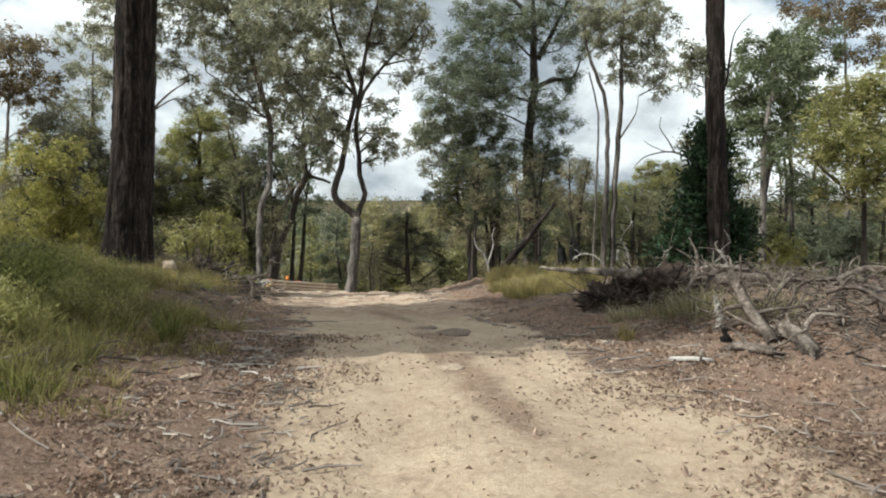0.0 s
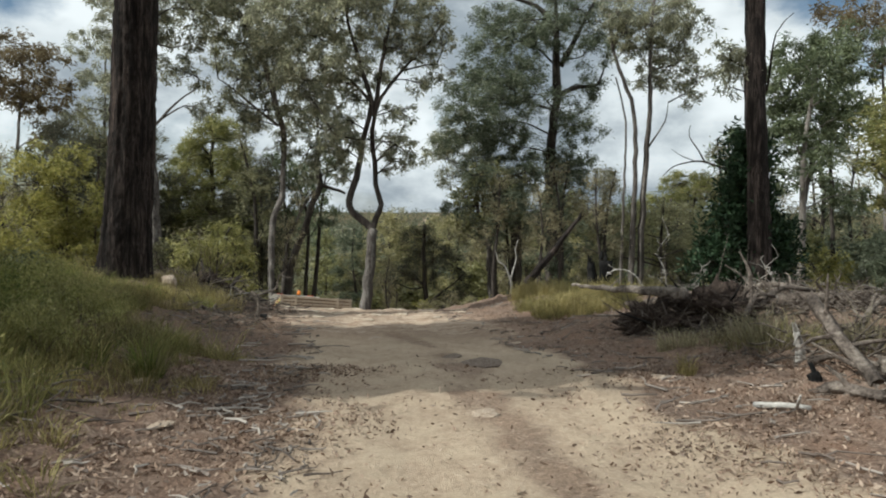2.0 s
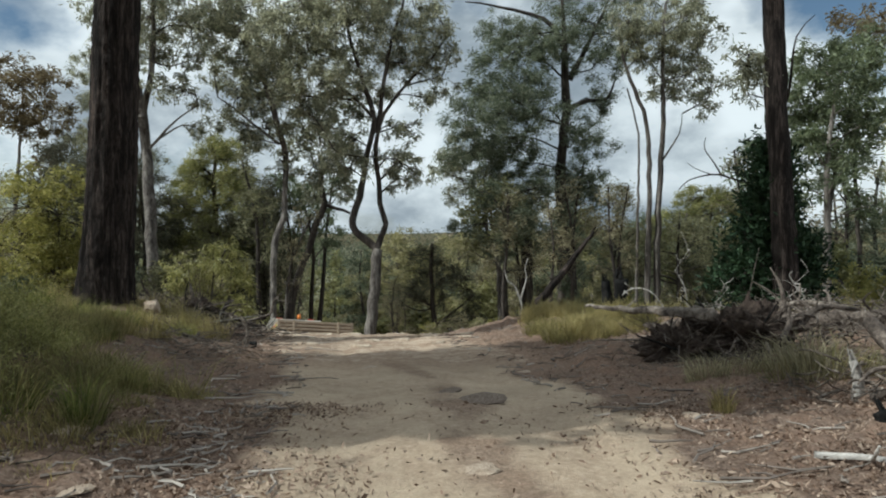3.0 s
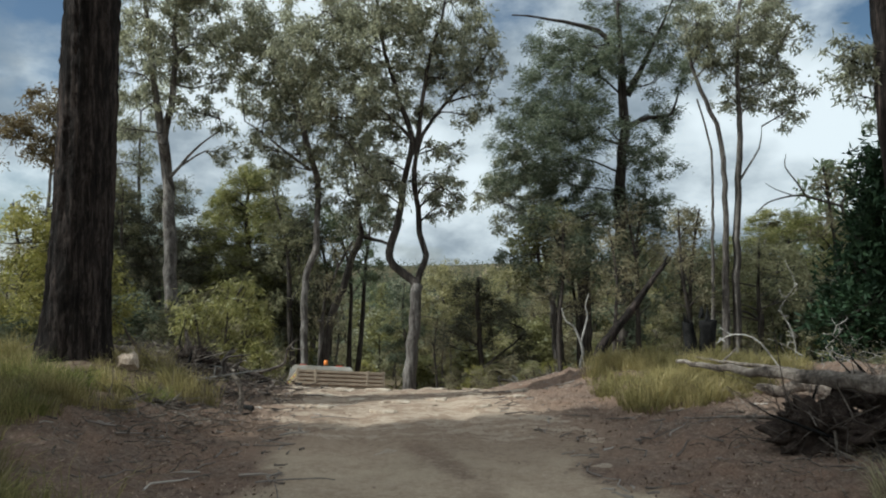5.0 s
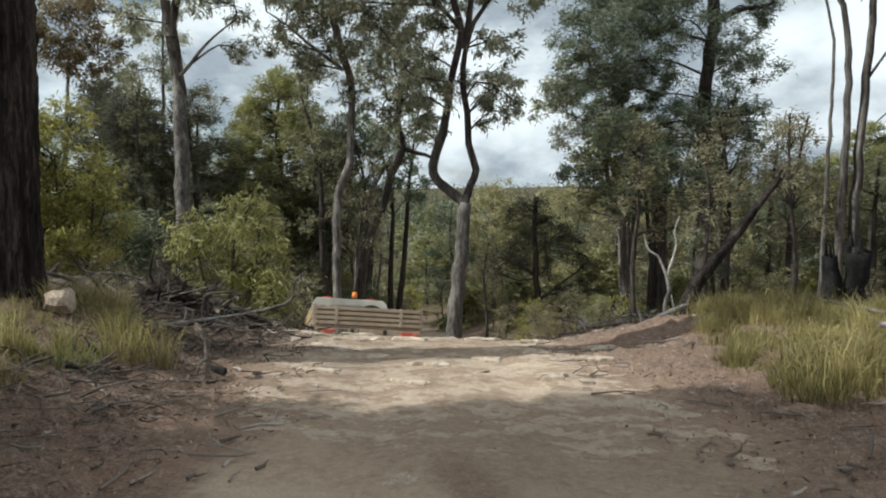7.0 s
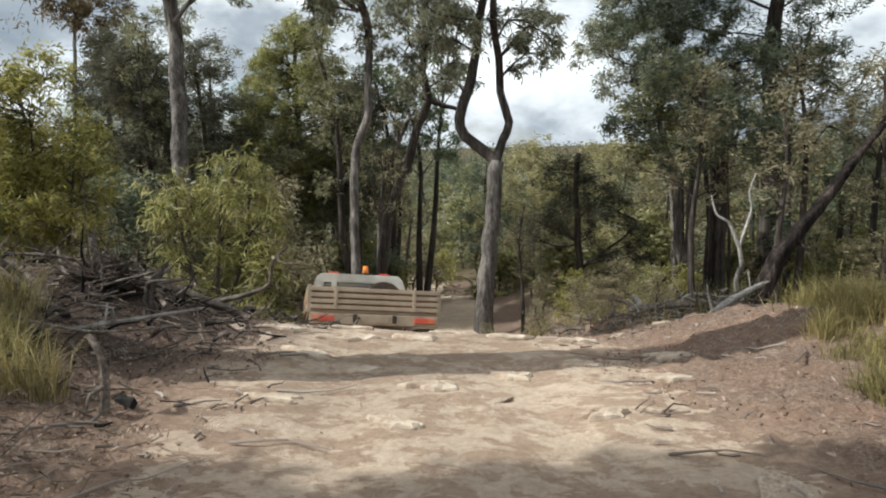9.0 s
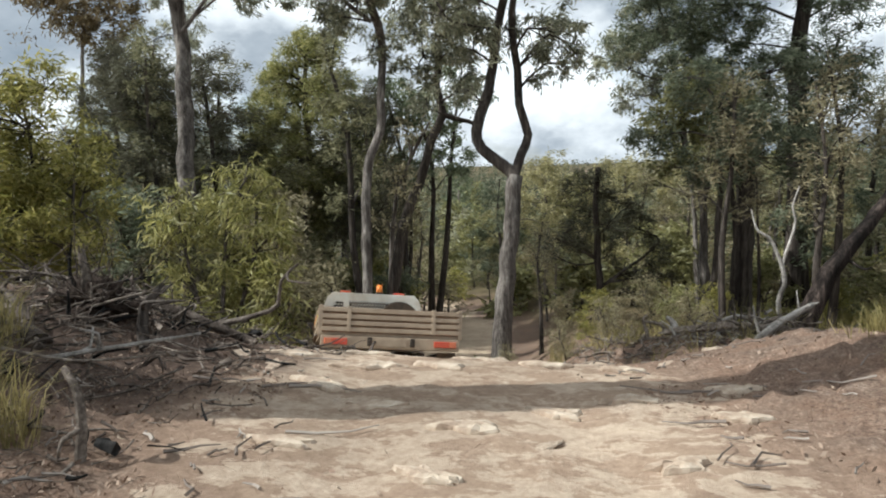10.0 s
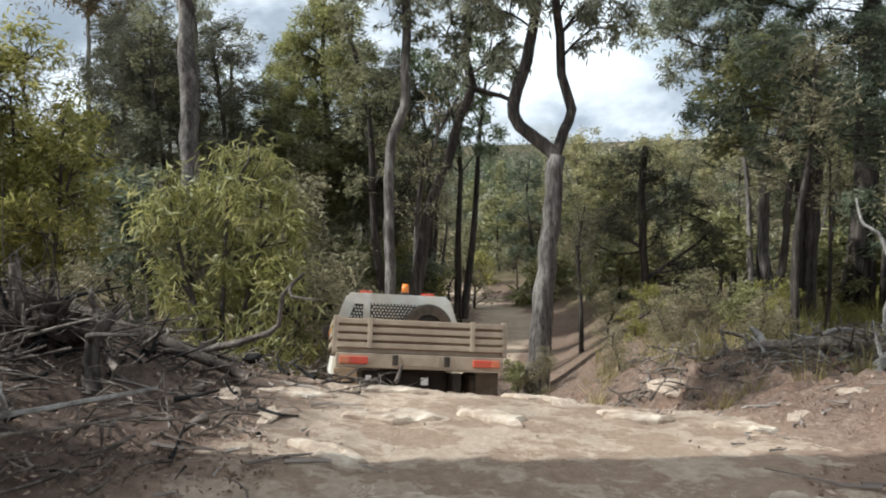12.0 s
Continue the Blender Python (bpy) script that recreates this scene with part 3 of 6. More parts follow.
tree("eucalypt", "slender gum tree with a bent grey trunk", "grey_bark", "euc",
     [((0.135, 0.10), [(-7.23, 27.4, -4.07), (-7.26, 27.71, -1.98), (-7.31, 28, -0.01), (-7.24, 28.24, 1.42), (-6.99, 28.41, 2.07), (-6.97, 28.59, 3.25), (-6.93, 28.74, 4.16), (-7, 28.12, 5.17), (-7.52, 28.01, 7.24), (-8.5, 27.86, 9.12)]),
      ((0.06, 0.02), [(-7.01, 28.12, 4.8), (-7.74, 28.02, 5.37), (-8.65, 27.9, 6.14), (-9.2, 27.82, 6.52)])],
     [(-8.93, 28.71, 8.84, 1.1), (-8.19, 28.27, 7.14, 0.9), (-9.39, 28.3, 7.4, 0.6), (-7.55, 28.62, 5.46, 0.8), (-8.53, 28.61, 5.69, 0.7), (-6.67, 28.37, 6.53, 0.7), (-8.49, 27.11, 9.61, 1.1), (-7.13, 28.48, 4.28, 0.5), (-7.75, 28.8, 8.99, 0.9), (-8.5, 28.61, 8.01, 0.9), (-9.01, 27.93, 8.99, 0.9), (-7.82, 28.3, 6.37, 0.7), (-7.82, 27.35, 9.65, 1), (-9.51, 28.15, 8.32, 0.6), (-7.73, 28.1, 7.83, 0.8), (-8.35, 27.63, 6.44, 0.7)]
     + [(-6.97, 27.47, 6.9, 0.7), (-9.19, 28.27, 5.85, 0.6), (-8.13, 28.58, 4.9, 0.6), (-6.67, 27.65, 5.46, 0.6), (-9.71, 28.19, 9.3, 0.8)])
tree("eucalypt", "dark leaning gum tree with a side limb", "dark_bark", "euc",
     [((0.2, 0.1), [(-7.58, 29.81, -4.88), (-7.4, 30.27, -2.17), (-7.12, 30.6, -0.52), (-6.7, 30.91, 0.67), (-6.4, 31.18, 1.87), (-6.07, 31.4, 2.68), (-6.23, 31.48, 3.52), (-6.17, 31.68, 4.72)]),
      ((0.08, 0.05), [(-6.07, 31.4, 2.68), (-5.56, 31.52, 2.52), (-5.04, 31.64, 2.31)])],
     [(-5.88, 29.81, 4.99, 0.9), (-6.44, 29.5, 3.78, 0.6), (-5.69, 29.76, 3.98, 0.6), (-4.99, 30.4, 4.84, 0.6), (-5.23, 30.42, 3.22, 0.45), (-6.09, 29.1, 6.07, 0.9), (-5.53, 30.16, 6.65, 0.8), (-5.74, 29.24, 5.5, 0.8), (-6.8, 30.16, 5.07, 0.7), (-5.31, 29.88, 4.18, 0.5), (-6.25, 30.34, 3.04, 0.5), (-4.82, 30.51, 3.83, 0.4)])
tree("eucalypt", "tall pale-barked gum tree with an open crown", "grey_bark", "euc",
     [((0.22, 0.16), [(-10.2, 24.6, -1.2), (-10.5, 25, 0.8), (-10.8, 25.6, 2.5), (-11.15, 26.2, 4.5), (-11.11, 25.79, 5.83)]),
      ((0.13, 0.04), [(-11.11, 25.79, 5.83), (-11.3, 25.74, 7.22), (-11.44, 25.69, 8.94), (-11.57, 25.65, 10.67)]),
      ((0.12, 0.04), [(-11.08, 25.8, 5.49), (-10.7, 25.81, 7.38), (-10.63, 25.79, 9.1), (-10.46, 25.78, 10.65)]),
      ((0.06, 0.02), [(-10.88, 25.85, 4.45), (-10.32, 25.9, 5.04), (-9.88, 25.95, 5.47), (-9.27, 26.01, 5.89)])],
     [(-11.88, 25.66, 8.61, 1), (-10.81, 26.78, 8.91, 1), (-9.28, 25.7, 8.47, 0.7), (-11.62, 25.2, 6.92, 0.6), (-9.67, 26.1, 6.36, 0.7), (-10.48, 25.38, 6.58, 0.5), (-10.78, 25.02, 10.02, 1.2), (-9.7, 25.7, 10.05, 1), (-9.33, 26.12, 5.13, 0.45), (-12.24, 25.31, 5.96, 0.5), (-11.08, 25.21, 7.74, 0.6), (-10.39, 26.29, 7.67, 0.6), (-10.67, 25.45, 8.82, 0.9), (-12.61, 26.28, 9.57, 0.8), (-9.36, 26.45, 7.66, 0.6), (-11.98, 25.5, 7.71, 0.6)]
     + [(-9.77, 25.81, 9.58, 0.9)])
tree("wattle", "bushy yellow-green wattle shrub with long drooping leaves", "dark_bark", "wattle",
     [((0.05, 0.02), [(-6.84, 20.22, -1.74), (-6.82, 20.41, -0.49), (-6.79, 20.59, 0.75)]),
      ((0.04, 0.02), [(-6.93, 20.21, -1.64), (-7.29, 20.28, -0.48), (-7.48, 20.34, 0.32)]),
      ((0.04, 0.02), [(-6.8, 20.25, -1.65), (-6.43, 20.52, -0.41), (-6.35, 20.68, 0.57)])],
     [(-6.8, 20.62, 0.84, 0.5), (-7.48, 20.5, 0.31, 0.55), (-6.4, 20.76, 0.56, 0.5), (-6.82, 20.53, -0.14, 0.6), (-7.53, 20.33, -0.49, 0.45), (-6.45, 20.92, -0.47, 0.45), (-6.94, 20.32, -0.93, 0.45), (-7.63, 20.32, 0.78, 0.35), (-6.51, 20.85, 1.1, 0.3), (-5.91, 20.42, -0.93, 0.35), (-6.3, 20.2, -1.25, 0.4), (-5.95, 20.35, -0.45, 0.35), (-5.85, 20.3, -1.4, 0.35), (-6.6, 20.2, -1.45, 0.35), (-6.1, 20.6, 0.15, 0.4)])
tree("wattle", "large yellow-green wattle shrub at the edge of the bush", "dark_bark", "wattle_yellow",
     [((0.07, 0.02), [(-11.95, 21.7, -2.27), (-11.87, 22.04, -0.05), (-12.01, 22.31, 2.18)]),
      ((0.06, 0.02), [(-11.41, 21.85, -2.28), (-11.22, 22.21, -0.06), (-11.13, 22.5, 1.82)])],
     [(-11.96, 21.99, 2.16, 0.8), (-11.74, 23.04, 1.86, 0.7), (-11.8, 22.21, 0.72, 1), (-12.6, 22.03, 0.74, 0.8), (-10.47, 21.86, 0.41, 0.6), (-12.08, 21.8, -0.36, 0.8), (-11.18, 22.27, -0.41, 0.6), (-12.55, 20.91, 1.11, 1.1), (-12.82, 22.4, 2.99, 0.8), (-11.83, 22.65, 2.86, 0.7), (-12.68, 21.42, 2.37, 0.8), (-12.38, 22.32, 1.41, 0.8), (-11.53, 22.3, 1.5, 0.7), (-13.11, 22.22, 1.54, 0.8), (-12.01, 21.83, 0.53, 0.8), (-11.53, 22.53, 0.93, 0.6)]
     + [(-12.95, 22.14, -0.06, 0.8), (-11.13, 21.54, 0, 0.7), (-10.59, 22.09, 1.15, 0.5)])


def mounded(cx, cy, z0, z1, half, count, seed):
    """Leafy clumps over an egg-shaped crown, in uneven layers."""
    rng = np.random.default_rng(seed)
    out = []
    for k in range(count):
        f = (k + 0.5) / count
        u = 1 - 2 * f
        ring_r = math.sqrt(max(0.0, 1 - u * u)) * rng.uniform(0.75, 1.1)
        a = k * 2.4 + rng.uniform(-0.3, 0.3)
        wide = half * (1.0 if u < 0 else 1.0 - 0.25 * u)
        out.append((cx + math.cos(a) * ring_r * wide, cy + math.sin(a) * ring_r * wide * 0.8, (z0 + z1) / 2 + u * (z1 - z0) / 2 + rng.normal() * 0.15, rng.uniform(0.55, 0.9)))
    return out


tree("native_tree", "rounded bright green tree in the bush", "dark_bark", "bright",
     [((0.2, 0.06), [(-11.81, 34.45, -3.57), (-11.72, 34.38, 0.76), (-11.77, 34.31, 4.13), (-11.6, 34.2, 5.4)])],
     mounded(-11.75, 34.3, -1.2, 5.7, 2.0, 46, 5))
for x, y, z1, seed in ((-15.6, 30.2, 4.6, 51), (-13.9, 31.4, 4.9, 52), (-17.6, 31.6, 5.2, 53), (-9.4, 33.6, 3.4, 54)):
    tree("casuarina", "dark she-oak standing behind the wattles", "dark_bark", "dark_needle",
         [((0.11, 0.04), [(x, y, height(x, y)), (x + 0.15, y, 1.5), (x - 0.1, y, z1 - 0.4)])],
         mounded(x, y, -1.2, z1, 1.2, 18, seed))
tree("casuarina", "dark-leaved tree in the shade of the bush", "dark_bark", "dark",
     [((0.12, 0.04), [(-16.47, 30.69, -4.06), (-16.4, 31.4, 0.89), (-16.18, 32.1, 5.46)])],
     [(-16.43, 32.13, 5.48, 0.7), (-16.82, 32.19, 4.19, 0.9), (-16.88, 31.27, 3.17, 0.8), (-15.86, 31.34, 2.76, 0.8), (-16.92, 31.9, 1.86, 0.8), (-15.82, 31.76, 4.28, 0.5)])
tree("casuarina", "dense dark-leaved tree in the bush", "dark_bark", "dark",
     [((0.12, 0.04), [(-15.12, 33.07, -4.56), (-15.19, 33.8, 0.81), (-15.14, 34.34, 4.52)])],
     [(-14.89, 33.77, 4.64, 1), (-14.74, 34.12, 3.26, 1.1), (-15.63, 34.3, 2.27, 1), (-13.79, 33.51, 2, 1), (-16.02, 33.39, 1.85, 0.9), (-13.42, 33.93, 0.77, 1)])
tree("casuarina", "dark understorey tree with a thin trunk", "dark_bark", "dark",
     [((0.1, 0.03), [(-11.03, 32.02, -4.95), (-11.17, 32.52, -1.14), (-11.4, 32.91, 2.11)])],
     [(-11.77, 33.24, 0.17, 1), (-10.85, 32.47, -1.32, 0.9), (-12.58, 33.37, 2.35, 1), (-11.01, 32.24, 1.52, 1), (-11.86, 32.05, -0.71, 1), (-10.64, 33.12, 0.36, 0.8), (-10.6, 33.72, 2.3, 0.7)])
tree("casuarina", "large she-oak with a dark trunk and shaggy crown", "dark_bark", "shaggy",
     [((0.32, 0.19), [(4.21, 34.11, -3.42), (4.16, 34.01, 0.97), (4.1, 33.95, 4.26), (4.38, 33.94, 6.88)]),
      ((0.22, 0.025), [(4.38, 33.94, 6.88), (4.3, 33.89, 8.62), (4.24, 33.84, 10.59), (4.16, 33.79, 12.79)]),
      ((0.13, 0.025), [(4.38, 33.94, 6.88), (5.36, 34.04, 7.28), (6.23, 34.14, 7.38), (6.58, 34.17, 8.36)]),
      ((0.14, 0.025), [(4.5, 33.92, 8.19), (5.52, 34.01, 10.14), (6.44, 34.08, 12.09)]),
      ((0.12, 0.025), [(4.25, 33.86, 9.72), (3.36, 33.73, 10.82), (0.99, 33.44, 11.42), (-0.1, 33.3, 11.54)])],
     [c for c in [(1.15, 33.37, 8.66, 1.25), (2.83, 33.09, 8.92, 1.09), (1.26, 32.25, 6.46, 1.72), (-0.01, 33.5, 5.21, 1.25), (2.94, 32.8, 6.49, 1.56), (2.66, 34.64, 4.37, 1.4), (4.67, 34.87, 4.1, 1.25), (5.28, 33.37, 5.44, 1.09), (5.61, 33.55, 8.91, 1.09), (6.56, 34.81, 10.33, 1.09), (4.32, 34.23, 12.06, 1.4), (6.84, 34.9, 12.15, 1.25), (5.69, 33.98, 3.77, 0.55), (-0.88, 32.87, 4.72, 0.62), (2.16, 33.06, 7.66, 1.4), (0.88, 34.37, 5.07, 1.4)]
     + [(3.6, 33.3, 5.05, 1.25), (1.93, 33.22, 5.54, 1.4), (4.78, 33.81, 7.05, 0.94), (5.06, 33.76, 10.73, 1.09), (3.94, 33.65, 8.14, 1.09), (4.71, 34.78, 6.13, 0.94), (3.46, 32.89, 9.89, 1.25), (5.05, 32.91, 7.91, 1.09), (2.82, 34.78, 10.54, 1.25), (6.06, 34.84, 7.21, 0.94), (2.43, 34.84, 2.81, 1.09), (3.61, 33.79, 2.73, 0.94), (0.49, 34.57, 7.39, 1.25), (1.68, 34.61, 10.54, 1.25), (4.32, 33.26, 9.31, 1.09), (1.29, 34.08, 3.46, 0.94)]
     + [(5.05, 34.61, 2.95, 0.78), (-0.19, 33.69, 6.58, 0.94), (4, 33.97, 4.26, 0.78), (4.42, 33.53, 7.44, 0.94), (4.1, 33.67, 5.74, 0.78)]
      if not (abs(c[0] - 4.15) < 1.1 and c[1] < 34.2 and c[2] < 9)])
tree("eucalypt", "cluster of slim gum trunks with high sparse crowns", "grey_bark", "euc",
     [((0.13, 0.05), [(6.21, 27.34, -2.29), (6.3, 27.26, 2.38), (6.24, 27.2, 5.05), (5.93, 27.15, 6.05), (5.38, 27.06, 7.4), (5.24, 27.01, 8.74)]),
      ((0.14, 0.05), [(6.54, 27.38, -2.29), (6.65, 27.3, 2.37), (6.79, 27.27, 4.87), (6.79, 27.23, 7.37), (6.91, 27.2, 9.37)]),
      ((0.04, 0.01), [(6.77, 27.29, 3.87), (7.4, 27.35, 4.86), (7.49, 27.35, 5.53)]),
      ((0.08, 0.03), [(5.81, 27.29, -2.28), (5.94, 27.19, 4.05), (5.83, 27.15, 5.22), (5.52, 27.09, 6.4)])],
     [(5.78, 26.71, 7.94, 0.7), (6.66, 26.5, 8.14, 0.8), (7.74, 27.49, 6.89, 0.8), (8.23, 27.17, 5.96, 0.6), (6.63, 27.52, 7.13, 0.5), (5.4, 26.39, 8.51, 0.7), (7.93, 27.91, 8.37, 0.7), (7.54, 27.63, 9.66, 0.9), (8.23, 27.91, 7.49, 0.6), (6.4, 27.71, 8.91, 0.7), (7.37, 27.78, 7.5, 0.6), (8.54, 27.53, 6.53, 0.5), (5.74, 26.61, 7.25, 0.5), (6.83, 27.56, 8.15, 0.7), (7.53, 26.76, 8.83, 0.8), (8.1, 27.09, 8.09, 0.7)]
     + [(6.39, 27.33, 6.24, 0.4), (7.35, 27.34, 6.37, 0.5), (5.37, 26.94, 8.03, 0.6)])
tree("eucalypt", "straight tall ironbark with a bare grey trunk", "iron_bark", "euc",
     [((0.29, 0.22), [(7.82, 19.89, -0.76), (7.79, 20.11, 2.43), (7.74, 20.28, 4.83), (7.71, 20.44, 7.23), (7.66, 20.67, 10.43)]),
      ((0.05, 0.01), [(7.73, 20.23, 4.19), (8.03, 20.28, 4.83), (8.27, 20.38, 6.27), (8.75, 20.42, 6.83)])],
     [(7.47, 20.77, 5.56, 0.5), (7.9, 20.9, 9.9, 1.6), (9.06, 20.25, 9.95, 1.5), (6.32, 20.05, 10.17, 1.5), (7.17, 20.64, 5.94, 0.4), (6.95, 20.6, 5.6, 0.45), (7.25, 20.5, 5.25, 0.35), (7.2, 20.6, 4.9, 0.25)])
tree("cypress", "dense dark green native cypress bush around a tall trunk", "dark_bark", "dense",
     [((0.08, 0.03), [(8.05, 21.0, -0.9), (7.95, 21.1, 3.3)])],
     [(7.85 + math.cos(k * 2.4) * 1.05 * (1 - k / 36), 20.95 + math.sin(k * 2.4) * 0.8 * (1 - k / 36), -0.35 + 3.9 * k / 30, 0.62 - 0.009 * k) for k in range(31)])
tree("eucalypt", "round-crowned gum tree with several thin stems", "dark_bark", "euc_dark",
     [((0.13, 0.05), [(11.8, 25.85, -1.47), (11.9, 26.1, 2.07), (12.53, 26.26, 4.36), (12.84, 26.4, 6.44)]),
      ((0.1, 0.04), [(12.88, 25.87, -1.26), (12.84, 26.1, 2.07), (12.84, 26.29, 4.77)])],
     [(12.15, 25.43, 6.65, 1), (11.7, 26.62, 5.85, 1), (14.02, 27.08, 6.77, 0.9), (12.35, 25.31, 5.05, 1.1), (11.82, 25.83, 4.11, 0.9), (11.24, 25.95, 4.53, 0.7), (13.69, 26.34, 4.98, 0.7), (14.03, 26.35, 7.24, 0.7), (10.6, 26, 5.2, 0.8), (10.9, 26, 6.3, 0.8), (11.6, 26, 7.1, 0.8), (12.6, 25.8, 7.3, 0.8), (12.9, 26, 6.0, 0.8), (11.3, 25.6, 5.4, 0.9), (12.4, 26, 4.3, 0.8), (10.7, 26.2, 4.2, 0.6)])
tree("casuarina", "feathery light green she-oak", "dark_bark", "bright",
     [((0.07, 0.02), [(8.97, 14.88, -0.66), (8.95, 15.06, 1.86), (8.91, 15.21, 4.02)])],
     [(8.59, 15.16, 3.78, 0.5), (9.33, 15.54, 3.22, 0.7), (7.98, 14.64, 3.01, 0.5), (8.42, 14.56, 2.43, 0.6), (9.01, 14.54, 1.97, 0.7), (8.3, 14.72, 1.85, 0.45), (8.91, 14.82, 4.07, 0.45), (8.9, 15.1, 3.4, 0.6), (8.2, 15.0, 2.75, 0.5), (8.7, 15.2, 2.6, 0.6), (9.4, 15.0, 2.4, 0.6), (9.5, 15.2, 3.8, 0.6), (8.0, 14.9, 3.5, 0.4), (7.7, 14.8, 2.5, 0.4)])
tree("eucalypt", "gum tree with a browned crown", "grey_bark", "euc_brown",
     [((0.15, 0.04), [(20.66, 35.84, -2.06), (20.66, 36.3, 4.56), (20.52, 36.68, 10.03)])],
     [(20.72, 37.9, 11.19, 1.4), (22.33, 37.63, 11.41, 1.4), (17.89, 35.83, 10.94, 1.1), (22.4, 36.62, 9.17, 1.1), (20.49, 36.3, 8.82, 0.8)])
tree("eucalypt", "gum tree with rusty brown leaves", "grey_bark", "euc_brown",
     [((0.15, 0.04), [(-21.23, 33.88, -1.31), (-21.04, 34.28, 4.4), (-20.82, 34.53, 7.93)])],
     [(-20.01, 34.11, 8.39, 1.4), (-19.27, 34.14, 7.07, 1.1), (-21.04, 34.79, 6.63, 1.2), (-21.22, 34.8, 9.06, 1.1), (-19.59, 34.06, 4.92, 0.9), (-21.97, 33.75, 7.53, 1.4)])
tree("eucalypt", "grey-green gum tree far in the bush", "grey_bark", "euc",
     [((0.14, 0.04), [(-17.87, 35.87, -1.48), (-17.87, 36.3, 4.57), (-17.87, 36.62, 9.17)])],
     [(-17.8, 36.12, 7.95, 1.2), (-16.89, 35.84, 9.84, 1.1), (-18.93, 36.76, 9.77, 0.9), (-17.89, 36.77, 6.34, 0.8), (-19.06, 36.24, 6.55, 0.8)])
tree("casuarina", "low dark bush tree", "dark_bark", "dark",
     [((0.1, 0.04), [(-17.04, 32.88, -1.23), (-16.91, 33.12, 2.21), (-16.77, 33.27, 4.32)])],
     [(-16.3, 32.34, 4.24, 1.1), (-17.48, 32.55, 3.23, 1), (-15.59, 32.92, 2.99, 1), (-17.15, 33.31, 1.94, 1)])
tree("native_tree", "rounded green tree beyond the log pile", "dark_bark", "bright",
     [((0.14, 0.05), [(12.13, 39.36, -3.33), (12.33, 39.32, 0.26), (12.51, 39.29, 2.82)])],
     mounded(12.6, 39.4, -1.5, 3.4, 3.0, 34, 6))
tree("native_tree", "grey-green tree in the bush", "dark_bark", "dark",
     [((0.12, 0.05), [(6.94, 36.72, -3.43), (7.02, 36.65, 0.42), (7.13, 36.63, 2.58)])],
     [(7.12, 36.34, 2.81, 1.1), (6.32, 36.54, 1.63, 1.1), (8.35, 37.25, 1.35, 1.1), (7.56, 36.55, 0.17, 1.1)])
tree("casuarina", "small dark she-oak with an angular trunk", "dark_bark", "dark_needle",
     [((0.12, 0.07), [(-1.5, 31.0, -4.6), (-1.53, 31.1, -2.94), (-1.51, 31.1, -2.31), (-1.58, 31.0, -0.9), (-1.62, 31.0, 0.3), (-1.55, 31.0, 1.0)]),
      ((0.06, 0.02), [(-1.51, 31.08, -2.4), (-1.05, 31.1, -2.05), (-0.31, 31.1, -1.5), (0.1, 31.2, -1.1)]),
      ((0.05, 0.015), [(-1.55, 31.05, -1.6), (-2.2, 30.9, -1.2), (-2.9, 30.8, -0.9)])],
     [(-1.55, 31.0, 0.75, 0.45), (-1.95, 30.9, 0.4, 0.45), (-1.25, 31.2, 0.2, 0.45), (-1.8, 31.1, -0.25, 0.5), (-1.2, 30.9, -0.5, 0.5), (-2.3, 30.9, -0.75, 0.45), (-2.75, 30.8, -0.95, 0.45), (-2.05, 31.2, -1.15, 0.45), (-3.0, 30.9, -1.35, 0.35), (-0.75, 31.1, -0.15, 0.45), (-0.45, 31.2, -0.75, 0.5), (-0.1, 31.1, -1.3, 0.5), (-0.5, 31.2, -1.9, 0.45), (0.15, 31.2, -2.0, 0.4), (-0.35, 31.2, -2.6, 0.4), (-1.2, 31.2, -1.3, 0.4)])
tree("eucalypt", "grey-brown gum with a thin fork in the clearing", "grey_bark", "broad",
     [((0.13, 0.06), [(1.36, 30.2, -4.2), (1.32, 30.25, -2.6), (1.2, 30.4, -1.57), (1.1, 30.4, 0.2), (0.75, 30.4, 1.2), (0.6, 30.4, 2.4)]),
      ((0.06, 0.02), [(1.12, 30.4, 0.0), (1.5, 30.5, 1.2), (1.6, 30.5, 2.6)])],
     [(0.5, 30.4, 1.5, 0.6), (0.7, 30.3, 2.5, 0.7), (1.6, 30.5, 2.5, 0.7), (1.2, 30.6, 1.7, 0.5), (1.9, 30.6, 1.5, 0.5), (0.1, 30.4, 2.1, 0.6), (1.1, 30.4, 3.1, 0.6), (0.2, 30.5, 1.0, 0.4)])
tree("eucalypt", "stout brown-barked gum in the clearing", "dark_bark", "dark",
     [((0.30, 0.2), [(2.26, 31.5, -3.8), (2.28, 31.5, -2.24), (2.3, 31.5, 0.2), (2.35, 31.5, 2.8)])],
     [(2.3, 31.6, 2.2, 0.7), (2.9, 31.6, 2.9, 0.7), (1.7, 31.7, 2.9, 0.6)])
tree("sapling", "thin dark sapling in the clearing", "dark_bark", "scrub",
     [((0.055, 0.02), [(2.3, 29.1, -3.2), (2.3, 29.1, -1.55), (2.2, 29.1, 0.6)])],
     [(2.2, 29.1, 0.6, 0.4), (2.4, 29.2, 0.1, 0.35)])
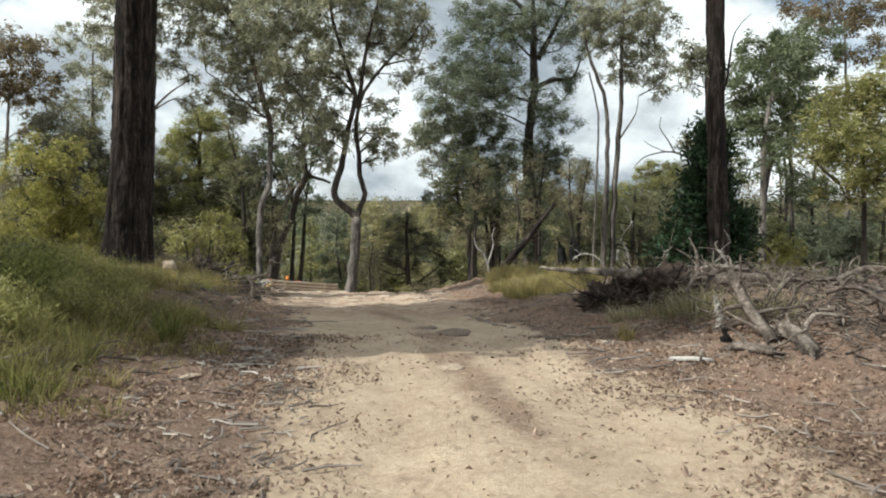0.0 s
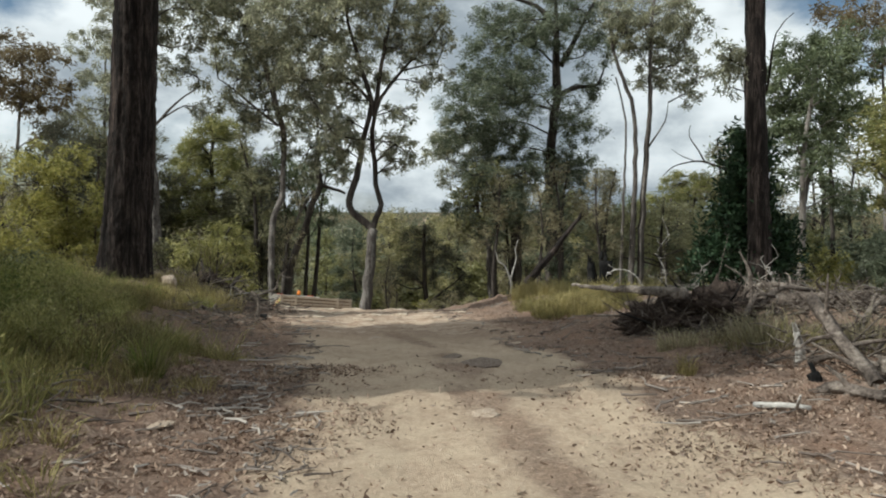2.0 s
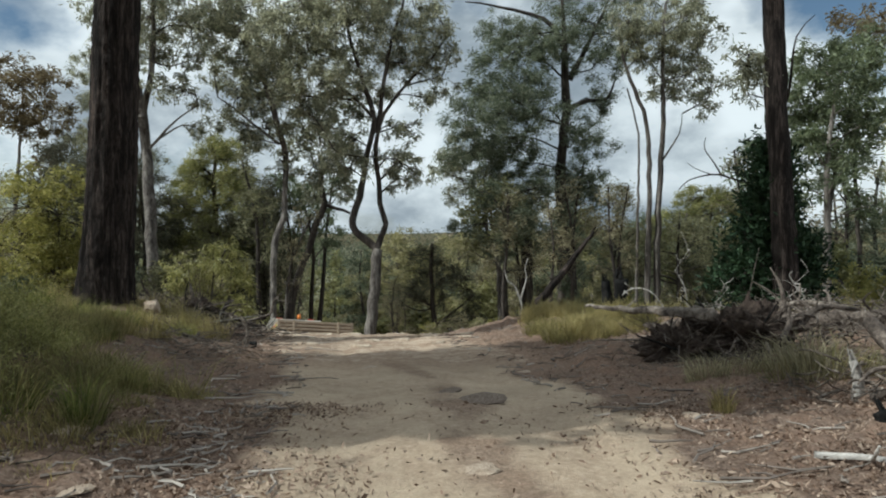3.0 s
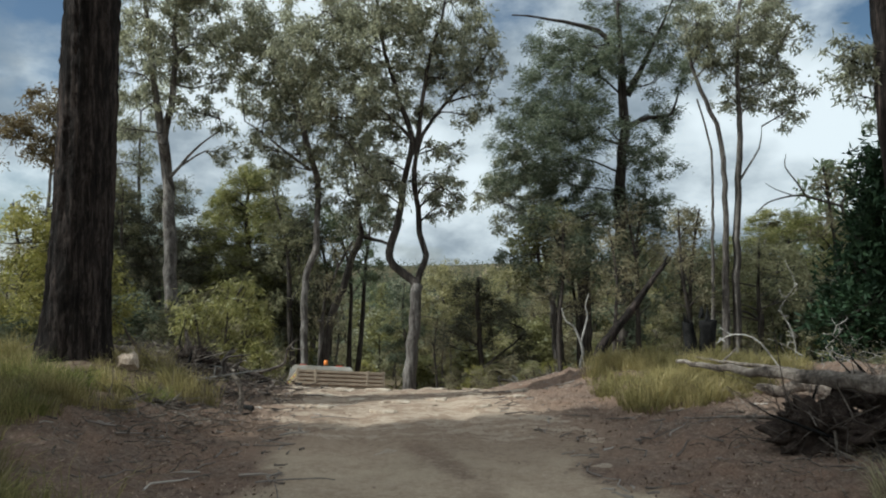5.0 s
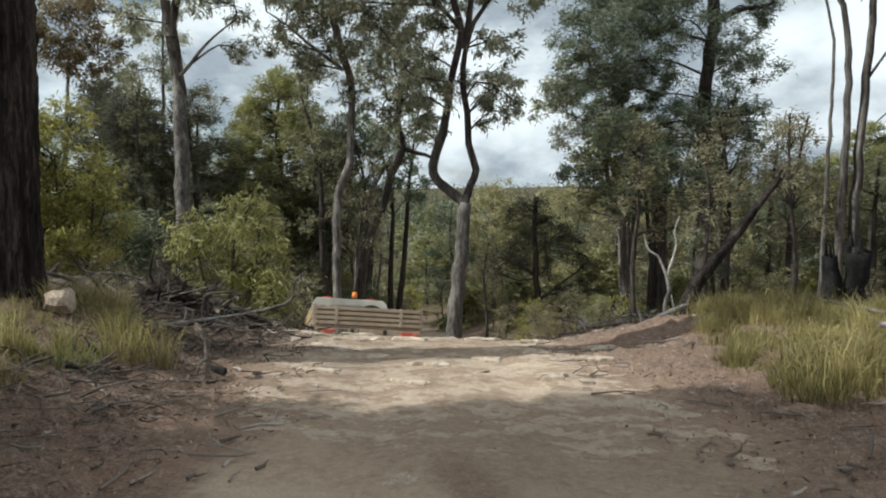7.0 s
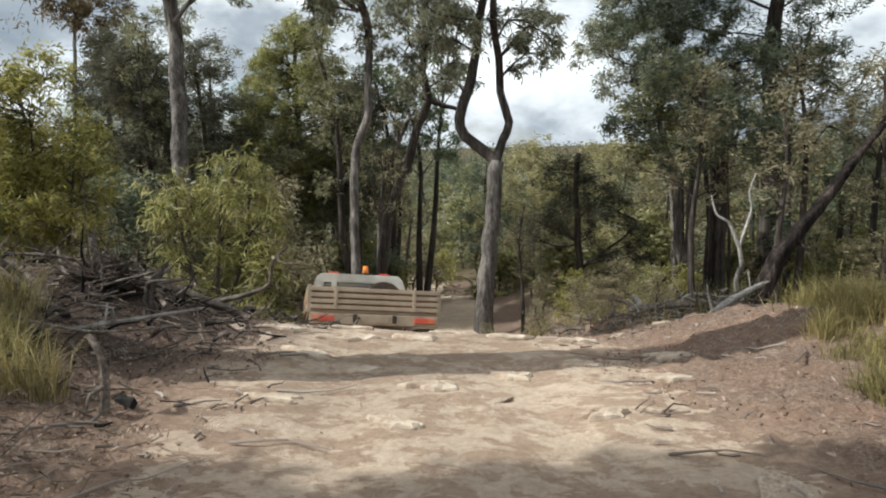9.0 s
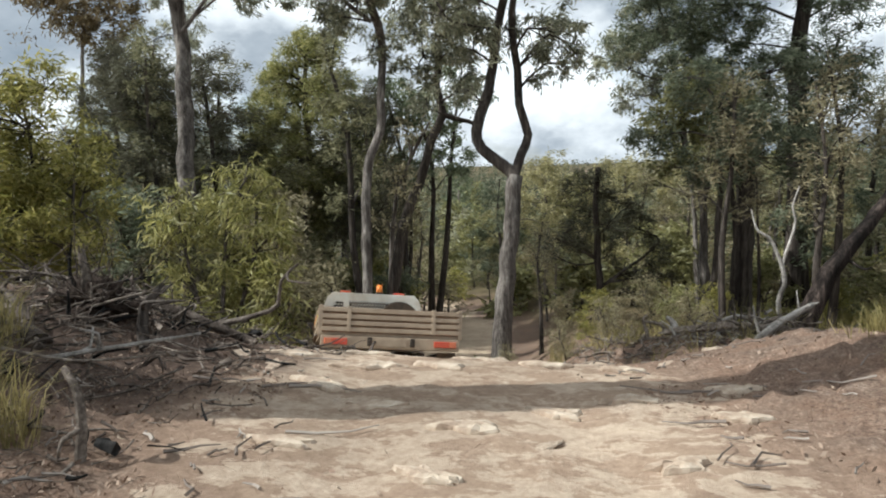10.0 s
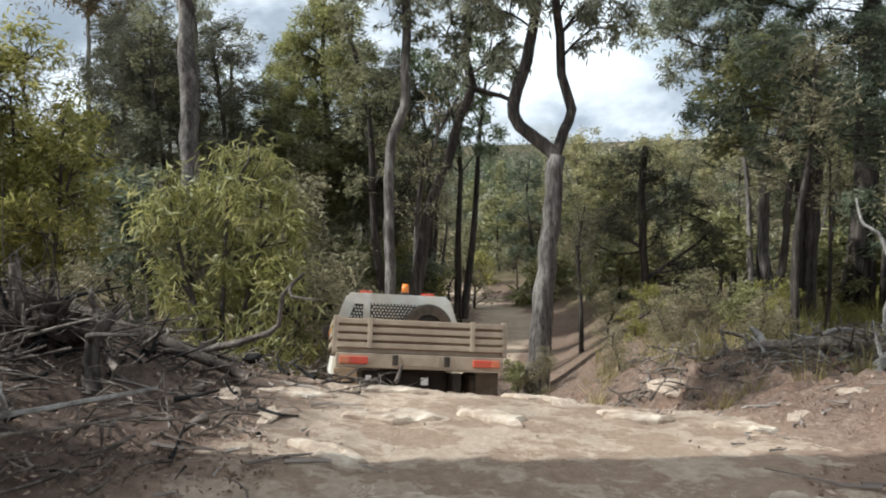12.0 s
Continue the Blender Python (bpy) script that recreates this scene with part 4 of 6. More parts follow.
for x, y, z0, z1, half, seed in ((-4.7, 46.0, -5.0, 1.1, 2.3, 41), (-0.8, 46.5, -5.6, 1.0, 2.6, 42), (2.6, 45.5, -5.0, 2.2, 2.4, 43), (7.0, 44.0, -4.5, 1.2, 2.4, 44)):
    tree("native_tree", "pale sunlit olive tree down the slope", "grey_bark", "pale_olive",
         [((0.16, 0.05), [(x, y, height(x, y)), (x + 0.2, y, (z0 + z1) / 2), (x, y, z1 - 0.5)])],
         mounded(x, y, z0, z1, half, 26, seed))
tree("eucalypt", "grey-green gum tree above the low bush", "grey_bark", "euc",
     [((0.1, 0.03), [(1.42, 33.47, -4.83), (1.2, 34.18, 0.25), (0.86, 34.47, 2.8), (0.53, 34.61, 4.39)])],
     [(-1.01, 34, 4.1, 0.8), (-0.26, 34.27, 4.55, 0.9), (-0.67, 34.57, 3.21, 0.6), (0.92, 35.43, 4.17, 0.8), (0.69, 34.31, 2.95, 0.5), (-1.32, 34.65, 4.85, 0.6), (0.1, 34.75, 3.66, 0.6), (-0.14, 34.13, 5.43, 0.9)])
tree("casuarina", "dark tufted she-oak behind the big she-oak", "dark_bark", "shaggy",
     [((0.1, 0.03), [(1.12, 27.93, -2.05), (1.26, 27.9, 0.41), (1.21, 27.85, 2.53)])],
     [(1.17, 27.21, 2.16, 0.8), (2.09, 28.11, 1.99, 0.8), (0.33, 27.04, 2.86, 0.7), (0.98, 27.28, 1.13, 0.8), (-0.21, 28.03, 1.68, 0.6), (2.37, 27.34, 2.99, 0.7), (2.69, 27.48, 1.1, 0.7)])
tree("casuarina", "tufted olive she-oak below the track", "dark_bark", "scrub",
     [((0.11, 0.03), [(1.05, 35.32, -5.75), (1.18, 35.78, -2.97), (1.31, 36.22, -0.36)])],
     [(1.23, 35.67, 0.02, 0.7), (0.52, 36.5, -0.73, 0.7), (1.93, 35.8, -1.2, 0.7), (0.26, 34.99, -1.8, 0.7), (1.4, 36.42, -2.53, 0.7), (2.08, 35.97, -0.35, 0.6), (-0.03, 36.33, 0.55, 0.5)])
tree("casuarina", "dark she-oak on the edge of the clearing", "dark_bark", "dark",
     [((0.13, 0.04), [(9, 32.93, -2.83), (9.17, 32.88, 0.5), (9.31, 32.87, 2.16)])],
     [(9.41, 33.25, 0.91, 1), (8.45, 33.48, 0.06, 1), (10.67, 33.98, 0.44, 1), (7.23, 32.81, -0.31, 0.9), (11.59, 33.8, -0.42, 1), (5.74, 31.65, -0.62, 0.9), (9.65, 33.51, -1.01, 1)])
tree("casuarina", "dark she-oak behind the log pile", "dark_bark", "dark",
     [((0.1, 0.03), [(8.08, 29.86, -1.45), (8.08, 30, 0.47), (8.2, 30.11, 2.15)])],
     [(8.09, 30.09, 1.43, 1), (6.98, 30.44, 0.69, 1), (9.04, 29.26, 1.2, 1), (6.25, 30.39, -0.28, 0.9), (8.81, 30.83, -0.06, 1), (9.51, 29.17, 0.03, 0.9)])

# trees beside the start of the track, whose shade falls across it
for x, y, tall in ((-5.7, 7.9, 7.3), (-7.4, 7.2, 7.6), (-9.2, 6.8, 8.4), (-10.9, 6.1, 8.6), (-12.6, 5.7, 8.8), (-14.4, 5.3, 8.6), (-7.4, 9.4, 7.4), (-9.2, 8.9, 8.2), (-11.2, 8.4, 8.6)):
    g = height(x, y)
    tree("eucalypt", "gum tree beside the start of the track", "grey_bark", "shade_leaf",
         [((0.17, 0.06), [(x, y, g), (x + 0.2, y + 0.1, g + tall * 0.5), (x + 0.1, y - 0.2, g + tall)])],
         [(x + math.cos(k * 2.4) * 0.46 * k ** 0.6, y + math.sin(k * 2.4) * 0.34 * k ** 0.6, g + tall + 0.3 - 0.12 * k, 0.9) for k in range(12)])


def road_x(y):
    return float(np.interp(y, ROAD_Y, ROAD_X))


# ---- bush down the slope: a few kinds, many copies ----


def bush_tree(kind, label, bark_name, leaf, tall, wide, bare, seed, big):
    rng = np.random.default_rng(seed)
    root = tagged(new(kind), label, "shrub" if kind in ("shrub", "wattle") else "tree", "bush trees down the slope")
    trunk, crown, limbs = Shape(), Shape(), Shape()
    c = curve_points([(0, 0, -0.6), (rng.normal() * 0.1, rng.normal() * 0.1, tall * 0.35), (rng.normal() * 0.25, rng.normal() * 0.25, tall * 0.7), (rng.normal() * 0.3, rng.normal() * 0.3, tall)], 0.8)
    tube(trunk, c, 0.035 + 0.013 * tall, 0.03, 7, 0.1, 0.3, rng)
    length, width, droop, per, even = LEAF[leaf]
    for k in range(11):
        f = bare + (1 - bare) * (k + 0.5) / 11
        o = c[int(f * (len(c) - 1))]
        a = k * 2.4 + rng.uniform(-0.4, 0.4)
        reach = wide * (1 - 0.55 * (f - bare) / (1 - bare)) * rng.uniform(0.45, 1.0)
        e = o + (math.cos(a) * reach, math.sin(a) * reach, rng.uniform(0.1, 0.9))
        tube(limbs, curve_points([o, (o + e) / 2 + (0, 0, 0.15), e], 0.9), 0.032, 0.01, 3, 0.1, 0, rng)
        r = wide * rng.uniform(0.30, 0.52)
        p, _ = clump_points(e, r, int(per * 1.0 / big ** 2 * np.pi * r * r), even, rng)
        leaves(crown, p, length * big, width * big, droop, rng)
    trunk.part("trunk", bark_name, root, smooth=True)
    tagged(limbs.part("branching", bark_name, root, smooth=True), kind="stuff")
    crown.part("crown", leaf, root)
    return root


def kinds(big, far):
    return [
        bush_tree("eucalypt", f"thin grey-green gum sapling {far}", "grey_bark", "euc", 7.5, 1.5, 0.45, 1, big),
        bush_tree("eucalypt", f"slim pale-barked gum tree {far}", "pale_bark", "euc_dark", 9.0, 1.7, 0.5, 2, big),
        bush_tree("casuarina", f"dark green she-oak {far}", "dark_bark", "dark", 6.0, 1.5, 0.2, 3, big),
        bush_tree("native_tree", f"leafy olive-green tree {far}", "dark_bark", "broad", 5.5, 1.6, 0.15, 4, big),
        bush_tree("casuarina", f"shaggy olive she-oak {far}", "dark_bark", "shaggy", 6.5, 1.5, 0.25, 5, big),
        bush_tree("wattle", f"low yellow-green wattle bush {far}", "dark_bark", "wattle_yellow", 2.6, 1.1, 0.1, 6, big),
    ]


NEAR, FAR = kinds(1.3, "in the bush"), kinds(2.6, "far down the slope")
rng = np.random.default_rng(21)
taken, used = [], set()
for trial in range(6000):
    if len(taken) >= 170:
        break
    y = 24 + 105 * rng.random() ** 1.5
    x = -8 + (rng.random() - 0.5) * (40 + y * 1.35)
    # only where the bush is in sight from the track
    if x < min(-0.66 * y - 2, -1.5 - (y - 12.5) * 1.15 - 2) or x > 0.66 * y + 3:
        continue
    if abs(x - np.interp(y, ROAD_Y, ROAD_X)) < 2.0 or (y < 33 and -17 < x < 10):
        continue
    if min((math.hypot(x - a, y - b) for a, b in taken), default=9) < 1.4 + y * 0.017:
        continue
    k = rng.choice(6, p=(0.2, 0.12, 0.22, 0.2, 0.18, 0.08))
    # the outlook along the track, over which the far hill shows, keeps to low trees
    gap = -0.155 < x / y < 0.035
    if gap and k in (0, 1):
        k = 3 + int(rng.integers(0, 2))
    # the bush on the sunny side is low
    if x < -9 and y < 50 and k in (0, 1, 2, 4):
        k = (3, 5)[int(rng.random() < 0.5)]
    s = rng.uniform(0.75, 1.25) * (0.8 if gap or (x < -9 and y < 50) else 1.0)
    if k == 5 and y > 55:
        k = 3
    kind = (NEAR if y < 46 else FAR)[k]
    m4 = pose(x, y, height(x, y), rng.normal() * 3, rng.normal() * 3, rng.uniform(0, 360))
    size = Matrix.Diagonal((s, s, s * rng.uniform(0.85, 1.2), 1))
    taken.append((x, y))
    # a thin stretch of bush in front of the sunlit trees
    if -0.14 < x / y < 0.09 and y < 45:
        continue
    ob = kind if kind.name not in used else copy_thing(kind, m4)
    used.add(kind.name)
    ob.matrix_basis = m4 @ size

for kind in NEAR + FAR:
    if kind.name not in used:
        for ob in [*kind.children_recursive, kind]:
            bpy.data.objects.remove(ob)

# undergrowth: low shrubs leafy to the ground, and thin dark poles
def low_kinds(big):
    return [
        bush_tree("shrub", "low dark green shrub under the trees", "dark_bark", "dark", 2.4, 1.25, 0.03, 11, big),
        bush_tree("shrub", "low olive shrub under the trees", "dark_bark", "broad", 2.0, 1.2, 0.03, 12, big),
        bush_tree("shrub", "shaggy grey-green shrub under the trees", "dark_bark", "shaggy", 2.8, 1.2, 0.05, 13, big),
        bush_tree("shrub", "yellow-green wattle shrub under the trees", "dark_bark", "wattle_yellow", 2.2, 1.1, 0.05, 14, big),
        bush_tree("shrub", "dry twiggy olive-brown shrub on the slope", "dark_bark", "scrub", 2.3, 1.15, 0.04, 16, big),
        bush_tree("sapling", "thin dark sapling with a small crown", "dark_bark", "scrub", 7.0, 0.9, 0.55, 15, big),
    ]


LOW = low_kinds(1.2) + low_kinds(2.2)
rng = np.random.default_rng(77)
low_at, used = [], set()
for trial in range(9000):
    if len(low_at) >= 230:
        break
    y = 21.2 + 46 * rng.random() ** 1.35
    x = -6 + (rng.random() - 0.5) * (30 + y * 1.3)
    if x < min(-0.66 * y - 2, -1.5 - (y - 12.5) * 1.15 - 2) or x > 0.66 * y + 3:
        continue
    clear = 2.4 if y < 45 else 1.6
    if (y < 32 and -5 < x < 3.2) or (y < 26 and 1 < x < 8):
        continue
    if abs(x - road_x(y)) < clear or (y < 26 and -6.5 < x < road_x(y) + 2.4) or (y < 24.5 and -9 < x < road_x(y) + 2.4):
        continue
    if min((math.hypot(x - a, y - b) for a, b in low_at), default=9) < (1.0 if y < 36 else 1.25):
        continue
    k = int(rng.choice(6, p=(0.13, 0.12, 0.17, 0.09, 0.27, 0.22)))
    if k == 5 and (-0.16 < x / y < 0.04 or y < 27 or (-13 < x < -7 and y < 34)):
        k = 4
    if -3 < x < 9 and y < 42:
        k = (3, 4, 1)[k % 3]
    s = rng.uniform(0.7, 1.3) * (0.6 if y < 34 and -6 < x < 9 else 1.0)
    m4 = pose(x, y, height(x, y), rng.normal() * 4, rng.normal() * 4, rng.uniform(0, 360))
    k += 6 if y > 36 else 0
    ob = LOW[k] if k not in used else copy_thing(LOW[k], m4)
    used.add(k)
    ob.matrix_basis = m4 @ Matrix.Diagonal((s, s, s * rng.uniform(0.8, 1.25), 1))
    low_at.append((x, y))

for x, y, s, turn, k in ((-3.45, 25.75, 0.32, 20, 4), (-3.95, 25.95, 0.26, 210, 1), (-1.0, 25.6, 0.34, 60, 4), (0.3, 26.3, 0.4, 140, 1), (-0.3, 27.6, 0.45, 220, 4), (1.0, 27.6, 0.45, 20, 3), (-2.3, 28.0, 0.4, 300, 4), (0.6, 25.0, 0.3, 330, 4), (-1.9, 23.4, 0.26, 150, 4), (-1.2, 24.6, 0.3, 200, 4), (0.2, 24.4, 0.34, 310, 4), (-1.7, 26.8, 0.4, 100, 3), (1.2, 26.5, 0.8, 10, 5), (2.6, 25.2, 0.7, 50, 5), (3.6, 28.0, 0.9, 90, 5), (4.8, 26.2, 0.8, 170, 5), (2.0, 31.0, 0.9, 210, 5), (-2.95, 29.0, 0.5, 250, 5), (5.8, 29.4, 0.9, 290, 5)):
    m4 = pose(x, y, height(x, y), 0, 0, turn)
    ob = LOW[k] if k not in used else copy_thing(LOW[k], m4)
    used.add(k)
    ob.matrix_basis = m4 @ Matrix.Diagonal((s, s, s, 1))
rng = np.random.default_rng(123)
for trial in range(46):
    x, y = (rng.uniform(3.2, 13), rng.uniform(27, 44)) if trial < 26 else (rng.uniform(-15, -8), rng.uniform(33, 46))
    k = (4, 1, 4, 3)[trial % 4] + (6 if y > 36 else 0)
    s = rng.uniform(0.45, 0.85)
    m4 = pose(x, y, height(x, y), 0, 0, rng.uniform(0, 360))
    ob = LOW[k] if k not in used else copy_thing(LOW[k], m4)
    used.add(k)
    ob.matrix_basis = m4 @ Matrix.Diagonal((s * 1.2, s * 1.2, s, 1))
for k, kind in enumerate(LOW):
    if k not in used:
        for ob in [*kind.children_recursive, kind]:
            bpy.data.objects.remove(ob)

# slim dark trunks standing close together behind the track
SLIM = [bush_tree("casuarina", "slim dark-trunked she-oak in the shade", "dark_bark", "dark", 8.0, 1.15, 0.5, 31, 1.2),
        bush_tree("eucalypt", "slim dark gum with a thin high crown", "dark_bark", "euc_dark", 9.0, 1.1, 0.6, 32, 1.2),
        bush_tree("sapling", "bare grey-brown pole sapling", "grey_bark", "scrub", 6.0, 0.7, 0.6, 33, 1.2)]
rng = np.random.default_rng(91)
slim_at, slim_used = [], set()
for x0, x1, y0, y1, count, tall, pick in ((-15.5, -7.6, 29.5, 45, 34, 0.95, (0, 1, 2)), (-7.4, -3.0, 38, 58, 10, 0.62, (0, 2)), (-4.2, 1.5, 33, 50, 6, 0.55, (0, 2)), (1.5, 14, 33, 50, 16, 0.7, (0, 1, 2))):
    made = 0
    for trial in range(400):
        if made == count:
            break
        x, y = rng.uniform(x0, x1), rng.uniform(y0, y1)
        if -14.2 < x < -8.6 and y < 35.5:
            continue
        if abs(x - road_x(y)) < 1.6 or min((math.hypot(x - a, y - b) for a, b in slim_at), default=9) < 0.7:
            continue
        s = tall * rng.uniform(0.7, 1.2)
        kind = SLIM[pick[int(rng.integers(len(pick)))]]
        m4 = pose(x, y, height(x, y), rng.normal() * 4, rng.normal() * 4, rng.uniform(0, 360))
        ob = copy_thing(kind, m4) if kind.name in slim_used else kind
        slim_used.add(kind.name)
        ob.matrix_basis = m4 @ Matrix.Diagonal((s, s, s * rng.uniform(0.9, 1.2), 1))
        slim_at.append((x, y))
        made += 1

# woods to the skyline: crowns too many to count
rng = np.random.default_rng(31)
woods = Shape()
n = 7000
yy = 95 + 900 * rng.random(n) ** 1.25
xx = (rng.random(n) - 0.5) * (110 + yy * 1.75) - 0.06 * yy
zz = ground_z(xx, yy)
size = rng.uniform(1.6, 3.4, n) * (1 + yy / 700)
per = 11
c = np.repeat(np.stack([xx, yy, zz + size * 0.9], -1), per, 0) + rng.normal(size=(n * per, 3)) * np.repeat(size, per)[:, None] * (0.55, 0.55, 0.5)
leaves(woods, c, 2.2, 1.4, 0.0, rng)
tagged(woods.part("far_woods", "far_leaf"), "grey-green eucalypt woods on the far hills", "woods", kind="stuff")

# ---- grass ----


def grass(name, label, material, spots, blade, seed, lean=0.35):
    """Tussocks of thin bent blades at (x, y, radius, blades)."""
    rng = np.random.default_rng(seed)
    sh = Shape()
    for x, y, r, n in spots:
        a = rng.uniform(0, 2 * np.pi, n)
        d = r * np.sqrt(rng.random(n))
        px, py = x + np.cos(a) * d, y + np.sin(a) * d
        pz = ground_z(px, py) - 0.02
        out = np.stack([np.cos(a) * (d / r) * lean, np.sin(a) * (d / r) * lean], -1) + rng.normal(size=(n, 2)) * 0.36
        h = blade * rng.uniform(0.3, 1.3, n) * rng.uniform(0.45, 1.3) * (1.0 + 0.35 * math.sin(x * 2.1 + 1.0) * math.sin(y * 1.7))
        w = 0.0022 + 0.0032 * rng.random(n)
        f = rng.uniform(0, np.pi, n)
        sx, sy = np.cos(f) * w, np.sin(f) * w
        o = np.stack([px, py, pz], -1)
        m1 = o + np.stack([out[:, 0] * h * 0.35, out[:, 1] * h * 0.35, h * 0.6], -1)
        tip = o + np.stack([out[:, 0] * h * 1.05, out[:, 1] * h * 1.05, h * (1 - 0.25 * np.hypot(*out.T))], -1)
        side = np.stack([sx, sy, 0 * sx], -1)
        v = np.stack([o - side, o + side, m1 + side * 0.8, m1 - side * 0.8, tip + side * 0.15, tip - side * 0.15], 1).reshape(-1, 3)
        b = np.arange(n)[:, None] * 6
        sh.add(v, np.vstack([b + (0, 1, 2, 3), b + (3, 2, 4, 5)]))
    return tagged(sh.part(name, material), label, "grass", kind="stuff")


rng = np.random.default_rng(41)


def scatter(n, x0, x1, y0, y1, keep, r, blades):
    out = []
    while len(out) < n:
        x, y = rng.uniform(x0, x1), rng.uniform(y0, y1)
        if keep(x, y):
            out.append((x, y, rng.uniform(*r), int(rng.uniform(*blades))))
    return out


def bank(x, y, back=0.0):
    return x < -3.0 - back - 0.06 * max(0, y - 6) - 1.5 * float(smooth(8.6, 10.2, y)) + 0.3 * math.sin(y * 3) + 0.2 * math.sin(y * 7.3) and x > -0.75 * y - 2.6


grass("grass_bank", "long green and straw-coloured grass on the bank", "grass_green",
      scatter(370, -9.0, -2.6, 3.7, 13.4, lambda x, y: bank(x, y, 0.1), (0.10, 0.28), (100, 210)), 0.255, 1, 0.95)
grass("grass_mound", "bushy bright green grass clumps on the bank", "wattle",
      scatter(46, -6.4, -3.1, 5.2, 10.6, lambda x, y: bank(x, y, 0.3) and math.sin(x * 1.9 + 0.6) * math.sin(y * 1.7) > 0.15, (0.16, 0.32), (150, 260)), 0.32, 17, 0.9)
grass("grass_straw", "straw stalks standing in the green grass", "grass_dry",
      scatter(170, -9.0, -2.6, 3.9, 13.4, lambda x, y: bank(x, y, 0.0) and math.sin(x * 1.3) + math.sin(y * 0.9) > -0.2, (0.12, 0.3), (30, 60)), 0.34, 7, 0.9)
grass("grass_edge", "short dry grass at the foot of the bank", "grass_dry",
      scatter(110, -5.0, -2.2, 3.9, 10.5, lambda x, y: bank(x, y, -0.45) and not bank(x, y, 0.2), (0.06, 0.16), (25, 60)), 0.15, 27, 0.9)
grass("grass_verge", "pale dry grass beside the big trunk", "grass_dry",
      scatter(130, -8.5, -3.9, 11.0, 15.2, lambda x, y: x < -4.4 + 0.25 * (13 - y) * (y > 13), (0.10, 0.22), (90, 160)), 0.3, 2)
grass("grass_patch", "straw-coloured grass patch below the fallen log", "grass_dry",
      scatter(170, 0.6, 4.4, 13.6, 18.2, lambda x, y: x > 0.9 + 0.25 * abs(y - 16) and x < 1.7 + 0.9 * (y - 13), (0.10, 0.24), (110, 190)), 0.25, 3)
grass("grass_floor", "thin dry grass under the trees", "grass_dry",
      scatter(260, -14, 14, 16, 34, lambda x, y: abs(x - road_x(y)) > 3.4, (0.12, 0.3), (25, 50)), 0.4, 4)
grass("grass_slope", "thin straw grass on the slope beside the track", "grass_dry",
      scatter(70, -2.4, 3.5, 19.6, 27, lambda x, y: abs(x - road_x(y)) > 1.9, (0.08, 0.22), (40, 80)), 0.35, 24, 0.8)
grass("grass_clearing", "sunlit yellow-green grass in the clearing", "wattle_yellow",
      scatter(230, 0.5, 10.5, 25.5, 39, lambda x, y: x > 0.25 * (y - 24), (0.15, 0.35), (50, 90)), 0.55, 25, 0.6)
grass("grass_tussock", "spiky green tussock at the track edge", "grass_green",
      [(-2.85, 7.3, 0.10, 170), (-2.78, 7.1, 0.06, 80), (-2.95, 5.6, 0.08, 70)], 0.5, 9, 0.6)
grass("grass_tuft", "single straw tussocks along the track edge", "grass_dry",
      [(2.14, 8.19, 0.09, 120), (-4.34, 14.0, 0.2, 200), (-4.7, 14.15, 0.2, 200), (-4.5, 13.7, 0.16, 120), (-5.0, 13.0, 0.15, 120)], 0.3, 5)
grass("grass_thatch", "matted grey-brown dead grass at the foot of the brush pile", "scrub",
      [(2.6 + 0.13 * k + 0.2 * math.sin(k * 5), 9.9 - 0.15 * k + 0.3 * math.sin(k * 3), 0.22, 150) for k in range(12)], 0.34, 15, 1.0)
grass("grass_thatch", "dull olive grass tangle against the brush pile", "grass_green",
      [(3.0 + 0.2 * k, 9.0 - 0.12 * k, 0.2, 70) for k in range(4)], 0.28, 16, 1.0)

# low leafy bushes standing in the grass of the bank


def low_bush(label, leaf, seed):
    rng = np.random.default_rng(seed)
    root = tagged(new("bush"), label, "shrub", "low bushes on the bank")
    crown = Shape()
    for k in range(7):
        a = k * 2.4
        e = np.array((math.cos(a) * rng.uniform(0.08, 0.3), math.sin(a) * rng.uniform(0.08, 0.3), rng.uniform(0.18, 0.42)))
        stalk = Shape()
        tube(stalk, curve_points([(0, 0, -0.05), e * 0.5 + (0, 0, 0.04), e], 0.12), 0.006, 0.003, 4, 0.1, 0, rng)
        stalk.part("stalk", "brown_wood", root, smooth=True)
        p, _ = clump_points(e, 0.16, 420, 0.4, rng)
        p[:, 2] = np.maximum(p[:, 2], 0.02)
        leaves(crown, p, 0.06, 0.010, -0.9, rng)
    crown.part("crown", leaf, root)
    return root


BUSHES = [low_bush("small bushy green plant in the long grass", "wattle", 3), low_bush("low dull green bush in the long grass", "grass_green", 4)]
for k, (x, y, s) in enumerate(((-3.7, 5.7, 1.0), (-4.6, 6.2, 1.1), (-3.6, 6.9, 0.9), (-4.3, 7.3, 1.2), (-5.2, 7.0, 1.2), (-5.0, 8.3, 1.2), (-4.1, 8.5, 1.0), (-6.1, 8.2, 1.3), (-5.6, 9.4, 1.2), (-6.8, 9.6, 1.3), (-4.4, 5.2, 1.0), (-7.2, 11.0, 1.3), (-5.9, 10.8, 1.1), (-6.6, 12.4, 1.1))):
    m4 = pose(x, y, height(x, y), 0, 0, 47 * k)
    ob = BUSHES[k % 2] if k < 2 else copy_thing(BUSHES[k % 2], m4)
    ob.matrix_basis = m4 @ Matrix.Diagonal((s, s, s, 1))

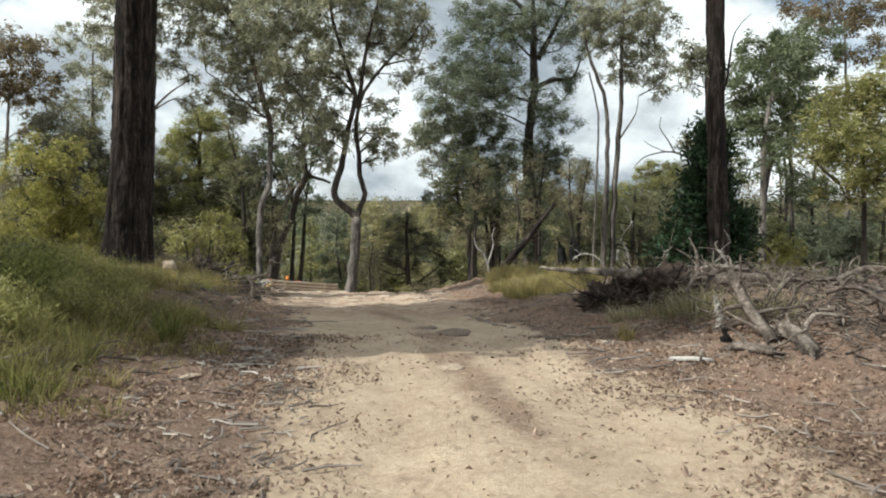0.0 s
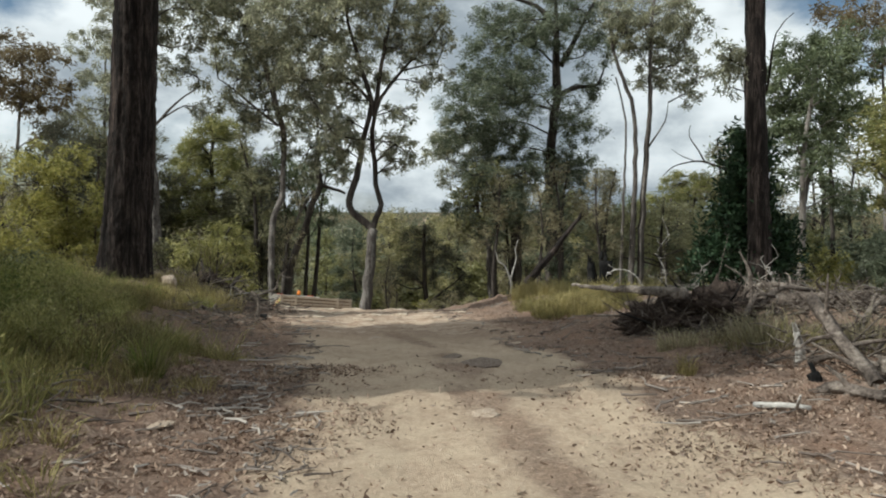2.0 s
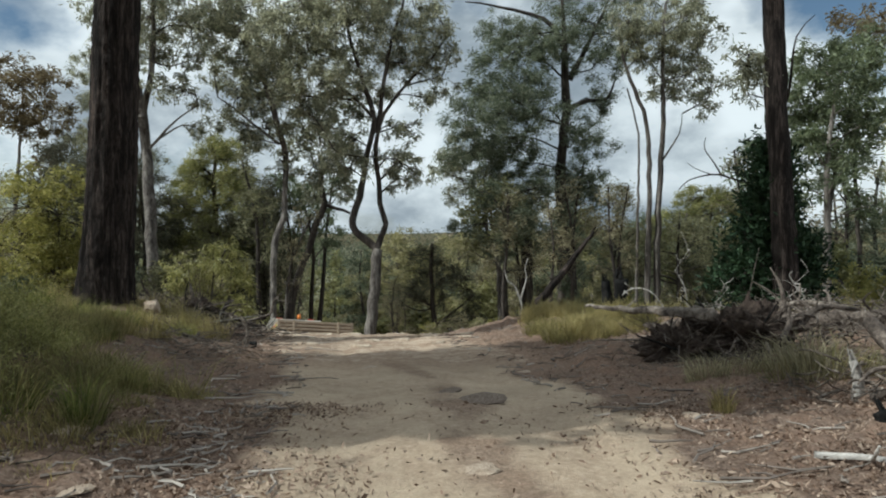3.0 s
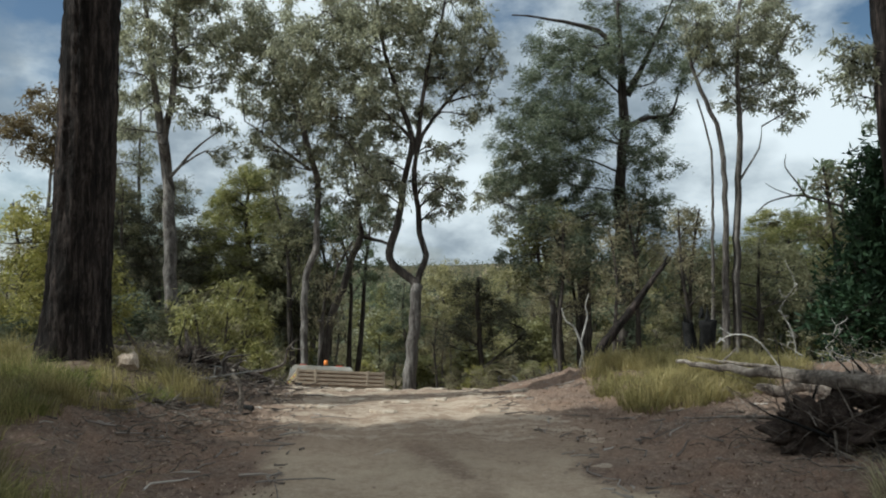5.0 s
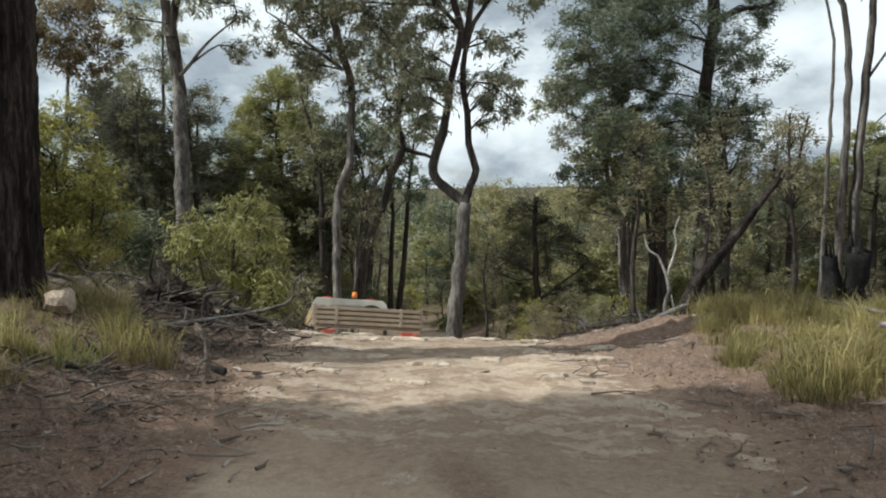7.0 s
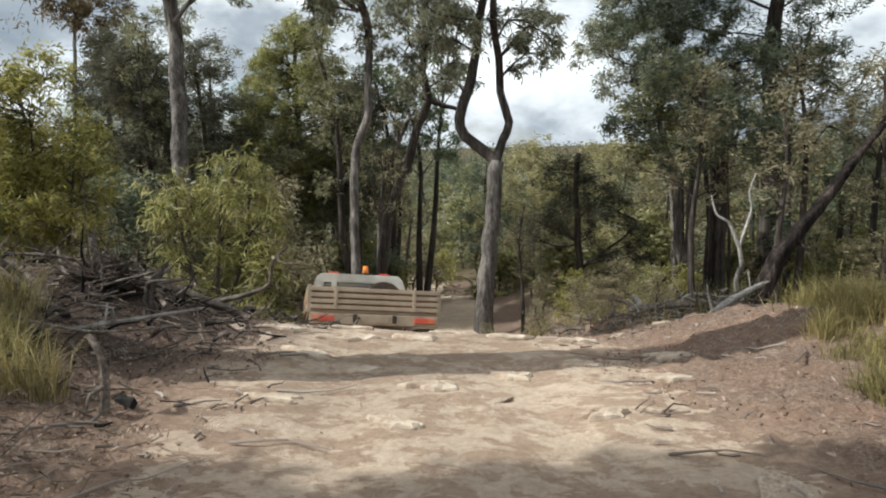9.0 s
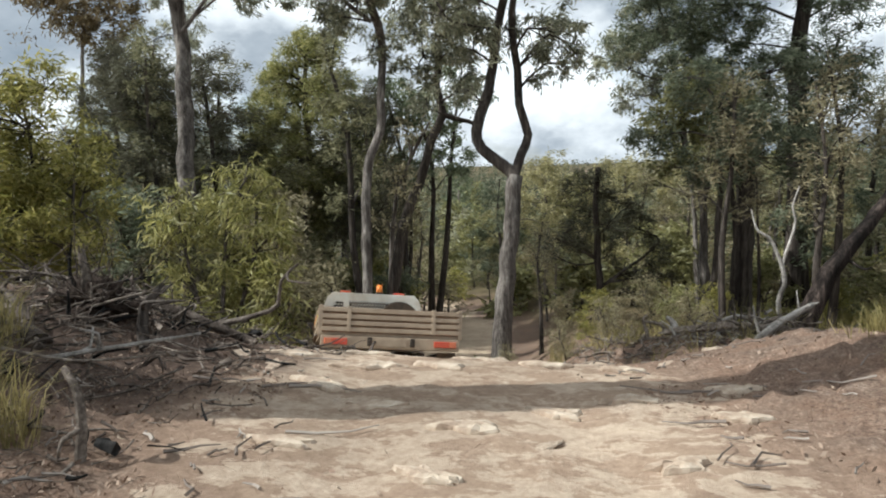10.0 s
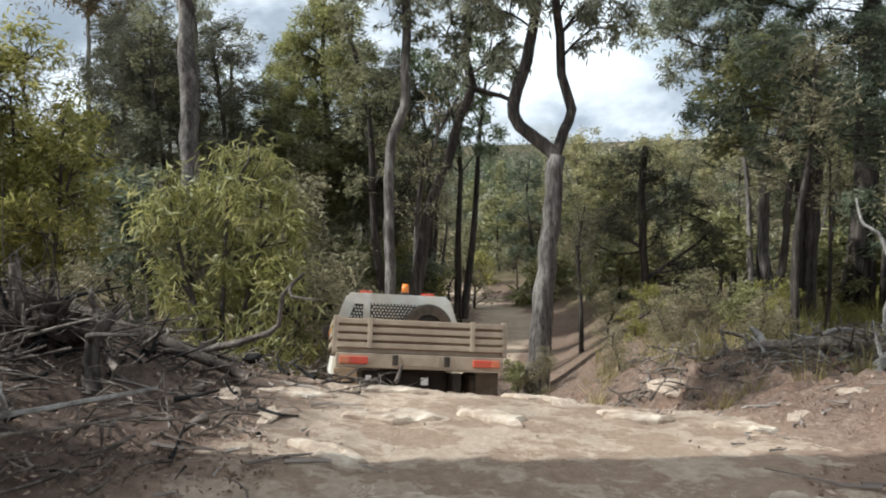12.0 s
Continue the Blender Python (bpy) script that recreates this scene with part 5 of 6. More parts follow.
# ---- leaf litter, twigs and small stones on the ground ----
rng = np.random.default_rng(51)
lit = Shape()
n = 104000
y = 2.2 + 26 * rng.random(n) ** 1.35
side = rng.choice((-1, 1), n)
s = np.where(rng.random(n) < 0.88, side * (1.15 + 0.35 * np.sin(y * 1.3 + side) + 0.22 * np.sin(y * 3.4) + np.abs(rng.normal(size=n) * 1.5 + 0.5)), 0.15 + rng.normal(size=n) * 0.6)
x = np.interp(y, ROAD_Y, ROAD_X) + s
y[:16000] = rng.uniform(3.4, 8.8, 16000)
x[:16000] = 1.0 + 0.3 * np.sin(y[:16000] * 1.9) + 3.6 * rng.beta(2.0, 2.6, 16000)
y[42000:66000] = rng.uniform(2.4, 8.6, 24000)
x[42000:66000] = -0.7 + 0.35 * np.sin(y[42000:66000] * 2.3) - 3.0 * rng.beta(2.2, 2.2, 24000)
x[16000:30000], y[16000:30000] = rng.uniform(-7.6, -3.3, 14000), rng.uniform(12.0, 18.6, 14000)
x[30000:42000], y[30000:42000] = 2.4 + 5.5 * rng.random(12000), rng.uniform(5.5, 15, 12000)
keep = (np.sin(x * 3.1) * np.sin(y * 2.7 + x) + rng.normal(size=n) * 0.6) > -0.35
keep &= (y < 8.5) | (np.abs(x - np.interp(y, ROAD_Y, ROAD_X)) > 1.7 + 0.4 * np.sin(y * 2.3)) | (rng.random(n) < 0.06)
x, y = x[keep], y[keep]
n = len(x)
z = ground_z(x, y) + 0.012
a = rng.uniform(0, 2 * np.pi, n)
ln, w = 0.016 + 0.052 * rng.random(n) ** 1.7, rng.uniform(0.006, 0.018, n)
d = np.stack([np.cos(a) * ln, np.sin(a) * ln, rng.normal(size=n) * 0.018], -1)
q = np.stack([-np.sin(a) * w, np.cos(a) * w, rng.normal(size=n) * 0.012], -1)
o = np.stack([x, y, z], -1)
lit.add(np.stack([o, o + d * 0.5 + q * 0.5, o + d, o + d * 0.5 - q * 0.5], 1).reshape(-1, 3), np.arange(n * 4).reshape(-1, 4))
tagged(lit.part("leaf_litter", "litter_leaf"), "fallen red-brown gum leaves along the track", "leaf litter", kind="stuff")

twigs = Shape()
for k in range(1100):
    y0 = rng.uniform(2.5, 27) if k < 800 else rng.uniform(2.6, 8.5)
    s = (rng.choice((-1, 1)) if k < 800 else -1.2) * (1.2 + abs(rng.normal()) * (1.6 if k < 800 else 0.7))
    x0 = road_x(y0) + s
    a, ln = rng.uniform(0, np.pi), 0.1 + 0.5 * rng.random() ** 2.5 if k < 800 else 0.05 + 0.22 * rng.random() ** 2
    p = [(x0 + math.cos(a) * ln * f + rng.normal() * 0.07 * ln, y0 + math.sin(a) * ln * f + rng.normal() * 0.07 * ln) for f in (0, 0.35, 0.7, 1)]
    tube(twigs, [(u, v, height(u, v) + 0.015 + rng.random() * 0.02) for u, v in p], rng.uniform(0.006, 0.014), 0.004, 4, 0.15, 0, rng)
tagged(twigs.part("twigs", "twig"), "scattered grey twigs and bark strips", "twigs", kind="stuff")


def stone_mesh(name, material, seed, flat):
    rng = np.random.default_rng(seed)
    bm = bmesh.new()
    bmesh.ops.create_icosphere(bm, subdivisions=2, radius=1)
    for v in bm.verts:
        v.co *= 1 + 0.55 * noise.noise(v.co * 1.1 + Vector((seed * 3.1, 0, 0))) + 0.25 * noise.noise(v.co * 3.2 + Vector((0, seed * 1.7, 0))) + rng.normal() * 0.03
        v.co.z *= flat
    me = bpy.data.meshes.new(name)
    bm.to_mesh(me)
    bm.free()
    me.materials.append(MATS[material])
    return me


SLABS = [stone_mesh("sandstone_slab", "sandstone", k, 0.28) for k in range(3)]
STONES = [stone_mesh("stone", "dark_stone", k + 5, 0.55) for k in range(2)]
for k in range(60):
    y0 = 10.8 + 7.6 * rng.random() ** 0.7
    x0 = road_x(y0) + rng.normal() * 1.3
    s = 0.03 + 0.11 * rng.random() ** 2
    ob = tagged(new("sandstone_slab", SLABS[k % 3]), "pale sandstone slab bedded in the track", "rock", "stones in the track")
    ob.matrix_basis = pose(x0, y0, height(x0, y0) - 0.02, rng.normal() * 6, rng.normal() * 6, rng.uniform(0, 360)) @ Matrix.Diagonal((s * 1.5, s, s * 0.6, 1))
# the large flat dark one is a stone mesh standing in for a dirt clod
for x0, y0, s, me, label in ((0.08, 6.45, 0.085, SLABS[0], "pale broken stone in the middle of the track"), (0.10, 8.75, 0.17, STONES[0], "flat dark clod in the track"),
                             (-0.2, 9.3, 0.1, STONES[1], "dark stone in the track"), (-2.2, 6.0, 0.08, SLABS[1], "small white stone at the track edge"), (1.82, 7.95, 0.09, SLABS[2], "small pale stone by a tussock"),
                             (-2.85, 7.0, 0.12, SLABS[2], "pale stone under the grass"), (-1.2, 21.4, 0.22, SLABS[0], "pale boulder at the lip of the slope"), (0.0, 18.2, 0.09, SLABS[1], "pale boulder at the lip of the slope"),
                             (-5.62, 14.35, 0.15, SLABS[2], "pale rock beside the big trunk")):
    ob = tagged(new("stone", me), label, "rock")
    ob.matrix_basis = pose(x0, y0, height(x0, y0) + s * (0.7 if x0 < -5 else 0.06), 4, -6, 40 * x0) @ Matrix.Diagonal((s * 1.3, s, s * (3.2 if x0 < -5 else 1.5 if y0 > 13 else 0.45 if s > 0.09 and abs(x0) < 1 else 1.0), 1))



def ledge(x, y, wide, deep, turn, seed):
    """A flat worn rock ledge, proud of the dirt, with an uneven broken outline."""
    rng = np.random.default_rng(seed)
    n = 22
    bm = bmesh.new()
    rings = []
    rag = 1 + 0.16 * np.sin(np.arange(n) * 2 * np.pi / n * 3 + rng.uniform(0, 6)) + 0.12 * np.sin(np.arange(n) * 2 * np.pi / n * 5 + rng.uniform(0, 6)) + rng.normal(size=n) * 0.09
    c, t = math.cos(turn), math.sin(turn)
    for scale, up in ((1.08, -0.06), (1.0, 0.012), (0.9, 0.03), (0.5, 0.036)):
        row = []
        for k in range(n):
            a = 2 * math.pi * k / n
            u, v = math.cos(a) * wide * rag[k] * scale, math.sin(a) * deep * rag[k] * scale
            px, py = u * c - v * t, u * t + v * c
            row.append(bm.verts.new((px, py, height(x + px, y + py) - height(x, y) + up + rng.normal() * 0.006)))
        rings.append(row)
    for lo, hi in zip(rings, rings[1:]):
        for k in range(n):
            bm.faces.new((lo[k], lo[(k + 1) % n], hi[(k + 1) % n], hi[k]))
    bm.faces.new(rings[-1])
    me = bpy.data.meshes.new("rock_ledge")
    bmesh.ops.recalc_face_normals(bm, faces=bm.faces)
    bm.to_mesh(me)
    bm.free()
    me.materials.append(MATS["cream_stone"])
    ob = tagged(new("rock_ledge", me), "cream rock ledge worn smooth in the dirt track", "rock", "ledges in the track")
    ob.location = (x, y, height(x, y))
    return ob


for k, (x, y, wide, deep) in enumerate(((-1.84, 15.1, 0.36, 0.16), (-2.65, 15.5, 0.40, 0.12), (-1.35, 15.6, 0.30, 0.12), (-0.1, 16.35, 0.34, 0.14), (-0.85, 15.9, 0.32, 0.10), (-3.25, 15.95, 0.42, 0.14), (-0.15, 15.6, 0.30, 0.12),
                                        (-3.1, 16.75, 0.5, 0.16), (-2.5, 16.9, 0.42, 0.14), (-1.6, 17.25, 0.40, 0.16), (-3.5, 17.5, 0.55, 0.18), (-2.4, 17.9, 0.5, 0.18), (-0.9, 17.2, 0.3, 0.12), (-4.0, 17.0, 0.4, 0.14), (-1.9, 14.3, 0.3, 0.1), (-2.9, 14.6, 0.34, 0.1), (-0.6, 14.7, 0.26, 0.1))):
    ledge(x, y, wide * 0.6, deep * 0.75, 0.35 * math.sin(k * 2.1), 300 + k)

# ---- fallen timber ----


def log(name, label, pts, r0, r1, material="dead_wood", stubs=0, seed=0, category="log"):
    rng = np.random.default_rng(seed + int(abs(pts[0][0]) * 100))
    o = np.array(pts[0])
    ob = tagged(new(name), label, category)
    ob.location = tuple(o)
    body, stub = Shape(), Shape()
    c = curve_points(pts, 0.15)
    c[1:-1] += rng.normal(size=(len(c) - 2, 3)) * r1 * 0.15
    tube(body, c - o, r0, r1, 14, 0.2, 0, rng)
    body.part("stem", material, ob, smooth=True)
    for k in range(stubs):
        s = c[rng.integers(1, max(2, len(c) - 1))]
        e = s + (rng.normal(size=3) * (0.35, 0.35, 0.25) + (0, 0, 0.15)) * min(1.0, 0.35 + r1 * 7)
        stub = Shape()
        tube(stub, curve_points([s, (s + e) / 2 + rng.normal(size=3) * 0.05, e], 0.1) - o, r1 * 0.4 + 0.01, 0.008, 6, 0.12, 0, rng)
        stub.part("broken_branch", material, ob, smooth=True)
    # splintered ends
    for end, away in ((c[0], c[0] - c[1]), (c[-1], c[-1] - c[-2])):
        away = away / (np.linalg.norm(away) + 1e-9)
        for k in range(5 if r0 > 0.04 else 0):
            o2 = end + rng.normal(size=3) * r1 * 0.45
            shard = Shape()
            tube(shard, [o2 - away * 0.05 - o, o2 + away * r0 * rng.uniform(0.4, 1.0) - o, o2 + away * r0 * rng.uniform(1.0, 2.0) - o], r1 * 0.32, 0.006, 5, 0.25, 0, rng)
            shard.part("splinter", material, ob)
    return ob


def on(x, y, up=0.05):
    return (x, y, height(x, y) + up)


log("fallen_log", "long weathered grey log propped on its root mass", [(1.9, 13.8, 0.24), (2.2, 13.0, 0.28), (2.6, 12.1, 0.34), (3.05, 11.1, 0.40)], 0.02, 0.08, "dead_wood", 0, 1)
log("dead_branch", "thin bleached pole lying over the grass", [(2.72, 17.6, -0.16), (2.8, 16.2, -0.06), (2.95, 14.8, 0.06), (3.05, 13.5, 0.18)], 0.012, 0.03, "dead_wood", 2, 31, "branch")


def root_ball(label, x, y, r, up, seed):
    """An upturned root mass: a lump of dark earth with roots standing out of it."""
    rng = np.random.default_rng(seed)
    root = tagged(new("root_mass"), label, "root mass")
    g = height(x, y)
    root.location = (x, y, g)
    bm = bmesh.new()
    bmesh.ops.create_icosphere(bm, subdivisions=5, radius=1)
    for v in bm.verts:
        n = v.co.normalized()
        v.co *= 0.75 + 0.5 * noise.noise(n * 1.9 + Vector((seed, 0, 0))) + 0.3 * noise.noise(n * 5 + Vector((0, seed, 0))) + 0.2 * noise.noise(n * 13) + 0.1 * noise.noise(n * 30)
        v.co = Vector((v.co.x * r, v.co.y * r * 0.8, v.co.z * up * 0.5 + up * 0.15))
    part("earth_lump", bm, "root_earth", root, smooth=True)
    hair = Shape()
    for k in range(90):
        a, e = rng.uniform(0, 2 * np.pi), rng.uniform(-0.25, 0.75)
        d = np.array((math.cos(a) * math.cos(e), math.sin(a) * math.cos(e), math.sin(e)))
        o = np.array((d[0] * r * 0.55, d[1] * r * 0.45, 0.15 * up + d[2] * up * 0.35))
        big = k < 16
        ln = rng.uniform(0.15, 0.38) if big else rng.uniform(0.08, 0.26)
        side = rng.normal(size=3) * 0.2
        p = [o - d * 0.06, o + d * ln * 0.45 + side * 0.4, o + d * ln * 0.75 + side + (0, 0, -0.1 * ln), o + d * ln + side * 1.8 + (0, 0, -0.3 * ln)]
        p = [np.array((q[0], q[1], max(q[2], 0.02))) for q in p]
        w = rng.uniform(0.012, 0.03) if big else rng.uniform(0.004, 0.010)
        sh = Shape() if big else hair
        tube(sh, curve_points(p, 0.07), w, w * 0.3, 6 if big else 4, 0.2, 0, rng)
        if big:
            sh.part("root", ("brown_wood", "dead_wood", "charred_wood")[k % 3], root, smooth=True)
    tagged(hair.part("root_hair", "brown_wood", root, smooth=True), kind="stuff")
    return root


root_ball("dark earthy root mass of the propped grey log", 3.5, 11.3, 0.74, 1.0, 3)
root_ball("low dark earthy root mass under the grey log", 2.75, 11.55, 0.55, 0.75, 8)
root_ball("upturned stump roots with dark earth in the heap", -5.6, 16.25, 0.42, 0.5, 5)
log("stump", "short pale stub standing on the root mass", [on(-5.62, 16.2, 0.1), on(-5.62, 16.2, 0.35), on(-5.66, 16.22, 0.52)], 0.045, 0.03, "dead_wood", 0, 37, "stump")
log("dead_branch", "dark crooked branch standing out of the heap", [on(-5.0, 17.2, 0.1), on(-4.55, 17.3, 0.3), on(-4.35, 17.4, 0.45), on(-4.3, 17.4, 0.7), on(-4.1, 17.4, 0.9)], 0.03, 0.012, "brown_wood", 1, 38, "branch")
log("dead_branch", "pale bare branch lying over the heap", [on(-4.85, 14.9, 0.12), on(-4.45, 15.2, 0.3), on(-4.0, 15.5, 0.42)], 0.018, 0.01, "bleached_wood", 2, 39, "branch")
log("fallen_log", "dark log under the brush pile", [on(3.0, 13.9, 0.1), on(4.6, 12.6, 0.2), on(6.0, 11.8, 0.2)], 0.07, 0.11, "brown_wood", 3, 2)
log("dead_branch", "pale arched dead branch", [(2.92, 15.82, 0.22), (3.05, 15.72, 0.34), (3.25, 15.62, 0.37), (3.48, 15.58, 0.24), on(3.75, 15.5, 0.02)], 0.007, 0.012, "bleached_wood", 3, 3, "branch")
log("burnt_stump", "black burnt stump in the grass", [on(3.16, 18.5, -0.1), (3.15, 18.5, -0.2), (3.1, 18.5, 0.3)], 0.13, 0.09, "charred_wood", 0, 4, "stump")
log("burnt_stump", "black forked burnt stump in the grass", [on(3.42, 18.5, -0.1), (3.45, 18.5, -0.15), (3.47, 18.5, 0.34)], 0.12, 0.15, "charred_wood", 0, 34, "stump")
log("burnt_stump", "small black stump at the foot of the pile", [on(2.95, 7.3, -0.05), on(2.97, 7.3, 0.04), on(2.95, 7.31, 0.09)], 0.055, 0.045, "charred_wood", 0, 5, "stump")
log("stump", "short pale broken stub in the pile", [on(3.18, 8.05, -0.05), on(3.2, 8.08, 0.15), on(3.17, 8.1, 0.3)], 0.05, 0.03, "bleached_wood", 1, 35, "stump")
log("fallen_log", "leaning dark log on the brush pile", [on(3.3, 6.96, 0.02), on(3.3, 7.6, 0.3), on(3.42, 8.3, 0.58)], 0.06, 0.05, "brown_wood", 4, 6)
log("fallen_log", "short grey split plank at the foot of the pile", [on(2.88, 6.97, 0.05), on(3.0, 6.8, 0.06), on(3.15, 6.6, 0.05)], 0.06, 0.05, "brown_wood", 2, 7)
log("fallen_log", "pale split log at the foot of the pile", [on(3.5, 7.2, 0.08), on(3.5, 6.8, 0.09), on(3.42, 6.45, 0.06)], 0.08, 0.065, "dead_wood", 2, 8)
log("dead_branch", "pale stick lying beside the track", [on(2.14, 6.58, 0.03), on(2.3, 6.46, 0.04), on(2.48, 6.38, 0.03)], 0.025, 0.018, "bleached_wood", 1, 9, "branch")
log("root_stump", "upright grey root at the track edge", [on(-3.82, 14.0, -0.05), on(-3.8, 14.02, 0.2), on(-3.84, 14.05, 0.42), on(-3.95, 14.1, 0.5)], 0.028, 0.02, "dead_wood", 3, 10, "stump")
log("fallen_log", "weathered log behind the bank", [on(-5.3, 15.3, 0.06), on(-6.4, 15.9, 0.06), on(-7.6, 16.2, 0.08)], 0.07, 0.10, "brown_wood", 3, 11)
log("fallen_log", "long dead log in the debris heap", [on(-4.4, 17.0, 0.06), on(-5.4, 16.9, 0.12), on(-6.8, 17.3, 0.16)], 0.04, 0.06, "brown_wood", 3, 12)
log("dead_branch", "thin pale branch across the debris heap", [on(-5.2, 14.6, 0.15), on(-4.6, 14.9, 0.2), on(-4.0, 15.4, 0.3)], 0.012, 0.007, "dead_wood", 1, 13, "branch")
log("stump", "leaning burnt stump in the heap", [on(-4.9, 16.0, 0.0), on(-4.95, 16.1, 0.3), on(-4.85, 16.2, 0.5)], 0.06, 0.035, "dark_bark", 1, 14, "stump")
log("fallen_log", "low grey log beside the track", [on(-0.3, 21.6, 0.15), on(0.6, 21.0, 0.18), on(1.6, 20.6, 0.2)], 0.05, 0.07, "dead_wood", 4, 15)
log("dead_branch", "pale forked roots at the foot of the she-oak", [on(0.7, 20.2, 0.1), on(1.1, 20.6, 0.35), on(1.6, 21.2, 0.5)], 0.05, 0.03, "bleached_wood", 4, 16, "branch")
log("leaning_trunk", "dark dead trunk leaning out of the bank", [on(1.45, 21.25, -0.1), (1.8, 21.5, -0.62), (2.3, 21.9, -0.05), (2.78, 22.3, 0.48), (3.2, 22.6, 0.96), (3.6, 22.9, 1.42)], 0.15, 0.05, "iron_bark", 3, 36, "trunk")
# bare dead tree whose crooked limb reaches out over the low bush
bare = tagged(new("dead_tree"), "bare dead tree with one long crooked limb", "tree")
bare.location = (12.2, 31.0, height(12.2, 31.0))
rng = np.random.default_rng(18)
for name, pts, r0, r1 in (("trunk", [(12.2, 31.0, height(12.2, 31.0) - 0.1), (12.05, 31.0, 0.4), (11.75, 31.0, 1.9), (11.3, 31.0, 3.25)], 0.12, 0.06),
                          ("limb", [(11.3, 31.0, 3.25), (10.5, 31.0, 3.5), (10.15, 31.0, 3.62), (9.7, 31.0, 3.66), (8.85, 31.0, 3.45), (8.4, 31.0, 3.05)], 0.055, 0.018),
                          ("limb", [(10.1, 31.0, 3.65), (9.85, 31.0, 4.1), (9.45, 31.0, 4.7), (9.5, 31.0, 5.15)], 0.035, 0.012),
                          ("limb", [(9.7, 31.0, 3.66), (9.1, 31.0, 3.9), (8.75, 31.0, 4.15)], 0.025, 0.01),
                          ("limb", [(11.3, 31.0, 3.25), (11.5, 31.0, 3.9), (11.2, 31.0, 4.6)], 0.04, 0.012)):
    sh = Shape()
    tube(sh, curve_points(pts, 0.2) - np.array(bare.location), r0, r1, 7, 0.15, 0, rng)
    sh.part(name, "dark_bark", bare, smooth=True)
# bleached dead sapling with two twisted arms
dead = tagged(new("dead_sapling"), "bleached dead sapling with two twisted arms", "sapling")
dead.location = (1.5, 22.45, height(1.5, 22.45))
rng = np.random.default_rng(8)
for name, pts, r0, r1 in (("stem", [(1.5, 22.45, height(1.5, 22.45) - 0.1), (1.4, 22.35, -1.05), (1.47, 22.3, -0.77), (1.43, 22.3, -0.5)], 0.042, 0.034),
                          ("arm", [(1.43, 22.3, -0.5), (1.34, 22.3, -0.26), (1.24, 22.3, -0.06), (1.08, 22.3, 0.04), (1.02, 22.3, 0.2), (0.98, 22.3, 0.37)], 0.03, 0.01),
                          ("arm", [(1.43, 22.3, -0.5), (1.47, 22.32, -0.33), (1.56, 22.34, -0.05), (1.61, 22.36, 0.2), (1.56, 22.36, 0.4), (1.66, 22.4, 0.7)], 0.03, 0.011)):
    sh = Shape()
    tube(sh, curve_points(pts, 0.12) - np.array(dead.location), r0, r1, 7, 0.12, 0, rng)
    sh.part(name, "bleached_wood", dead, smooth=True)
for k, (x, y, tall) in enumerate(((4.55, 17.4, 1.75), (6.0, 19.2, 1.2), (6.6, 16.4, 1.1))):
    log("dead_sapling", "bleached dead sapling with crooked bare branches", [on(x + 0.1, y, -0.05), on(x + 0.04, y, tall * 0.3), on(x - 0.12, y + 0.1, tall * 0.55), on(x + 0.1, y, tall * 0.75), on(x - 0.05, y, tall)], 0.012, 0.004, "bleached_wood", 9, 20 + k, "sapling")
for k, (x, y, dx, dy, r) in enumerate(((3.9, 8.3, 0.7, 0.4, 0.035), (4.6, 7.0, -0.5, 0.5, 0.035), (5.2, 9.3, 0.8, -0.3, 0.045), (4.2, 11.4, 1.0, 0.5, 0.05), (5.6, 12.6, -0.9, 0.7, 0.055), (3.6, 10.4, 0.7, 0.7, 0.035), (6.2, 7.6, -0.7, 0.4, 0.04), (5.0, 6.4, 0.6, 0.4, 0.03))):
    log("root_log", "gnarled brown root on the brush pile", [on(x, y, 0.22), on(x + dx * 0.5, y + dy * 0.5 + 0.12, 0.42), on(x + dx, y + dy, 0.32)], r, r * 0.55, "brown_wood" if k % 2 else "dead_wood", 4, 40 + k, "root")


def heap(name, label, spots, material, thick, seed):
    """A tangle of dead sticks: spots are (x, y, radius, rise, sticks, stick length)."""
    rng = np.random.default_rng(seed)
    sh = Shape()
    for x, y, r, rise, count, ln in spots:
        for k in range(count):
            a, d = rng.uniform(0, 2 * np.pi), r * np.sqrt(rng.random())
            px, py = x + math.cos(a) * d, y + math.sin(a) * d
            up = rise * (1 - (d / r) ** 2) * rng.random()
            o = np.array((px, py, height(px, py) + 0.03 + up))
            t = rng.normal(size=3) * (1, 1, 0.38)
            t = t / np.linalg.norm(t) * ln * rng.uniform(0.35, 1.2)
            e = o + t
            e[2] = max(e[2], height(e[0], e[1]) + 0.02)
            mid = (o + e) / 2 + rng.normal(size=3) * 0.10 * np.linalg.norm(t)
            w = thick * (0.3 + 1.1 * rng.random() ** 1.6) * (1 if rng.random() > 0.1 else 2.4)
            tube(sh, curve_points([o, mid, e], 0.22), w, w * 0.35, 4, 0.15, 0, rng)
    return tagged(sh.part(name, material, smooth=True), label, "brush pile", kind="stuff")


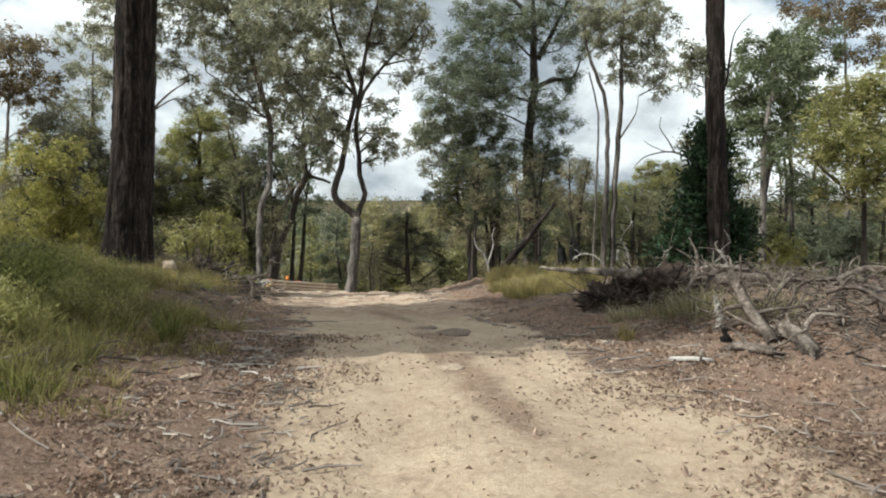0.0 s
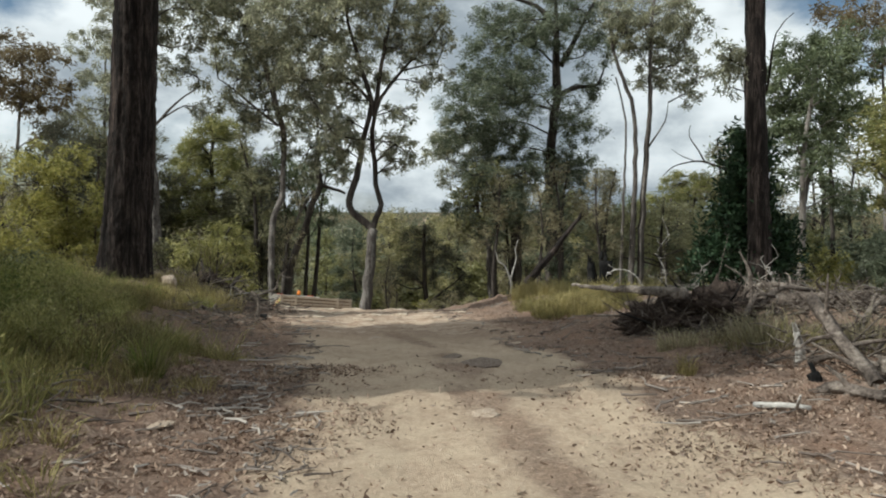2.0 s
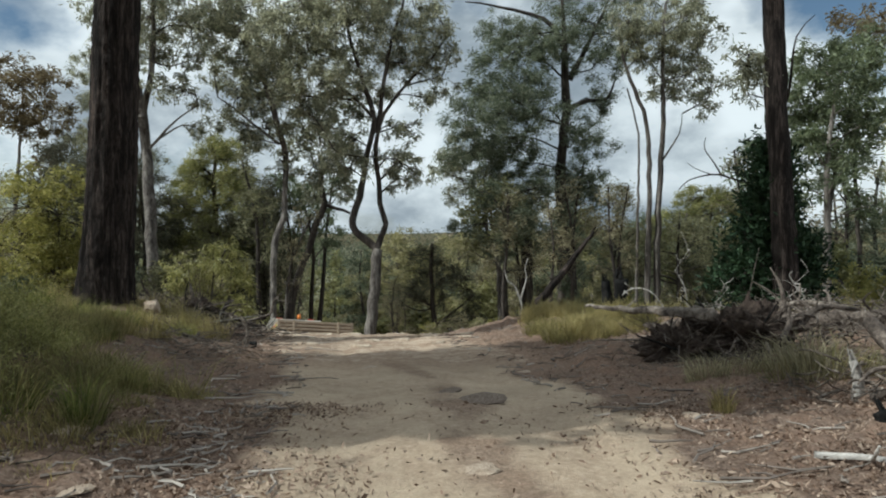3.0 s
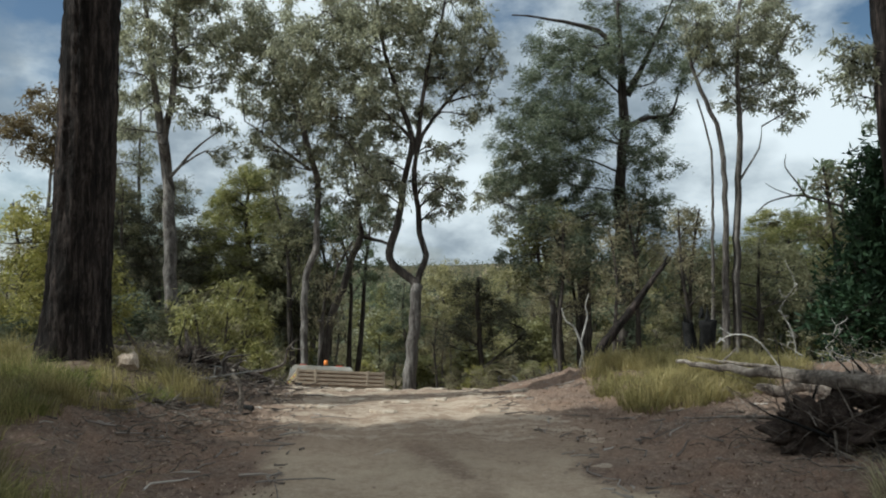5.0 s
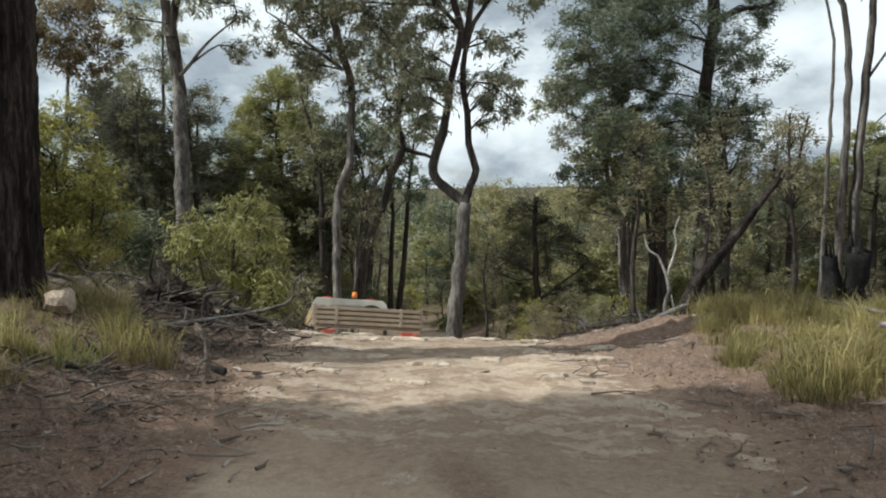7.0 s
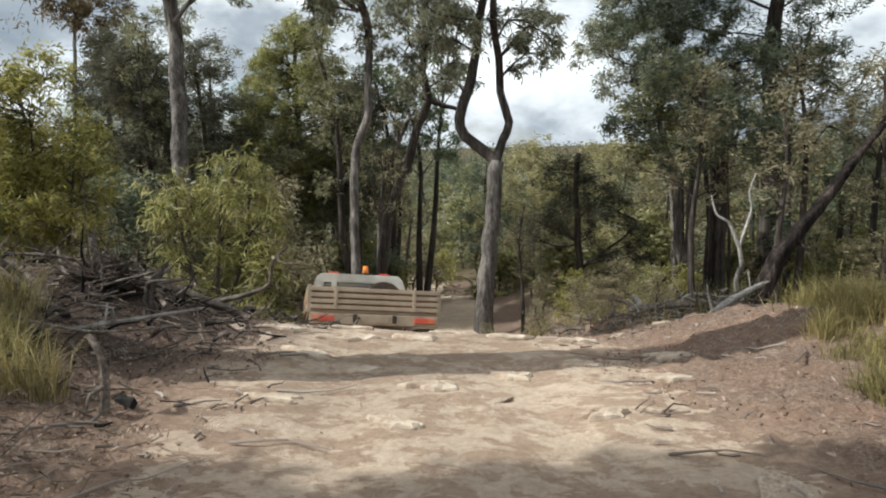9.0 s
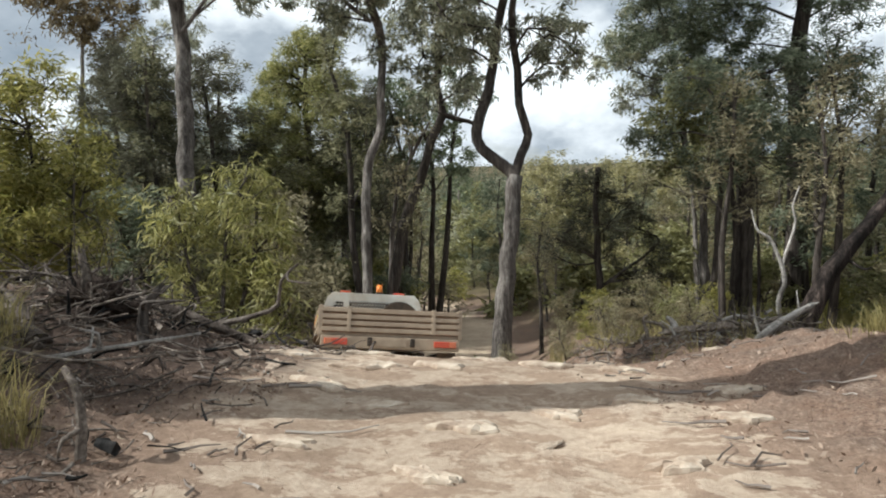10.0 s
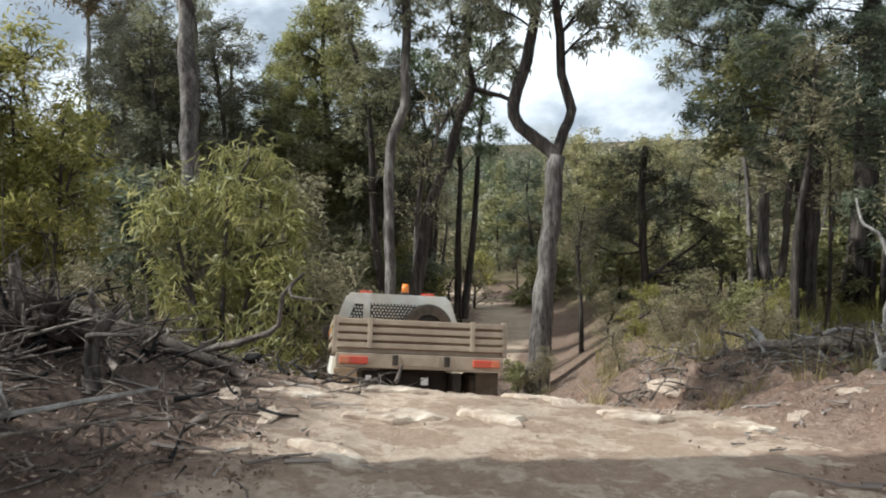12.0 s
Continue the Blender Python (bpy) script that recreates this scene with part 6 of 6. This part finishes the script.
PILE = [(3.9, 6.7, 0.8, 0.28), (5.2, 6.5, 1.2, 0.35), (3.7, 8.3, 0.9, 0.32), (4.6, 7.6, 1.5, 0.35), (6.4, 8.6, 1.9, 0.45), (4.4, 10.6, 1.6, 0.38), (6.5, 11.8, 2.0, 0.45), (4.8, 13.4, 1.4, 0.35), (8.2, 10.6, 2.0, 0.45), (6.6, 14.8, 1.8, 0.45)]
heap("brush_pile", "heap of dead grey branches pushed off the track", [(*p, int(55 * p[2] ** 2), 0.36) for p in PILE], "dead_wood", 0.0085, 61)
heap("brush_pile", "brown roots and branches in the heap beside the track", [(*p, int(72 * p[2] ** 2), 0.42) for p in PILE], "brown_wood", 0.013, 66)
heap("brush_pile", "heap of weathered brown branches beside the bank",
     [(-5.0, 15.8, 1.2, 0.25, 90, 0.45), (-6.6, 16.8, 1.6, 0.25, 80, 0.55), (-4.5, 14.4, 0.8, 0.1, 40, 0.3), (-8.4, 17.6, 1.7, 0.35, 110, 0.7), (-4.6, 17.8, 1.2, 0.18, 60, 0.45), (-5.2, 13.4, 1.0, 0.06, 26, 0.28)], "brown_wood", 0.012, 62)
heap("brush_pile", "grey weathered sticks on the heap beside the bank",
     [(-5.0, 15.8, 1.2, 0.28, 90, 0.4), (-6.6, 16.8, 1.6, 0.25, 70, 0.5), (-4.5, 14.4, 0.8, 0.1, 40, 0.25), (-4.6, 17.8, 1.2, 0.15, 60, 0.4), (-5.2, 13.4, 1.0, 0.06, 26, 0.25)], "dead_wood", 0.008, 72)
# near-black sticks added to darken the heap where it lies in shade
heap("brush_pile", "near-black roots and sticks in the shaded heap beside the bank", [(-5.0, 15.8, 1.3, 0.15, 26, 0.35), (-6.4, 16.6, 1.5, 0.18, 30, 0.45), (-4.4, 14.4, 1.0, 0.1, 16, 0.25), (-4.8, 17.2, 1.1, 0.12, 16, 0.35)], "charred_wood", 0.018, 71)
heap("dead_twigs", "broken sticks and bark strewn on the track edge", [(-3.7, 11.4, 1.0, 0.04, 90, 0.22), (-4.4, 12.6, 1.0, 0.05, 90, 0.24), (-3.7, 13.2, 0.8, 0.04, 60, 0.22), (-6.2, 16.0, 1.6, 0.2, 120, 0.5), (2.9, 8.4, 0.7, 0.05, 80, 0.22), (2.6, 10.6, 0.8, 0.05, 70, 0.28), (2.2, 12.4, 0.9, 0.05, 60, 0.3)], "dead_wood", 0.0065, 67)
heap("dead_twigs", "tangle of pale bare twigs behind the log pile", [(5.6, 16.6, 1.6, 0.5, 70, 0.6), (7.2, 18.2, 1.8, 0.6, 80, 0.7), (7.8, 15.2, 1.5, 0.6, 70, 0.7)], "bleached_wood", 0.005, 63)
heap("brush_pile", "low pile of roots and bleached sticks beside the slope", [(0.3, 21.2, 0.9, 0.25, 130, 0.5), (1.4, 20.6, 0.8, 0.3, 110, 0.5), (-1.3, 21.4, 0.9, 0.12, 120, 0.4), (-0.9, 23.2, 1.1, 0.12, 120, 0.45)], "dead_wood", 0.016, 64)
heap("brush_pile", "pile of pale broken timber and roots at the foot of the leaning trunk", [(1.25, 21.15, 0.55, 0.3, 46, 0.4), (0.65, 21.3, 0.5, 0.2, 26, 0.4), (0.05, 21.3, 0.5, 0.12, 20, 0.35)], "bleached_wood", 0.026, 81)
heap("brush_pile", "brown roots tangled in the pale timber pile", [(1.25, 21.2, 0.6, 0.3, 60, 0.35), (0.6, 21.3, 0.6, 0.2, 40, 0.35)], "dead_wood", 0.014, 82)
heap("dead_twigs", "dry sticks in the grass of the bank", [(-3.6, 5.2, 0.7, 0.2, 70, 0.5), (-3.2, 6.2, 0.5, 0.15, 40, 0.4), (-4.2, 12.6, 0.6, 0.2, 80, 0.5)], "dead_wood", 0.008, 65)

# ---- the ute ahead ----


def box(x0, x1, y0, y1, z0, z1, bevel=0.012):
    bm = bmesh.new()
    bmesh.ops.create_cube(bm, size=1)
    for v in bm.verts:
        v.co = Vector(((x0 + x1) / 2 + v.co.x * (x1 - x0), (y0 + y1) / 2 + v.co.y * (y1 - y0), (z0 + z1) / 2 + v.co.z * (z1 - z0)))
    if bevel:
        bmesh.ops.bevel(bm, geom=bm.edges[:], offset=bevel, segments=2, affect="EDGES", profile=0.5)
    return bm


def ring(r_out, r_in, width, axis_x, cx, cy, cz, seg=36):
    """A rounded tyre-like ring whose axle runs along x or y."""
    prof = [(r_in, -0.5), (r_out * 0.93, -0.5), (r_out, -0.33), (r_out, 0.33), (r_out * 0.93, 0.5), (r_in, 0.5)]
    bm = bmesh.new()
    rows = []
    for k in range(seg):
        a = 2 * math.pi * k / seg
        rows.append([bm.verts.new((cx + u * width, cy + math.cos(a) * r, cz + math.sin(a) * r) if axis_x else (cx + math.cos(a) * r, cy + u * width, cz + math.sin(a) * r)) for r, u in prof])
    for k in range(seg):
        for j in range(len(prof)):
            bm.faces.new((rows[k][j], rows[(k + 1) % seg][j], rows[(k + 1) % seg][(j + 1) % len(prof)], rows[k][(j + 1) % len(prof)]))
    return bm


def hull(sections, bevel=0.03):
    """A closed body through cross-sections, each a list of (x, y, z) of the same count."""
    bm = bmesh.new()
    rows = [[bm.verts.new(p) for p in s] for s in sections]
    n = len(rows[0])
    for a, b in zip(rows, rows[1:]):
        for k in range(n):
            bm.faces.new((a[k], a[(k + 1) % n], b[(k + 1) % n], b[k]))
    bm.faces.new(rows[0][::-1])
    bm.faces.new(rows[-1])
    if bevel:
        bmesh.ops.bevel(bm, geom=bm.edges[:], offset=bevel, segments=2, affect="EDGES", profile=0.5)
    return bm


def ute(m4):
    """A single-cab ute with a steel dropside tray; its tail is at y = 0 and its nose at +y."""
    car = tagged(new("ute"), "dusty cream ute with a steel dropside tray and a spare tyre", "ute")
    car.matrix_basis = m4
    W = 0.925
    # tray
    part("tray_floor", box(-W, W, 0.02, 2.35, 0.90, 0.96), "tray_steel", car)
    # plate behind the ribs carries the gaps' shade in its colour
    tail = part("tailgate", box(-W + 0.02, W - 0.02, 0.004, 0.03, 0.945, 1.27, 0.006), "tray_groove", car, "dusty ribbed steel tailgate")
    for z in (0.955, 1.038, 1.121, 1.207):
        part("rib", box(-W + 0.02, W - 0.02, -0.028, 0.006, z, z + 0.055, 0.006), "tray_steel", tail)
    for x in (-0.56, 0.56):
        part("latch", box(x - 0.025, x + 0.025, -0.036, 0.0, 0.95, 1.28, 0.006), "tray_steel", tail)
    for s in (-1, 1):
        # same shade-darkened steel behind the side ribs
        side = part("tray_side", box(s * W - 0.02, s * W + 0.02, 0.03, 2.33, 0.95, 1.27, 0.008), "tray_groove", car)
        for z in (0.96, 1.07, 1.18):
            part("rib", box(s * (W + 0.028) - 0.012, s * (W + 0.028) + 0.012, 0.05, 2.3, z, z + 0.065, 0.005), "tray_steel", side)
        tape = part("reflective_tape", box(s * (W + 0.042) - 0.002, s * (W + 0.042) + 0.002, 0.06, 2.28, 1.135, 1.175, 0), "hi_vis", side, "yellow-green reflective tape")
        for k in range(5):
            part("tape_stripe", box(s * (W + 0.046) - 0.002, s * (W + 0.046) + 0.002, 0.2 + k * 0.44, 0.36 + k * 0.44, 1.137, 1.173, 0), "red_tape", tape)
        part("corner_post", box(s * W - 0.03, s * W + 0.03, -0.012, 0.05, 0.90, 1.29, 0.008), "tray_steel", car)
    bar = part("light_bar", box(-W + 0.01, W - 0.01, -0.02, 0.06, 0.745, 0.90, 0.01), "tray_steel", car, "steel tail-light bar")
    for s in (-1, 1):
        lampbox = part("tail_light", box(s * 0.72 - 0.15, s * 0.72 + 0.15, -0.045, -0.015, 0.785, 0.865, 0.008), "tail_lens", bar, "red tail light")
        part("indicator", box(s * 0.72 + 0.055 * s, s * 0.72 + 0.145 * s, -0.052, -0.04, 0.79, 0.86, 0.005) if s > 0 else box(-0.72 - 0.145, -0.72 - 0.055, -0.052, -0.04, 0.79, 0.86, 0.005), "lamp_lens", lampbox)
        part("bracket", box(s * 0.28 - 0.03, s * 0.28 + 0.03, -0.06, 0.0, 0.78, 0.89, 0.008), "chassis", bar)
    part("plate", box(-0.2, 0.2, -0.03, -0.018, 0.775, 0.875, 0.004), "tray_steel", bar, "dusty plate")
    # under the tray
    for s in (-1, 1):
        part("chassis_rail", box(s * 0.42 - 0.05, s * 0.42 + 0.05, 0.1, 4.6, 0.52, 0.72), "chassis", car)
        part("mudguard", box(s * 0.79 - 0.13, s * 0.79 + 0.13, 0.22, 0.245, 0.34, 0.74, 0.006), "mud_flap" if s < 0 else "rubber", car, "tan mud flap" if s < 0 else "dark rubber mud flap")
        part("guard_brace", box(s * 0.66 - 0.012, s * 0.66 + 0.012, 0.25, 0.9, 0.70, 0.73, 0.004), "chassis", car)
    part("rear_axle", box(-0.66, 0.66, 0.75, 0.85, 0.33, 0.43, 0.03), "chassis", car)
    part("tow_bar", box(-0.5, 0.5, 0.1, 0.18, 0.42, 0.50, 0.01), "chassis", car)
    part("fuel_tank", box(-0.38, 0.38, 0.35, 1.3, 0.42, 0.74, 0.05), "chassis", car)
    part("trailer_plug", box(0.02, 0.10, 0.07, 0.12, 0.58, 0.66, 0.006), "white_lens", car)
    part("reversing_lamp", box(-0.58, -0.52, 0.07, 0.12, 0.60, 0.67, 0.006), "white_lens", car)
    for y in (0.8, 3.75):
        for s in (-1, 1):
            wheel = part("wheel", ring(0.37, 0.19, 0.24, True, s * 0.74, y, 0.37), "rubber", car, smooth=False)
            part("rim", ring(0.2, 0.05, 0.16, True, s * 0.745, y, 0.37), "cab_paint", wheel)
    # cab and nose
    cab = part("cab", hull([[(-0.80, 2.42, 0.55), (0.80, 2.42, 0.55), (0.82, 2.42, 1.15), (0.66, 2.46, 1.76), (0.58, 2.48, 1.81), (-0.58, 2.48, 1.81), (-0.66, 2.46, 1.76), (-0.82, 2.42, 1.15)],
                            [(-0.82, 3.25, 0.50), (0.82, 3.25, 0.50), (0.84, 3.25, 1.15), (0.67, 3.22, 1.78), (0.59, 3.20, 1.84), (-0.59, 3.20, 1.84), (-0.67, 3.22, 1.78), (-0.84, 3.25, 1.15)],
                            [(-0.82, 3.95, 0.50), (0.82, 3.95, 0.50), (0.84, 3.95, 1.10), (0.82, 3.93, 1.13), (0.80, 3.92, 1.14), (-0.80, 3.92, 1.14), (-0.82, 3.93, 1.13), (-0.84, 3.95, 1.10)]], 0.02), "cab_paint", car)
    part("windscreen", hull([[(-0.56, 3.27, 1.74), (0.56, 3.27, 1.74), (0.56, 3.25, 1.75), (-0.56, 3.25, 1.75)], [(-0.72, 3.86, 1.17), (0.72, 3.86, 1.17), (0.72, 3.82, 1.18), (-0.72, 3.82, 1.18)]], 0), "glass_dark", cab)
    part("bonnet", hull([[(-0.80, 3.9, 0.55), (0.80, 3.9, 0.55), (0.80, 3.9, 1.12), (-0.80, 3.9, 1.12)], [(-0.76, 4.85, 0.55), (0.76, 4.85, 0.55), (0.74, 4.85, 0.98), (-0.74, 4.85, 0.98)]], 0.05), "cab_paint", car)
    for s in (-1, 1):
        part("front_guard", hull([[(s * 0.62, 3.3, 0.62), (s * 0.90, 3.3, 0.62), (s * 0.88, 3.3, 0.95), (s * 0.62, 3.3, 1.02)], [(s * 0.62, 4.3, 0.68), (s * 0.92, 4.3, 0.68), (s * 0.88, 4.3, 0.98), (s * 0.62, 4.3, 1.04)], [(s * 0.62, 4.8, 0.60), (s * 0.86, 4.75, 0.60), (s * 0.84, 4.75, 0.90), (s * 0.62, 4.8, 0.95)]], 0.03), "cab_paint", car)
        part("side_window", hull([[(s * 0.825, 2.65, 1.2), (s * 0.825, 3.5, 1.2), (s * 0.70, 3.3, 1.68), (s * 0.70, 2.65, 1.68)], [(s * 0.815, 2.65, 1.2), (s * 0.815, 3.5, 1.2), (s * 0.69, 3.3, 1.68), (s * 0.69, 2.65, 1.68)]], 0), "glass_dark", cab)
        part("mirror", box(s * 0.98 - 0.07, s * 0.98 + 0.07, 3.42, 3.48, 1.18, 1.38, 0.02), "chassis", cab)
    # headboard with perforated mesh between the tray and the cab
    board = part("headboard", hull([[(-0.90, 2.36, 0.95), (0.90, 2.36, 0.95), (0.90, 2.36, 1.30), (0.76, 2.38, 1.72), (0.68, 2.38, 1.80), (-0.68, 2.38, 1.80), (-0.76, 2.38, 1.72), (-0.90, 2.36, 1.30)],
                                    [(-0.90, 2.40, 0.95), (0.90, 2.40, 0.95), (0.90, 2.40, 1.30), (0.76, 2.42, 1.72), (0.68, 2.42, 1.80), (-0.68, 2.42, 1.80), (-0.76, 2.42, 1.72), (-0.90, 2.40, 1.30)]], 0.008), "cab_paint", car, "cream painted headboard")
    for name, x0, x1, z0, z1 in (("mesh_panel", -0.40, 0.56, 1.28, 1.66),):
        back = part(name, box(x0, x1, 2.346, 2.358, z0, z1, 0), "chassis", board, "perforated mesh panel")
        g = bmesh.new()
        for r in range(9):
            for q in range(20):
                x, z = x0 + 0.028 + q * 0.048 + 0.024 * (r % 2), z0 + 0.03 + r * 0.042
                if x < x1 - 0.01:
                    o = bmesh.ops.create_cube(g, size=1)["verts"]
                    for v in o:
                        v.co = Vector((x + v.co.x * 0.026, 2.343 + v.co.y * 0.006, z + v.co.z * 0.024))
        part("mesh_weave", g, "cab_paint", back)
    side = part("side_mesh", hull([[(-0.74, 2.346, 1.30), (-0.50, 2.346, 1.30), (-0.50, 2.35, 1.64), (-0.62, 2.35, 1.64)], [(-0.74, 2.358, 1.30), (-0.50, 2.358, 1.30), (-0.50, 2.362, 1.64), (-0.62, 2.362, 1.64)]], 0), "chassis", board)
    g = bmesh.new()
    for r in range(7):
        for q in range(5):
            x, z = -0.70 + q * 0.045 + 0.022 * (r % 2) + 0.006 * r, 1.325 + r * 0.045
            if -0.735 + (z - 1.3) * 0.35 < x < -0.51:
                for v in bmesh.ops.create_cube(g, size=1)["verts"]:
                    v.co = Vector((x + v.co.x * 0.024, 2.342 + v.co.y * 0.006, z + v.co.z * 0.024))
    part("mesh_weave", g, "cab_paint", side)
    # roof lamps
    for x in (-0.46, 0.44):
        part("marker_lamp", box(x - 0.09, x + 0.09, 2.5, 2.6, 1.81, 1.85, 0.01), "tail_lens", cab, "red roof marker lamp")
    beacon = part("beacon_mount", box(0.05, 0.17, 2.52, 2.64, 1.81, 1.85, 0.01), "chassis", cab)
    bm = bmesh.new()
    bmesh.ops.create_cone(bm, cap_ends=True, segments=20, radius1=0.055, radius2=0.048, depth=0.13)
    bmesh.ops.translate(bm, verts=bm.verts, vec=(0.11, 2.58, 1.915))
    part("beacon", bm, "amber_lens", beacon, "orange flashing beacon, unlit", smooth=True)
    bm = bmesh.new()
    bmesh.ops.create_cone(bm, cap_ends=True, segments=6, radius1=0.008, radius2=0.004, depth=0.5)
    bmesh.ops.translate(bm, verts=bm.verts, vec=(0.33, 2.58, 2.05))
    part("aerial", bm, "chassis", cab)
    # spare wheel, upright behind the cab
    spare = part("spare_wheel", ring(0.34, 0.19, 0.22, False, 0.40, 2.2, 1.32), "rubber", car, "dusty spare tyre")
    part("rim", ring(0.195, 0.04, 0.14, False, 0.40, 2.2, 1.32), "chassis", spare)
    return car


ute(pose(-3.82, 19.2, -1.93, -17.5, 6.5, 25))
